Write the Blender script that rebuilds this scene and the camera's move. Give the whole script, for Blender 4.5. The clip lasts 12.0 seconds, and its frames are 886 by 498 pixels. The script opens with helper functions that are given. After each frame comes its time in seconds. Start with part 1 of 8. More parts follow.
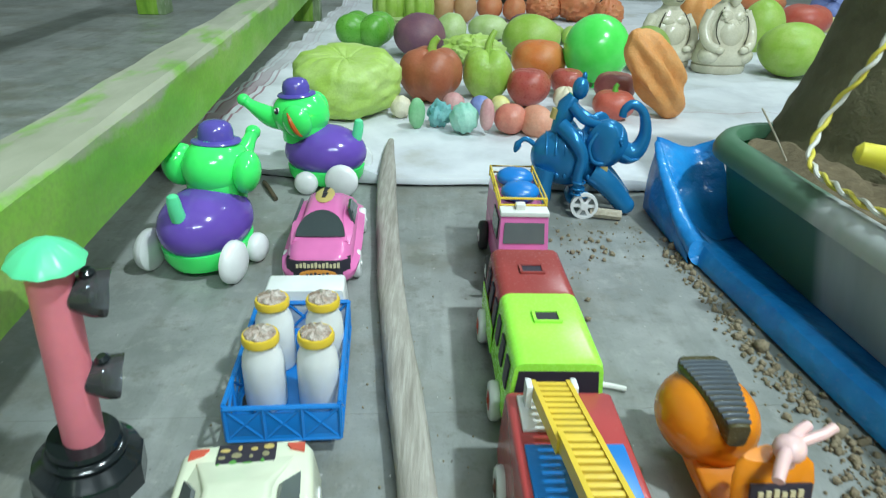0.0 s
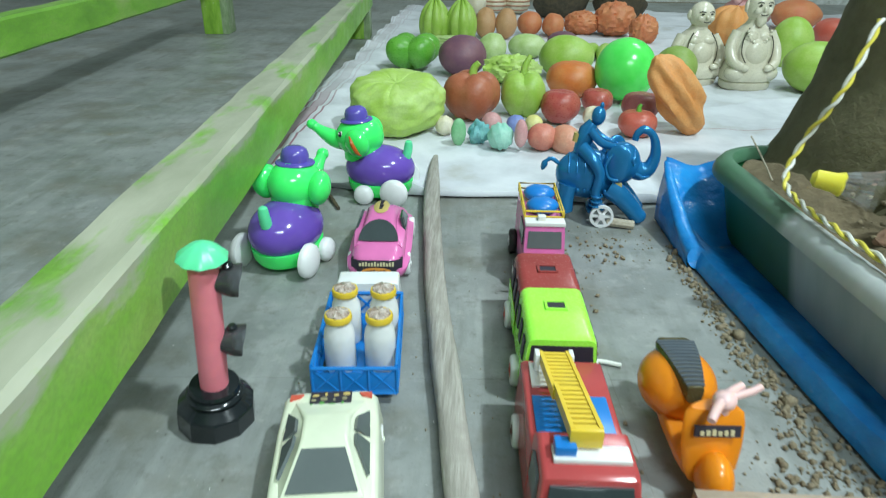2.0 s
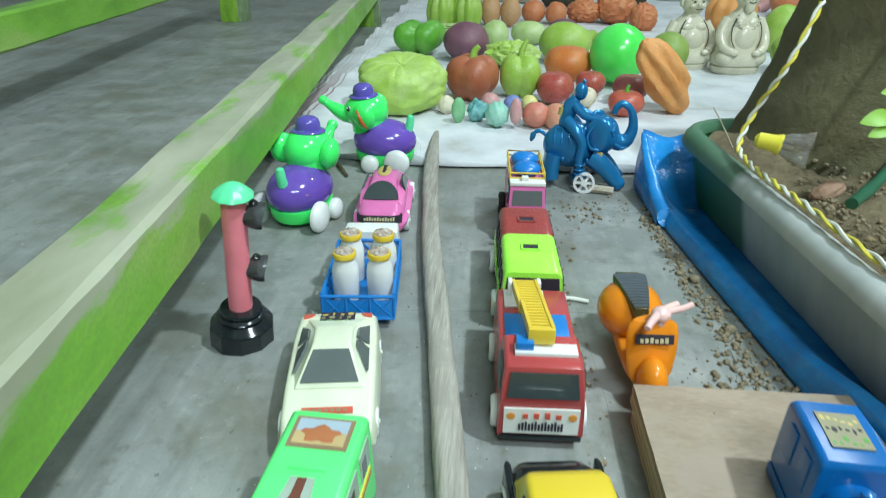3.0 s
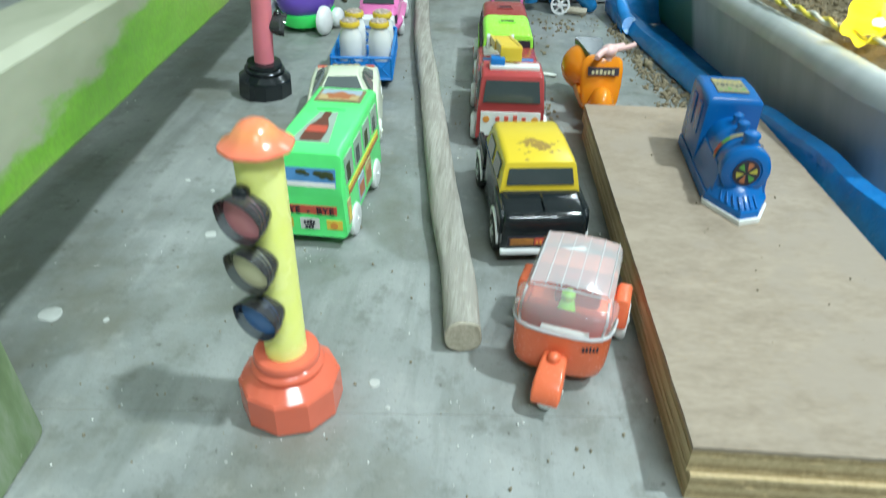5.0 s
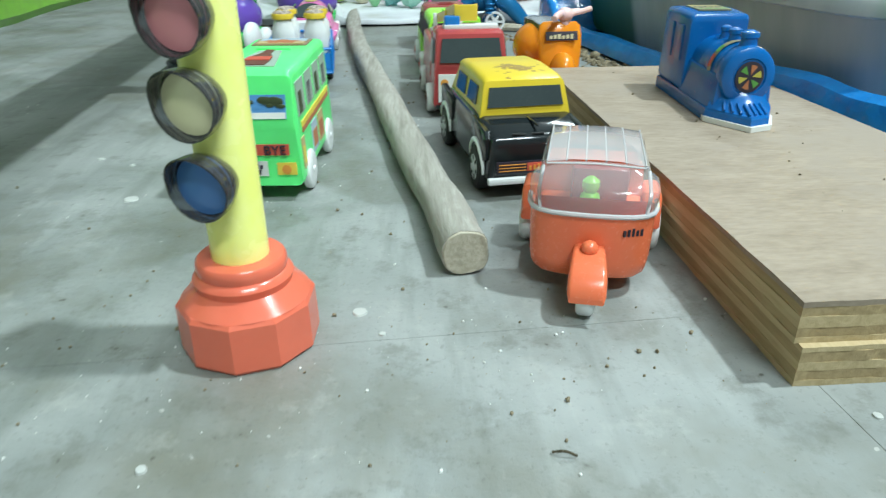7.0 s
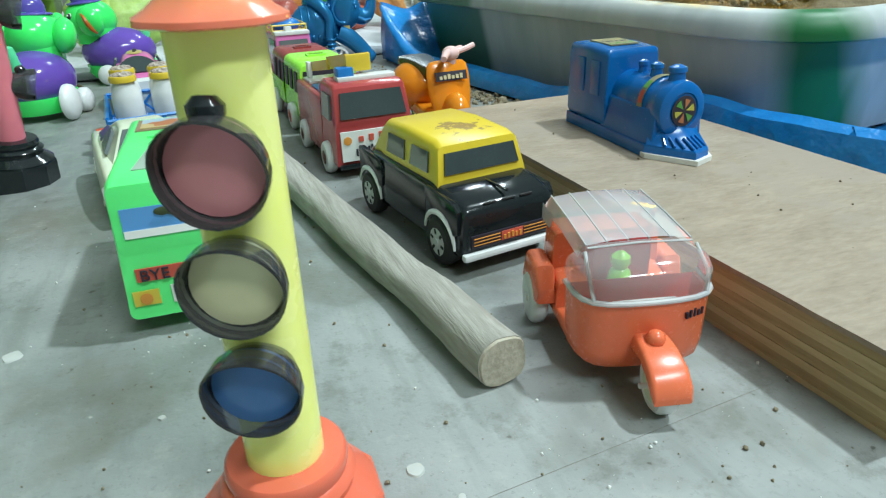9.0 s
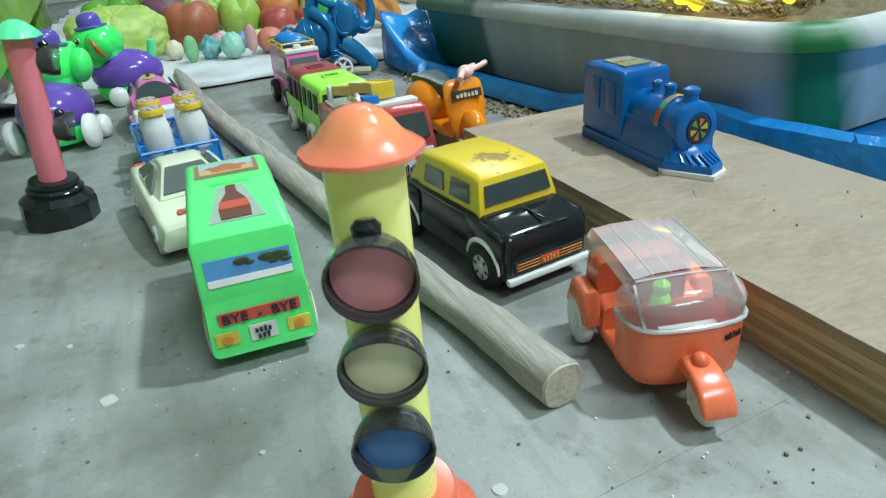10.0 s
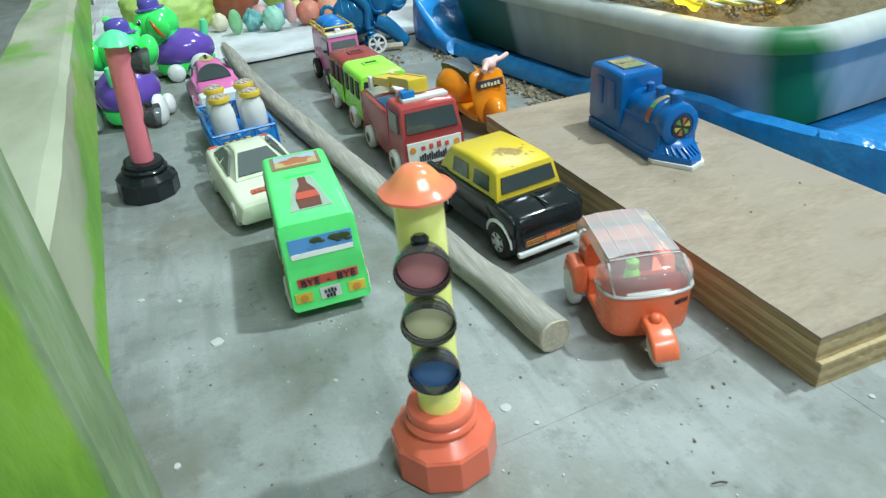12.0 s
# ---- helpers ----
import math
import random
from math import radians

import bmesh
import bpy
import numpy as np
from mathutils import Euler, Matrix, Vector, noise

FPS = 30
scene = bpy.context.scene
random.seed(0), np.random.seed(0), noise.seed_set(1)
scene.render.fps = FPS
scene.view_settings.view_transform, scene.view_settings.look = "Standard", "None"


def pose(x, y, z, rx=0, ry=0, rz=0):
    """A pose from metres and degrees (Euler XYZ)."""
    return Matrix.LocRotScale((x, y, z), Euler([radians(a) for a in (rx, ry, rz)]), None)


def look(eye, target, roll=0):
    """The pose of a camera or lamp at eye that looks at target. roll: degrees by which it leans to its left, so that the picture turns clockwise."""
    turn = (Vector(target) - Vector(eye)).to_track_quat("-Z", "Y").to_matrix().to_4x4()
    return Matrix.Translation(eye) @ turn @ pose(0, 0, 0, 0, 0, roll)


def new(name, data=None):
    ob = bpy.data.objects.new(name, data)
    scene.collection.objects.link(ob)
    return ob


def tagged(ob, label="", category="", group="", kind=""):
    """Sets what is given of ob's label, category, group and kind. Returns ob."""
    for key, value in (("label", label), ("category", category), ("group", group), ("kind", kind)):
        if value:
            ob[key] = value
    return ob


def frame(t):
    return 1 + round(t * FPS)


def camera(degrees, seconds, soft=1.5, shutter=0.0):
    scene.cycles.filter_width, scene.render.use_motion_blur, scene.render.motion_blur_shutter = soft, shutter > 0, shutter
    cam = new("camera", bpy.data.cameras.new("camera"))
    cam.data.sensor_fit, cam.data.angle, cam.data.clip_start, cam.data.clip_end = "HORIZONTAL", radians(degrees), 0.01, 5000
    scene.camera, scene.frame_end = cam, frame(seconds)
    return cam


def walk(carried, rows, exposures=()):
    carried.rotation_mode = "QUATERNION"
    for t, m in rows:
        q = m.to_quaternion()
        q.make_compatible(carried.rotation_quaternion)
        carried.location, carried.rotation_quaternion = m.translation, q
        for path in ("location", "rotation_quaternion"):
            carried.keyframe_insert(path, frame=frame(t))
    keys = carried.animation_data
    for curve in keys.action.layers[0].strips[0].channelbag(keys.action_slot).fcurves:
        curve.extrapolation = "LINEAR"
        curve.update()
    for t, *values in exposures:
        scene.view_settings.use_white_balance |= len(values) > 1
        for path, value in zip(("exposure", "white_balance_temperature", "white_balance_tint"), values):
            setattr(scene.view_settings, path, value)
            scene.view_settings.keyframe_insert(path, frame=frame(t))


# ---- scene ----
cam = camera(68.5, 12.0, 1.2, 0.5)
PATH = [
    (0, (0.0, 0.04, 0.319), (0.018, 1.826, -0.58), 1.9),
    (0.5, (-0.004, 0.067, 0.322), (0.005, 1.862, -0.56), 2.1),
    (1, (-0.005, 0.054, 0.333), (-0.038, 1.847, -0.552), 1.9),
    (1.5, (-0.007, -0.011, 0.369), (-0.09, 1.783, -0.511), 1.2),
    (2, (0.007, -0.083, 0.381), (-0.104, 1.703, -0.512), 0.7),
    (2.5, (0.021, -0.146, 0.383), (-0.102, 1.632, -0.524), 1.2),
    (2.7, (0.027, -0.163, 0.386), (-0.104, 1.616, -0.518), 1.0),
    (4.3, (0.054, -0.358, 0.362), (-0.097, 1.343, -0.678), -0.3),
    (4.5, (0.053, -0.381, 0.342), (-0.095, 1.317, -0.705), 0.3),
    (5, (0.056, -0.41, 0.289), (-0.046, 1.247, -0.827), 1.3),
    (5.5, (0.056, -0.418, 0.24), (-0.048, 1.227, -0.894), 1.7),
    (6, (0.05, -0.413, 0.206), (-0.078, 1.281, -0.85), 2.3),
    (6.5, (0.042, -0.4, 0.177), (-0.006, 1.371, -0.75), 0.7),
    (6.7, (0.033, -0.399, 0.161), (0.036, 1.385, -0.742), 0.1),
    (8.3, (-0.022, -0.318, 0.157), (0.485, 1.43, -0.672), -1.0),
    (8.5, (-0.041, -0.317, 0.165), (0.503, 1.426, -0.652), -1.3),
    (9, (-0.051, -0.309, 0.177), (0.568, 1.393, -0.673), -2.5),
    (9.5, (-0.075, -0.311, 0.198), (0.539, 1.377, -0.68), -4.5),
    (10, (-0.086, -0.313, 0.216), (0.548, 1.36, -0.676), -5.1),
    (10.5, (-0.098, -0.324, 0.242), (0.507, 1.353, -0.663), -5.7),
    (11, (-0.111, -0.346, 0.263), (0.465, 1.323, -0.677), -5.3),
    (11.5, (-0.122, -0.371, 0.279), (0.399, 1.292, -0.702), -6.0),
    (12, (-0.114, -0.395, 0.284), (0.41, 1.245, -0.734), -6.1),
]
walk(cam, [(t, look(eye, target, roll)) for t, eye, target, roll in PATH],
     [(0, -0.12), (2.7, -0.14), (4.5, -0.07), (5.5, 0.0), (6.5, 0.05), (9.0, -0.11), (9.5, -0.20), (10.5, -0.20), (11.0, -0.14), (12.0, -0.06)])

# ---- light ----
world = bpy.data.worlds.new("room_air")
scene.world = world
world.use_nodes = True
world.node_tree.nodes["Background"].inputs[0].default_value = (0.75, 0.85, 0.9, 1)
world.node_tree.nodes["Background"].inputs[1].default_value = 0.15


def lamp(name, eye, target, watts, size, size_y=None, colour=(1, 1, 1)):
    data = bpy.data.lights.new(name, "AREA")
    data.energy, data.color, data.size = watts, colour, size
    data.shape = "RECTANGLE" if size_y else "DISK"
    if size_y:
        data.size_y = size_y
    ob = new(name, data)
    ob.matrix_basis = look(eye, target)
    return ob


COOL = (0.795, 0.960, 1.0)
lamp("ceiling_lamp_light", (1.30, -0.20, 2.50), (0.1, 0.2, 0), 74, 0.14, None, COOL)
# added fill over the cloth end, not a known lamp of the room
lamp("fill_light_back", (1.50, 2.30, 2.62), (0.4, 1.3, 0), 34, 1.1, 0.08, COOL)
for gx, gy in ((0.398, 0.222), (0.445, 0.205)):
    bulb = bpy.data.lights.new("bulb_light", "POINT")
    bulb.energy, bulb.color, bulb.shadow_soft_size = 0.13, (1.0, 0.66, 0.10), 0.004
    new("bulb_light", bulb).location = (gx, gy, 0.158)
# added fill from the camera side, brightens the toys' front faces
lamp("fill_light_front", (0.65, -1.70, 2.30), (0.05, 0.2, 0), 56, 1.1, 0.08, COOL)


# ---- materials ----
def nodes_of(name):
    m = bpy.data.materials.new(name)
    m.use_nodes = True
    nt = m.node_tree
    return m, nt, nt.nodes["Principled BSDF"]


def link_noise(nt, coord, scale, detail=3.0, rough=0.5):
    n = nt.nodes.new("ShaderNodeTexNoise")
    n.inputs["Scale"].default_value, n.inputs["Detail"].default_value = scale, detail
    n.inputs["Roughness"].default_value = rough
    nt.links.new(coord, n.inputs["Vector"])
    return n.outputs["Fac"]


def ramp(nt, fac, stops):
    r = nt.nodes.new("ShaderNodeValToRGB")
    els = r.color_ramp.elements
    while len(els) < len(stops):
        els.new(0.5)
    for e, (p, c) in zip(els, stops):
        e.position, e.color = p, (*c, 1) if len(c) == 3 else c
    nt.links.new(fac, r.inputs["Fac"])
    return r.outputs["Color"]


def mix(nt, fac, a, b, mode="MIX"):
    n = nt.nodes.new("ShaderNodeMix")
    n.data_type, n.blend_type = "RGBA", mode
    for sock, v in ((n.inputs["Factor"], fac), (n.inputs["A"], a), (n.inputs["B"], b)):
        if isinstance(v, bpy.types.NodeSocket):
            nt.links.new(v, sock)
        elif isinstance(v, tuple):
            sock.default_value = (*v, 1)
        else:
            sock.default_value = v
    return n.outputs["Result"]


def coords(nt, kind="Object"):
    return nt.nodes.new("ShaderNodeTexCoord").outputs[kind]


def bump(nt, bsdf, height, strength, distance):
    b = nt.nodes.new("ShaderNodeBump")
    b.inputs["Strength"].default_value, b.inputs["Distance"].default_value = strength, distance
    nt.links.new(height, b.inputs["Height"])
    nt.links.new(b.outputs["Normal"], bsdf.inputs["Normal"])


def scaled(c, k):
    return tuple(min(1.0, v * k) for v in c)


def plastic(name, colour, rough=0.28, dust=0.12, sss=0.0, metal=0.0):
    """Moulded toy plastic: faint mottling, scuffs in the gloss, a thin film of dust."""
    m, nt, b = nodes_of(name)
    co = coords(nt)
    big = link_noise(nt, co, 28, 4)
    fine = link_noise(nt, co, 420, 3, 0.65)
    base = mix(nt, ramp(nt, big, [(0.35, (0, 0, 0)), (0.7, (1, 1, 1))]), scaled(colour, 0.9), scaled(colour, 1.06))
    dusty = mix(nt, ramp(nt, fine, [(0.55, (0, 0, 0)), (0.95, (dust * 1.1,) * 3)]), base, (0.36, 0.34, 0.29))
    nt.links.new(dusty, b.inputs["Base Color"])
    nt.links.new(ramp(nt, fine, [(0.3, (rough * 0.92,) * 3), (0.8, (min(1, rough * 1.2),) * 3)]), b.inputs["Roughness"])
    b.inputs["Metallic"].default_value = metal
    if sss:
        b.inputs["Subsurface Weight"].default_value = sss
        b.inputs["Subsurface Radius"].default_value = (0.01, 0.01, 0.006)
        b.inputs["Subsurface Scale"].default_value = 0.4
    bump(nt, b, big, 0.12, 0.002)
    return m


def clay(name, colour, second, rough=0.5, scale=22, relief=0.3):
    """Painted clay fruit: brushed two-tone paint over an uneven surface."""
    m, nt, b = nodes_of(name)
    co = coords(nt)
    big = link_noise(nt, co, scale, 5, 0.6)
    fine = link_noise(nt, co, 260, 4, 0.6)
    c = mix(nt, ramp(nt, big, [(0.38, (0, 0, 0)), (0.66, (1, 1, 1))]), colour, second)
    c = mix(nt, ramp(nt, fine, [(0.3, (0.25, 0.25, 0.25)), (0.6, (0, 0, 0))]), c, scaled(colour, 0.55))
    nt.links.new(c, b.inputs["Base Color"])
    nt.links.new(ramp(nt, fine, [(0.3, (rough * 0.8,) * 3), (0.8, (min(1, rough * 1.4),) * 3)]), b.inputs["Roughness"])
    bump(nt, b, fine, relief, 0.003)
    return m


def cement(name, dark=1.0):
    m, nt, b = nodes_of(name)
    co = coords(nt)
    cloud = link_noise(nt, co, 3.2, 6, 0.62)
    patch = link_noise(nt, co, 14, 5, 0.6)
    grain = link_noise(nt, co, 320, 3, 0.7)
    mp = nt.nodes.new("ShaderNodeMapping")
    mp.inputs["Scale"].default_value, mp.inputs["Rotation"].default_value = (1.0, 0.16, 1.0), (0, 0, 1.05)
    nt.links.new(co, mp.inputs["Vector"])
    smear = link_noise(nt, mp.outputs["Vector"], 34, 5, 0.6)
    stain = link_noise(nt, co, 6.5, 5, 0.66)
    c = mix(nt, ramp(nt, cloud, [(0.32, (0, 0, 0)), (0.66, (1, 1, 1))]), (0.165 * dark, 0.185 * dark, 0.172 * dark), (0.32 * dark, 0.335 * dark, 0.322 * dark))
    c = mix(nt, ramp(nt, patch, [(0.46, (0, 0, 0)), (0.70, (0.55, 0.55, 0.55))]), c, (0.40 * dark, 0.41 * dark, 0.395 * dark))
    c = mix(nt, ramp(nt, smear, [(0.34, (0.5, 0.5, 0.5)), (0.48, (0, 0, 0))]), c, (0.17 * dark, 0.185 * dark, 0.165 * dark))
    c = mix(nt, ramp(nt, smear, [(0.58, (0, 0, 0)), (0.72, (0.4, 0.4, 0.4))]), c, (0.44 * dark, 0.455 * dark, 0.44 * dark))
    c = mix(nt, ramp(nt, stain, [(0.34, (0.62, 0.62, 0.62)), (0.50, (0, 0, 0))]), c, (0.175 * dark, 0.165 * dark, 0.120 * dark))
    blot = link_noise(nt, co, 30, 6, 0.72)
    c = mix(nt, ramp(nt, blot, [(0.36, (0.5, 0.5, 0.5)), (0.46, (0, 0, 0))]), c, (0.15 * dark, 0.155 * dark, 0.13 * dark))
    c = mix(nt, ramp(nt, blot, [(0.57, (0, 0, 0)), (0.70, (0.45, 0.45, 0.45))]), c, (0.43 * dark, 0.43 * dark, 0.40 * dark))
    fleck = link_noise(nt, co, 120, 2, 0.5)
    c = mix(nt, ramp(nt, fleck, [(0.24, (0.7, 0.7, 0.7)), (0.28, (0, 0, 0))]), c, (0.07 * dark, 0.065 * dark, 0.05 * dark))
    c = mix(nt, ramp(nt, fleck, [(0.735, (0, 0, 0)), (0.765, (0.6, 0.6, 0.6))]), c, (0.55 * dark, 0.54 * dark, 0.5 * dark))
    c = mix(nt, ramp(nt, grain, [(0.30, (0.3, 0.3, 0.3)), (0.42, (0, 0, 0))]), c, (0.10 * dark, 0.10 * dark, 0.09 * dark))
    c = mix(nt, ramp(nt, grain, [(0.70, (0, 0, 0)), (0.76, (0.35, 0.35, 0.35))]), c, (0.5 * dark, 0.5 * dark, 0.47 * dark))
    nt.links.new(c, b.inputs["Base Color"])
    nt.links.new(ramp(nt, patch, [(0.3, (0.34,) * 3), (0.7, (0.58,) * 3)]), b.inputs["Roughness"])
    bump(nt, b, mix(nt, 0.35, patch, grain), 0.22, 0.003)
    return m


def wood_grain(name, a, bcol, axis=1, stretch=14.0, scale=30, rough=0.6, relief=0.3, patch=None):
    """Grain runs along one axis of the object."""
    m, nt, b = nodes_of(name)
    mp = nt.nodes.new("ShaderNodeMapping")
    s = [1.0, 1.0, 1.0]
    s[axis] = 1.0 / stretch
    mp.inputs["Scale"].default_value = s
    nt.links.new(coords(nt), mp.inputs["Vector"])
    g = link_noise(nt, mp.outputs["Vector"], scale * 8, 5, 0.62)
    w = link_noise(nt, mp.outputs["Vector"], scale, 4, 0.6)
    f = mix(nt, 0.5, g, w)
    c = ramp(nt, f, [(0.36, a), (0.62, bcol)])
    if patch:
        p = link_noise(nt, coords(nt), 20, 4, 0.6)
        c = mix(nt, ramp(nt, p, [(0.52, (0, 0, 0)), (0.62, (0.8, 0.8, 0.8))]), c, patch)
    nt.links.new(c, b.inputs["Base Color"])
    b.inputs["Roughness"].default_value = rough
    bump(nt, b, g, relief, 0.002)
    return m


def green_paint(name="worn_green_paint", line=0.2020):
    """Old green gloss paint, rubbed to a pale undercoat along the upper edges."""
    m, nt, b = nodes_of(name)
    co = coords(nt)
    sep = nt.nodes.new("ShaderNodeSeparateXYZ")
    nt.links.new(co, sep.inputs[0])
    mp = nt.nodes.new("ShaderNodeMapping")
    mp.inputs["Scale"].default_value = (1, 0.35, 1)
    nt.links.new(co, mp.inputs["Vector"])
    worn = link_noise(nt, mp.outputs["Vector"], 26, 5, 0.62)
    blot = link_noise(nt, mp.outputs["Vector"], 11, 4, 0.6)
    fine = link_noise(nt, co, 240, 3, 0.6)
    c = ramp(nt, blot, [(0.3, (0.12, 0.30, 0.03)), (0.5, (0.20, 0.46, 0.045)), (0.72, (0.33, 0.48, 0.13))])
    c = mix(nt, ramp(nt, fine, [(0.35, (0.3, 0.3, 0.3)), (0.6, (0, 0, 0))]), c, (0.13, 0.2, 0.06))
    # height above the rubbed line plus noise decides where the undercoat shows
    add = nt.nodes.new("ShaderNodeMath")
    add.operation = "MULTIPLY_ADD"
    add.inputs[1].default_value = 0.065
    nt.links.new(worn, add.inputs[0])
    nt.links.new(sep.outputs["Z"], add.inputs[2])
    top = nt.nodes.new("ShaderNodeMapRange")
    top.inputs["From Min"].default_value, top.inputs["From Max"].default_value = line, line + 0.0095
    near = nt.nodes.new("ShaderNodeMapRange")
    near.inputs["From Min"].default_value, near.inputs["From Max"].default_value = 0.22, -0.15
    near.inputs["To Min"].default_value, near.inputs["To Max"].default_value = 0.0, 0.040
    nt.links.new(sep.outputs["Y"], near.inputs["Value"])
    total = nt.nodes.new("ShaderNodeMath")
    nt.links.new(add.outputs[0], total.inputs[0])
    nt.links.new(near.outputs["Result"], total.inputs[1])
    nt.links.new(total.outputs[0], top.inputs["Value"])
    under = ramp(nt, blot, [(0.3, (0.28, 0.30, 0.20)), (0.7, (0.47, 0.48, 0.36))])
    c = mix(nt, top.outputs["Result"], c, under)
    nt.links.new(c, b.inputs["Base Color"])
    nt.links.new(ramp(nt, worn, [(0.3, (0.3,) * 3), (0.7, (0.55,) * 3)]), b.inputs["Roughness"])
    bump(nt, b, worn, 0.25, 0.004)
    return m


def leg_paint():
    """Green leg paint; the side towards the toys is rubbed to a dull grey-green with pale chips."""
    m, nt, b = nodes_of("streaked_green_paint")
    co = coords(nt)
    mp = nt.nodes.new("ShaderNodeMapping")
    mp.inputs["Scale"].default_value = (1, 1, 0.3)
    nt.links.new(co, mp.inputs["Vector"])
    streak = link_noise(nt, mp.outputs["Vector"], 42, 5, 0.65)
    blot = link_noise(nt, co, 16, 4, 0.6)
    chip = link_noise(nt, co, 75, 3, 0.6)
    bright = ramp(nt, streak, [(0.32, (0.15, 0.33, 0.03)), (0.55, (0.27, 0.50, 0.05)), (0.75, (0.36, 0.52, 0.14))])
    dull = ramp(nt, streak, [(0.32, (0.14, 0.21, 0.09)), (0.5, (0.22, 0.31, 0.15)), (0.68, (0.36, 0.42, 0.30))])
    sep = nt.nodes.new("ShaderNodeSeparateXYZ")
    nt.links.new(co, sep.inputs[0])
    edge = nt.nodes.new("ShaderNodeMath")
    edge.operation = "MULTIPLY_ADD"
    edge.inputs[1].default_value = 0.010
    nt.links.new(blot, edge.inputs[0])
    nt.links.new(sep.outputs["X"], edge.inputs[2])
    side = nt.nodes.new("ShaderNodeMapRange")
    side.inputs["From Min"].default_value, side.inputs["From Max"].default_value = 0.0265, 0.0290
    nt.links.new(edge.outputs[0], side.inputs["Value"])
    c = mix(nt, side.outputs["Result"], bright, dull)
    c = mix(nt, ramp(nt, chip, [(0.70, (0, 0, 0)), (0.73, (0.8, 0.8, 0.8))]), c, (0.55, 0.55, 0.46))
    nt.links.new(c, b.inputs["Base Color"])
    nt.links.new(ramp(nt, blot, [(0.3, (0.35,) * 3), (0.7, (0.6,) * 3)]), b.inputs["Roughness"])
    bump(nt, b, streak, 0.35, 0.003)
    return m


def cloth_mat():
    m, nt, b = nodes_of("white_cotton_with_maroon_stripes")
    co = coords(nt)
    sep = nt.nodes.new("ShaderNodeSeparateXYZ")
    nt.links.new(co, sep.inputs[0])
    wave = link_noise(nt, co, 300, 2)
    soil = link_noise(nt, co, 9, 5, 0.6)
    base = ramp(nt, soil, [(0.28, (0.46, 0.46, 0.44)), (0.42, (0.57, 0.59, 0.62)), (0.6, (0.68, 0.70, 0.73))])
    mr = nt.nodes.new("ShaderNodeMapRange")
    mr.inputs["From Min"].default_value, mr.inputs["From Max"].default_value = -0.405, -0.325
    nt.links.new(sep.outputs["X"], mr.inputs["Value"])
    o, k, h = (0, 0, 0), (0.95,) * 3, (0.62,) * 3
    band = ramp(nt, mr.outputs["Result"], [(0.0, o), (0.11, o), (0.12, k), (0.17, k), (0.18, o), (0.26, o), (0.27, k), (0.30, k), (0.31, h),
                                           (0.53, h), (0.54, k), (0.57, k), (0.58, o), (0.68, o), (0.69, k), (0.73, k), (0.74, o)])
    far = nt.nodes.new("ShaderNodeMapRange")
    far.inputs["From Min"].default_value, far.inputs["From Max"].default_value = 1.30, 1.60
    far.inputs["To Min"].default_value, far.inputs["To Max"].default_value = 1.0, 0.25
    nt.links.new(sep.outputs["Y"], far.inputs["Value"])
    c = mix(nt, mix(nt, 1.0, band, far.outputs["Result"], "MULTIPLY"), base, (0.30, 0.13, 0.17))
    # woven cross line behind the ribbed papaya
    ym = nt.nodes.new("ShaderNodeMapRange")
    ym.inputs["From Min"].default_value, ym.inputs["From Max"].default_value = 1.25, 1.29
    nt.links.new(sep.outputs["Y"], ym.inputs["Value"])
    xm = nt.nodes.new("ShaderNodeMapRange")
    xm.inputs["From Min"].default_value, xm.inputs["From Max"].default_value = 0.36, 0.38
    nt.links.new(sep.outputs["X"], xm.inputs["Value"])
    line = ramp(nt, ym.outputs["Result"], [(0.0, o), (0.44, o), (0.47, h), (0.53, h), (0.56, o)])
    c = mix(nt, mix(nt, 1.0, line, xm.outputs["Result"], "MULTIPLY"), c, (0.34, 0.16, 0.18))
    nt.links.new(c, b.inputs["Base Color"])
    b.inputs["Roughness"].default_value = 0.9
    b.inputs["Sheen Weight"].default_value = 0.2
    bump(nt, b, wave, 0.2, 0.001)
    return m


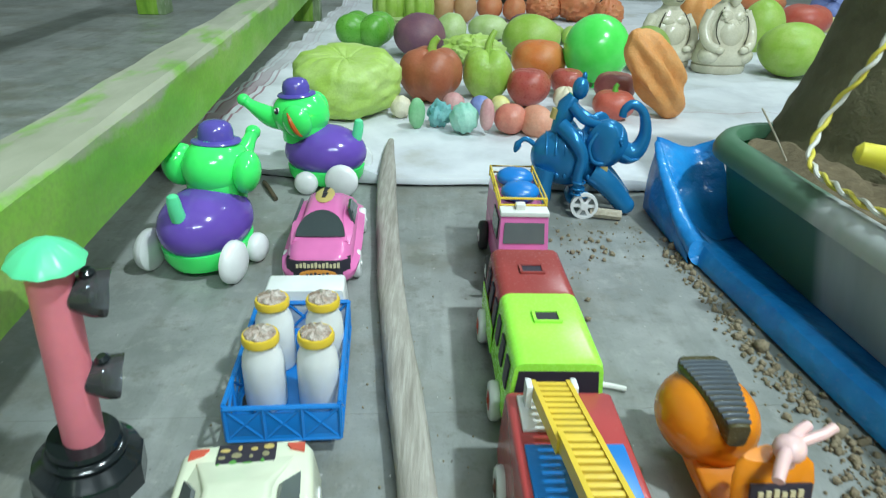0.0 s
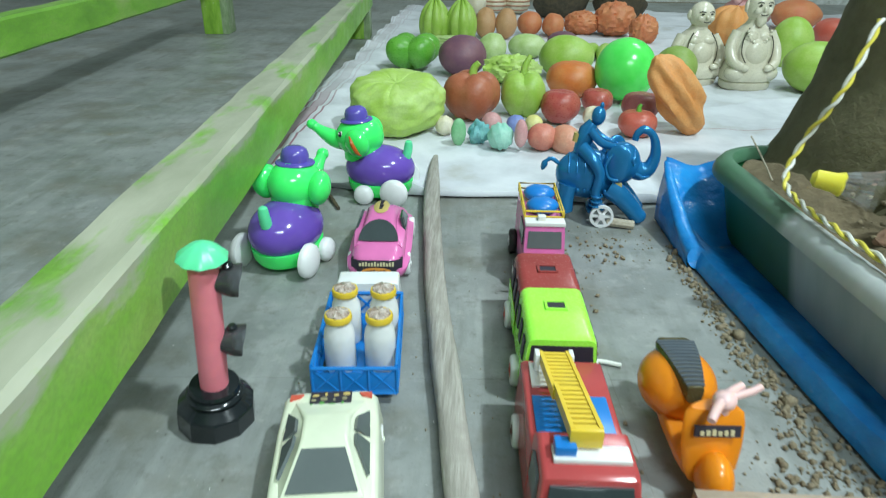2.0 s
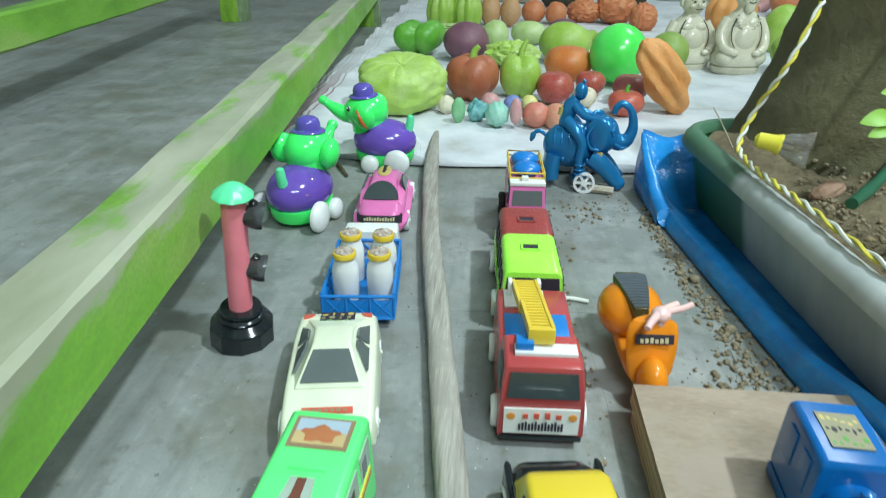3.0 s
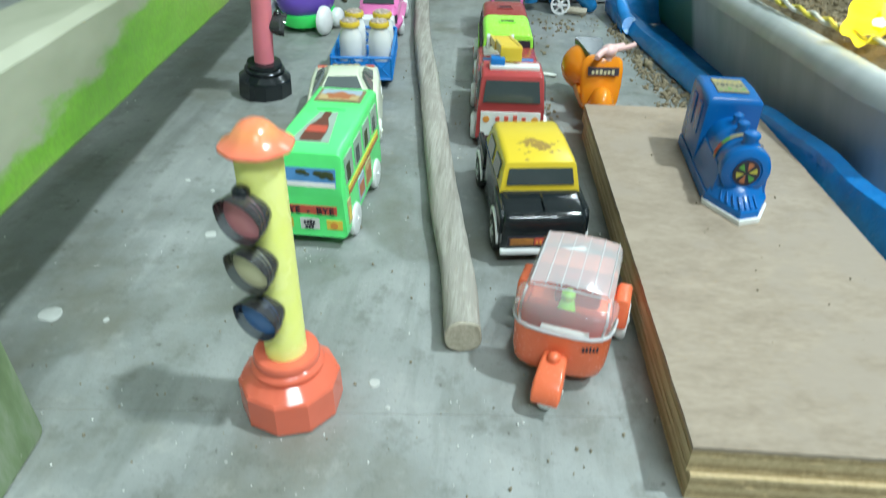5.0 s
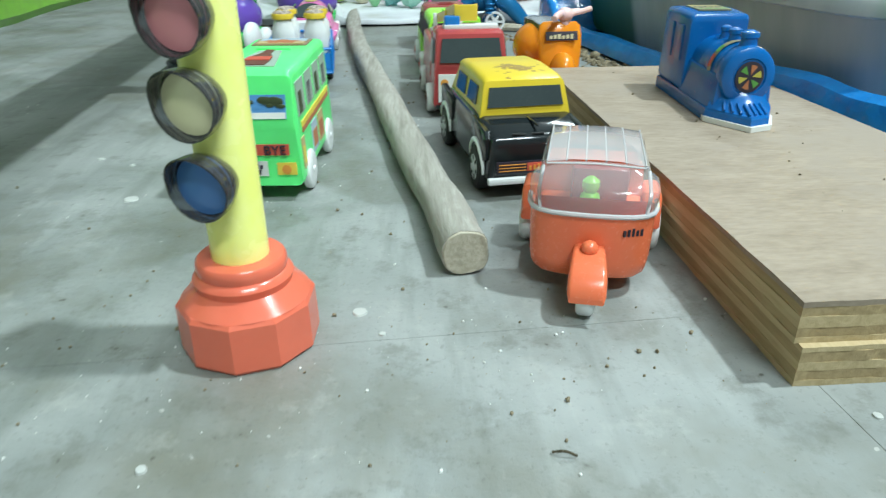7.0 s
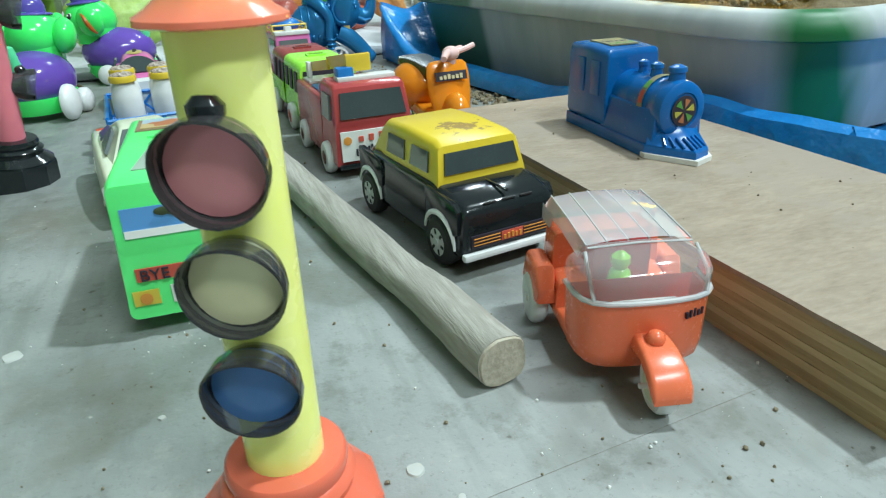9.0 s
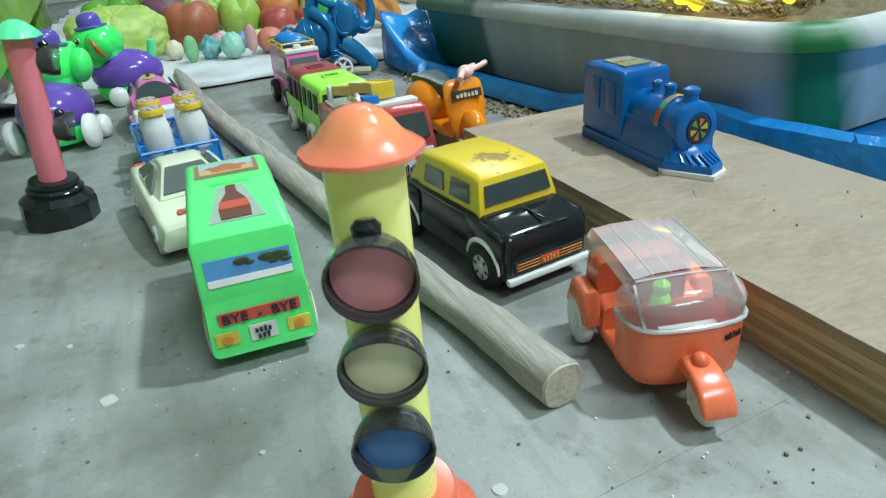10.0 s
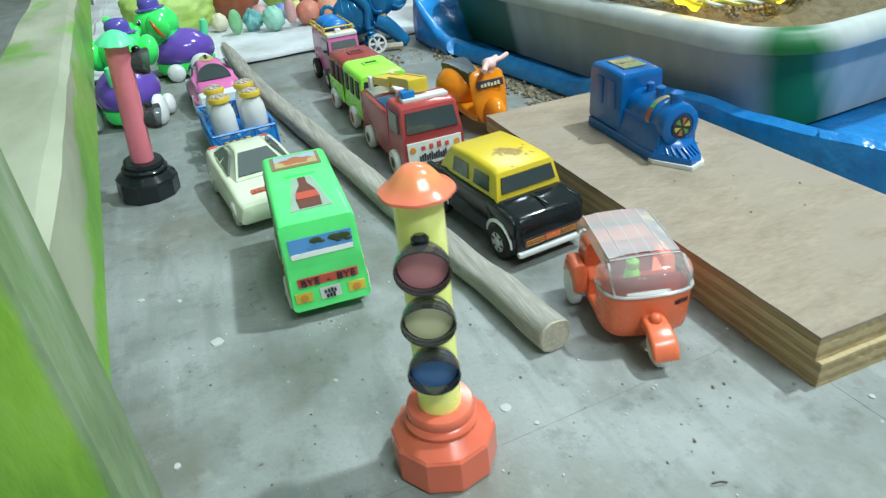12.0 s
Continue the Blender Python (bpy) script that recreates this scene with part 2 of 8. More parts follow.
def tub_mat(name="marbled_grey_green_plastic", pale=1.0, wash=0.0):
    """Translucent grey plastic with green streaks moulded into it at some stretches of the wall."""
    m, nt, b = nodes_of(name)
    co = coords(nt)
    mp = nt.nodes.new("ShaderNodeMapping")
    mp.inputs["Scale"].default_value = (1, 1, 0.12)
    nt.links.new(co, mp.inputs["Vector"])
    n = link_noise(nt, mp.outputs["Vector"], 5.5, 3, 0.5)
    n2 = link_noise(nt, mp.outputs["Vector"], 40, 3, 0.5)
    base = ramp(nt, n2, [(0.3, scaled((0.29, 0.315, 0.31), pale)), (0.7, scaled((0.36, 0.38, 0.375), pale))])
    sep = nt.nodes.new("ShaderNodeSeparateXYZ")
    nt.links.new(co, sep.inputs[0])

    lean = nt.nodes.new("ShaderNodeMath")
    lean.operation = "MULTIPLY_ADD"
    lean.inputs[1].default_value = 0.45
    nt.links.new(sep.outputs["Z"], lean.inputs[0])
    nt.links.new(sep.outputs["X"], lean.inputs[2])

    def band(axis, stops, lo, hi):
        w = nt.nodes.new("ShaderNodeMath")
        w.operation = "MULTIPLY_ADD"
        w.inputs[1].default_value = 0.15
        nt.links.new(n, w.inputs[0])
        nt.links.new(lean.outputs[0] if axis == "lean" else sep.outputs[axis], w.inputs[2])
        r = nt.nodes.new("ShaderNodeMapRange")
        r.inputs["From Min"].default_value, r.inputs["From Max"].default_value = lo, hi
        nt.links.new(w.outputs[0], r.inputs["Value"])
        return ramp(nt, r.outputs["Result"], stops)
    o, k = (0, 0, 0), (1, 1, 1)
    far = band("Y", [(0.0, o), (0.10, (0.85,) * 3), (0.5, k), (1.0, k)], 0.210, 0.435)
    near_y = band("Y", [(0.0, k), (0.75, k), (1.0, o)], -0.36, -0.235)
    near_x = band("lean", [(0.0, o), (0.05, o), (0.18, k), (0.80, k), (0.95, o), (1.0, o)], -0.222, -0.030)
    near = mix(nt, 1.0, near_x, near_y, "MULTIPLY")
    c = mix(nt, far, base, (0.004 + 0.13 * wash, 0.095 + 0.15 * wash, 0.025 + 0.14 * wash))
    c = mix(nt, near, c, (0.004, 0.14, 0.035))
    nt.links.new(c, b.inputs["Base Color"])
    b.inputs["Roughness"].default_value = 0.46
    b.inputs["Subsurface Weight"].default_value = 0.15
    b.inputs["Subsurface Radius"].default_value = (0.01, 0.01, 0.01)
    return m


def soil_mat(name, a, c2, scale=90):
    m, nt, b = nodes_of(name)
    co = coords(nt)
    n = link_noise(nt, co, scale, 6, 0.7)
    n2 = link_noise(nt, co, scale / 9, 4, 0.6)
    c = mix(nt, n2, ramp(nt, n, [(0.3, a), (0.7, c2)]), scaled(a, 0.8))
    nt.links.new(c, b.inputs["Base Color"])
    b.inputs["Roughness"].default_value = 0.95
    bump(nt, b, n, 0.8, 0.006)
    return m


def tarp_mat():
    m, nt, b = nodes_of("blue_polythene")
    co = coords(nt)
    n = link_noise(nt, co, 26, 4, 0.55)
    d = link_noise(nt, co, 130, 4, 0.6)
    c = ramp(nt, n, [(0.3, (0.008, 0.17, 0.50)), (0.7, (0.018, 0.27, 0.66))])
    c = mix(nt, ramp(nt, d, [(0.58, (0, 0, 0)), (0.8, (0.18, 0.18, 0.18))]), c, (0.2, 0.27, 0.32))
    nt.links.new(c, b.inputs["Base Color"])
    b.inputs["Roughness"].default_value = 0.24
    bump(nt, b, n, 0.6, 0.010)
    return m


def clear_plastic(name, tint=(0.97, 0.98, 1.0), rough=0.06, milk=0.12):
    """Thin clear moulding: mostly transparent, with gloss and a little haze."""
    m, nt, b = nodes_of(name)
    nt.nodes.remove(b)
    t = nt.nodes.new("ShaderNodeBsdfTransparent")
    t.inputs[0].default_value = (*tint, 1)
    g = nt.nodes.new("ShaderNodeBsdfGlossy")
    g.inputs["Roughness"].default_value = rough
    d = nt.nodes.new("ShaderNodeBsdfDiffuse")
    d.inputs[0].default_value = (0.94, 0.93, 0.94, 1)
    fr = nt.nodes.new("ShaderNodeFresnel")
    fr.inputs["IOR"].default_value = 1.5
    m1 = nt.nodes.new("ShaderNodeMixShader")
    m1.inputs[0].default_value = milk
    nt.links.new(t.outputs[0], m1.inputs[1])
    nt.links.new(d.outputs[0], m1.inputs[2])
    m2 = nt.nodes.new("ShaderNodeMixShader")
    nt.links.new(fr.outputs[0], m2.inputs[0])
    nt.links.new(m1.outputs[0], m2.inputs[1])
    nt.links.new(g.outputs[0], m2.inputs[2])
    nt.links.new(m2.outputs[0], nt.nodes["Material Output"].inputs[0])
    return m


def glow(name, colour, strength):
    m, nt, b = nodes_of(name)
    b.inputs["Base Color"].default_value = (*colour, 1)
    b.inputs["Emission Color"].default_value = (*colour, 1)
    b.inputs["Emission Strength"].default_value = strength
    return m


def balloon_mat():
    m, nt, b = nodes_of("green_balloon_rubber")
    n = link_noise(nt, coords(nt), 30, 3)
    nt.links.new(ramp(nt, n, [(0.3, (0.08, 0.72, 0.10)), (0.7, (0.13, 0.82, 0.15))]), b.inputs["Base Color"])
    b.inputs["Roughness"].default_value = 0.22
    b.inputs["Subsurface Weight"].default_value = 0.5
    b.inputs["Subsurface Radius"].default_value = (0.02, 0.05, 0.02)
    return m


def worn_yellow():
    """Taxi roof: yellow with rubbed dark marks."""
    m, nt, b = nodes_of("scuffed_yellow_plastic")
    co = coords(nt)
    n = link_noise(nt, co, 210, 5, 0.7)
    n2 = link_noise(nt, co, 90, 3, 0.5)
    mult = nt.nodes.new("ShaderNodeMath")
    mult.operation = "MULTIPLY"
    nt.links.new(n, mult.inputs[0])
    nt.links.new(n2, mult.inputs[1])
    dist = nt.nodes.new("ShaderNodeVectorMath")
    dist.operation = "DISTANCE"
    dist.inputs[1].default_value = (-0.001, -0.018, 0.0735)
    nt.links.new(co, dist.inputs[0])
    worn = nt.nodes.new("ShaderNodeMath")
    worn.operation = "MULTIPLY_ADD"
    worn.inputs[1].default_value = -9.0
    nt.links.new(dist.outputs["Value"], worn.inputs[0])
    nt.links.new(mult.outputs[0], worn.inputs[2])
    c = mix(nt, ramp(nt, worn.outputs[0], [(0.165, (0, 0, 0)), (0.20, (0.8, 0.8, 0.8))]), (0.74, 0.54, 0.035), (0.24, 0.12, 0.05))
    nt.links.new(c, b.inputs["Base Color"])
    b.inputs["Roughness"].default_value = 0.3
    return m


def cap_plastic():
    """Orange plastic, thinner and yellower towards the crown, redder at the brim."""
    m, nt, b = nodes_of("peach_orange_plastic")
    co = coords(nt)
    n = link_noise(nt, co, 90, 3)
    sep = nt.nodes.new("ShaderNodeSeparateXYZ")
    nt.links.new(co, sep.inputs[0])
    add = nt.nodes.new("ShaderNodeMath")
    add.operation = "MULTIPLY_ADD"
    add.inputs[1].default_value = 0.004
    nt.links.new(n, add.inputs[0])
    nt.links.new(sep.outputs["Z"], add.inputs[2])
    r = nt.nodes.new("ShaderNodeMapRange")
    r.inputs["From Min"].default_value, r.inputs["From Max"].default_value = 0.164, 0.178
    nt.links.new(add.outputs[0], r.inputs["Value"])
    nt.links.new(ramp(nt, r.outputs["Result"], [(0.05, (0.86, 0.20, 0.13)), (0.35, (0.89, 0.25, 0.13)), (0.75, (0.91, 0.33, 0.13)), (1.0, (0.89, 0.27, 0.13))]), b.inputs["Base Color"])
    nt.links.new(ramp(nt, n, [(0.3, (0.16,) * 3), (0.7, (0.24,) * 3)]), b.inputs["Roughness"])
    b.inputs["Subsurface Weight"].default_value = 0.3
    b.inputs["Subsurface Radius"].default_value = (0.01, 0.006, 0.004)
    b.inputs["Subsurface Scale"].default_value = 0.4
    return m


def lemon():
    """Bright pale yellow translucent tube, nearly even in colour."""
    m, nt, b = nodes_of("lemon_plastic")
    n = link_noise(nt, coords(nt), 60, 3)
    nt.links.new(ramp(nt, n, [(0.35, (0.98, 1.0, 0.26)), (0.65, (1.0, 1.0, 0.34))]), b.inputs["Base Color"])
    nt.links.new(ramp(nt, n, [(0.3, (0.2,) * 3), (0.7, (0.32,) * 3)]), b.inputs["Roughness"])
    b.inputs["Subsurface Weight"].default_value = 0.15
    b.inputs["Subsurface Radius"].default_value = (0.03, 0.03, 0.012)
    b.inputs["Subsurface Scale"].default_value = 1.0
    return m


M_FLOOR = cement("grey_cement_floor", 0.96)
M_WALL = cement("plastered_wall", 2.0)
M_CEIL = plastic("whitewash", (0.74, 0.76, 0.74), 0.9, 0.02)
M_GREEN_WOOD = green_paint()
M_GREEN_SOUND = green_paint("sound_green_paint", 0.30)
M_LEG = leg_paint()
M_POLE = wood_grain("weathered_grey_wood", (0.235, 0.215, 0.18), (0.43, 0.41, 0.36), 1, 14, 38, 0.78, 0.5, (0.31, 0.29, 0.25))
M_POLE_END = wood_grain("cut_wood_end", (0.34, 0.30, 0.22), (0.52, 0.47, 0.37), 1, 1, 40, 0.8, 0.3)
M_PLY_FACE = wood_grain("plywood_face", (0.265, 0.205, 0.148), (0.365, 0.290, 0.218), 0, 3, 46, 0.62, 0.2, (0.325, 0.262, 0.205))
M_PLY_A = wood_grain("plywood_edge_pale", (0.44, 0.33, 0.17), (0.58, 0.45, 0.26), 1, 10, 40, 0.8, 0.4)
M_PLY_B = wood_grain("plywood_edge_dark", (0.32, 0.23, 0.115), (0.47, 0.35, 0.185), 1, 10, 40, 0.85, 0.4)
M_CLOTH = cloth_mat()
M_TARP = tarp_mat()
M_TUB = tub_mat("marbled_grey_green_plastic", 1.24)
M_TUB_RIM = tub_mat("pale_rim_plastic", 1.4, 0.5)
M_SOIL = soil_mat("dry_garden_soil", (0.13, 0.10, 0.055), (0.34, 0.27, 0.16))
M_CRUMB = soil_mat("soil_crumbs", (0.25, 0.20, 0.12), (0.50, 0.42, 0.29), 160)
M_MOUND = soil_mat("olive_brown_clay", (0.115, 0.105, 0.055), (0.22, 0.20, 0.11), 44)
M_WHITE = plastic("white_plastic", (0.78, 0.79, 0.78), 0.3)
M_IVORY = plastic("ivory_plastic", (0.74, 0.78, 0.60), 0.22, 0.05)
M_BLACK = plastic("black_plastic", (0.012, 0.016, 0.018), 0.13, 0.008)
M_TYRE = plastic("black_rubber", (0.02, 0.02, 0.02), 0.6, 0.15)
M_DARKGLASS = plastic("dark_window_plastic", (0.045, 0.06, 0.062), 0.07, 0.06)
M_GREYGLASS = plastic("grey_window_plastic", (0.12, 0.14, 0.14), 0.14, 0.05)
M_LIME = plastic("bright_green_plastic", (0.14, 0.96, 0.26), 0.3, 0.008, 0.2)
M_NEON = plastic("neon_green_plastic", (0.40, 0.98, 0.09), 0.26, 0.02, 0.2)
M_MAROON = plastic("maroon_red_plastic", (0.33, 0.055, 0.05), 0.25, 0.1)
M_RED = plastic("red_plastic", (0.46, 0.065, 0.065), 0.2, 0.06)
M_ORANGE = plastic("orange_red_plastic", (0.87, 0.185, 0.08), 0.25, 0.04, 0.1)
M_BASE_RED = plastic("dull_red_plastic", (0.79, 0.165, 0.095), 0.18, 0.06, 0.1)
M_AMBER = plastic("amber_orange_plastic", (0.78, 0.25, 0.012), 0.2, 0.04, 0.15)
M_YELLOW = plastic("yellow_plastic", (0.80, 0.56, 0.05), 0.3, 0.05)
M_LEMON = lemon()
M_TAXI_YELLOW = worn_yellow()
M_PINK = plastic("pink_plastic", (0.74, 0.18, 0.44), 0.22, 0.012)
M_ROSE = plastic("rose_pink_plastic", (0.88, 0.24, 0.30), 0.4, 0.04, 0.25)
M_PALE_PINK = plastic("pale_pink_plastic", (0.80, 0.52, 0.50), 0.4, 0.05, 0.2)
M_MINT = plastic("mint_green_plastic", (0.13, 0.76, 0.38), 0.3, 0.03, 0.25)
M_PURPLE = plastic("purple_plastic", (0.15, 0.08, 0.44), 0.14, 0.03)
M_ELE_GREEN = plastic("shiny_green_plastic", (0.07, 0.96, 0.19), 0.16, 0.008, 0.3)
M_BLUE = plastic("blue_plastic", (0.010, 0.20, 0.60), 0.3, 0.03)
M_TRAIN = plastic("worn_blue_plastic", (0.002, 0.125, 0.41), 0.24, 0.045)
M_METAL_BLUE = plastic("pearl_blue_plastic", (0.018, 0.20, 0.45), 0.24, 0.03, 0.0, 0.35)
M_CLEAR = clear_plastic("clear_canopy_plastic", (1.0, 0.985, 0.985), 0.07, 0.40)
M_SCREEN = clear_plastic("clear_screen_plastic", (1.0, 0.99, 0.99), 0.05, 0.19)
M_HUB = plastic("silvered_plastic", (0.62, 0.64, 0.65), 0.3, 0.1)
M_RIB = clear_plastic("frosted_rib_plastic", (0.98, 0.98, 0.98), 0.12, 0.5)
M_CAP = cap_plastic()
M_SMOKE = clear_plastic("smoked_hood_plastic", (0.48, 0.51, 0.54), 0.05, 0.05)
M_GLASS = clear_plastic("clear_bulb_cover", (0.96, 0.96, 0.95), 0.04, 0.08)
M_BRASS = clay("crumpled_foil", (0.34, 0.24, 0.18), (0.66, 0.60, 0.54), 0.3, 150, 0.9)
M_LENS_RED = plastic("dull_red_lens", (0.70, 0.26, 0.28), 0.2, 0.05)
M_LENS_YEL = plastic("dull_yellow_lens", (0.80, 0.74, 0.46), 0.2, 0.05)
M_LENS_BLUE = plastic("dark_blue_lens", (0.07, 0.18, 0.42), 0.16, 0.05)
M_PAPER = plastic("paper_label", (0.78, 0.78, 0.74), 0.6, 0.08)
M_LABEL_RED = plastic("red_print", (0.62, 0.10, 0.06), 0.5, 0.05)
M_LABEL_ORANGE = plastic("orange_print", (0.75, 0.30, 0.05), 0.5, 0.05)
M_LABEL_YEL = plastic("yellow_print", (0.80, 0.62, 0.08), 0.5, 0.05)
M_LABEL_BLUE = plastic("blue_print", (0.10, 0.30, 0.62), 0.4, 0.05)
M_LABEL_GREEN = plastic("green_print", (0.10, 0.32, 0.06), 0.5, 0.05)
M_LABEL_DARK = plastic("dark_print", (0.03, 0.025, 0.04), 0.5, 0.05)
M_CREAM_PRINT = plastic("cream_gold_print", (0.62, 0.55, 0.33), 0.45, 0.1)
M_GOLD = plastic("gold_print", (0.55, 0.42, 0.14), 0.35, 0.05)
M_STATUE = clay("glazed_cream_ceramic", (0.60, 0.56, 0.42), (0.70, 0.66, 0.52), 0.2, 18, 0.05)
M_STATUE_LINE = plastic("dark_glaze_lines", (0.05, 0.045, 0.03), 0.3)
M_BULB = glow("lit_yellow_bulb", (1.0, 0.72, 0.10), 14.0)
M_GLOW_COVER = glow("glowing_lamp_cover", (0.95, 0.86, 0.06), 0.85)
M_BULB_CAP = plastic("yellow_lamp_cap", (0.72, 0.64, 0.06), 0.35, 0.05, 0.3)
M_WIRE_Y = plastic("yellow_wire", (0.70, 0.60, 0.08), 0.4)
M_WIRE_W = plastic("white_wire", (0.68, 0.68, 0.62), 0.4)
M_LEAF = plastic("fresh_leaf", (0.22, 0.46, 0.03), 0.45, 0.02, 0.2)


M_PALM = plastic("dark_olive_print", (0.05, 0.07, 0.025), 0.45)
M_GREYPIC = plastic("faded_grey_green_print", (0.36, 0.46, 0.38), 0.45, 0.2)
M_LABEL_BROWN = plastic("brown_print", (0.16, 0.055, 0.035), 0.45)
M_TAN_PIC = plastic("faded_tan_print", (0.56, 0.42, 0.20), 0.45)
M_SKY_PIC = plastic("faded_sky_print", (0.40, 0.50, 0.58), 0.45)
M_RUST_PIC = plastic("faded_rust_print", (0.48, 0.17, 0.07), 0.45)
M_BROWN_PIC = plastic("faded_brown_print", (0.30, 0.20, 0.12), 0.45)


# ---- mesh tools ----
def part(name, bm, material, parent=None, label="", smooth=True, angle=40):
    me = bpy.data.meshes.new(name)
    bmesh.ops.recalc_face_normals(bm, faces=bm.faces)
    lim = math.cos(radians(angle))
    for f in bm.faces:
        f.smooth = smooth
    if smooth:
        for e in bm.edges:
            if len(e.link_faces) == 2 and e.link_faces[0].normal.dot(e.link_faces[1].normal) < lim:
                e.smooth = False
    bm.to_mesh(me)
    bm.free()
    me.materials.append(material)
    ob = new(name, me)
    if parent is not None:
        ob.parent = parent
    if label:
        tagged(ob, label)
    return ob


def thing(name, label, category, m, group=""):
    ob = new(name)
    ob.empty_display_size = 0.02
    ob.matrix_basis = m
    return tagged(ob, label, category, group)


def loose(name, bm, material, label, category, m, group="", smooth=True, angle=40):
    ob = part(name, bm, material, None, "", smooth, angle)
    ob.matrix_basis = m
    return tagged(ob, label, category, group)


def box(bm, c, s, bevel=0.0, m=None):
    """A box with its middle at c and sizes s, edges rounded by bevel."""
    vs = bmesh.ops.create_cube(bm, size=1.0)["verts"]
    for v in vs:
        v.co = Vector((c[0] + v.co.x * s[0], c[1] + v.co.y * s[1], c[2] + v.co.z * s[2]))
    if bevel:
        es = list({e for v in vs for e in v.link_edges})
        out = bmesh.ops.bevel(bm, geom=es, offset=bevel, segments=2, profile=0.6, affect="EDGES")
        vs = list({v for f in out["faces"] for v in f.verts} | {v for v in vs if v.is_valid})
    if m is not None:
        bmesh.ops.transform(bm, matrix=m, verts=[v for v in vs if v.is_valid])
    return bm


def skin(bm, rings, caps=True, closed=True):
    """Joins rings of equal count into a surface."""
    rows = [[bm.verts.new(p) for p in r] for r in rings]
    n = len(rows[0])
    for a, b in zip(rows, rows[1:]):
        for i in range(n if closed else n - 1):
            j = (i + 1) % n
            bm.faces.new((a[i], a[j], b[j], b[i]))
    if caps:
        bm.faces.new(rows[0][::-1])
        bm.faces.new(rows[-1])
    return rows


def lathe(bm, profile, seg=24, m=None, flute=0.0, flutes=8):
    """Turns (radius, height) pairs about z; flute waves the radius."""
    rings = []
    for r, z in profile:
        rr = max(r, 1e-5)
        rings.append([Vector(((rr * (1 + flute * math.cos(flutes * 2 * math.pi * i / seg))) * math.cos(2 * math.pi * i / seg),
                              (rr * (1 + flute * math.cos(flutes * 2 * math.pi * i / seg))) * math.sin(2 * math.pi * i / seg), z)) for i in range(seg)])
    if m is not None:
        rings = [[m @ p for p in r] for r in rings]
    skin(bm, rings)
    return bm


def tube(bm, pts, radii, seg=8, caps=True):
    pts = [Vector(p) for p in pts]
    if not isinstance(radii, (list, tuple)):
        radii = [radii] * len(pts)
    rings, ref = [], None
    for i, p in enumerate(pts):
        d = (pts[min(i + 1, len(pts) - 1)] - pts[max(i - 1, 0)]).normalized()
        if ref is None:
            ref = d.cross(Vector((0, 0, 1)))
            if ref.length < 0.05:
                ref = d.cross(Vector((1, 0, 0)))
        ref = (ref - d * ref.dot(d)).normalized()
        up = d.cross(ref)
        rings.append([p + (ref * math.cos(2 * math.pi * k / seg) + up * math.sin(2 * math.pi * k / seg)) * radii[i] for k in range(seg)])
    skin(bm, rings, caps)
    return bm


def smooth_path(pts, per=6):
    """Catmull-Rom points through pts."""
    pts = [Vector(p) for p in pts]
    out = []
    for i in range(len(pts) - 1):
        a, b, c, d = pts[max(i - 1, 0)], pts[i], pts[i + 1], pts[min(i + 2, len(pts) - 1)]
        for k in range(per):
            t = k / per
            out.append(0.5 * ((2 * b) + (c - a) * t + (2 * a - 5 * b + 4 * c - d) * t * t + (3 * b - a - 3 * c + d) * t ** 3))
    out.append(pts[-1])
    return out


def oval(bm, c, r, seg=20, rings=14, m=None, warp=None):
    """An ellipsoid; warp(point on the unit ball) gives a factor for the radius."""
    c, r = Vector(c), Vector(r if isinstance(r, (tuple, list)) else (r, r, r))
    vs = bmesh.ops.create_uvsphere(bm, u_segments=seg, v_segments=rings, radius=1.0)["verts"]
    for v in vs:
        p = v.co.copy()
        k = warp(p) if warp else 1.0
        p = Vector((p.x * r.x * k, p.y * r.y * k, p.z * r.z * k))
        v.co = (m @ p if m is not None else p) + c
    return bm


def rounded(w0, w1, z0, z1, r, n=3):
    """Rounded cross-section in x and z: half width w0 below, w1 above."""
    pts = []
    for sx, z, w, a0 in ((1, z0, w0, -90), (1, z1, w1, 0), (-1, z1, w1, 90), (-1, z0, w0, 180)):
        cx, cz = sx * (w - r), z + (r if z == z0 else -r)
        for i in range(n + 1):
            a = radians(a0 + 90 * i / n)
            pts.append((cx + r * math.cos(a), cz + r * math.sin(a)))
    return pts


def hull(bm, secs, n=3):
    """Body from cross-sections (y, w_low, w_high, z_low, z_high, radius) along y."""
    skin(bm, [[Vector((x, y, z)) for x, z in rounded(w0, w1, z0, z1, r, n)] for y, w0, w1, z0, z1, r in secs])
    return bm


def plate(bm, pts, t=0.0008):
    """A flat slab on the corners pts, lifted by t on both sides."""
    pts = [Vector(p) for p in pts]
    nrm = (pts[1] - pts[0]).cross(pts[2] - pts[0]).normalized()
    skin(bm, [[p - nrm * t for p in pts], [p + nrm * t for p in pts]])
    return bm


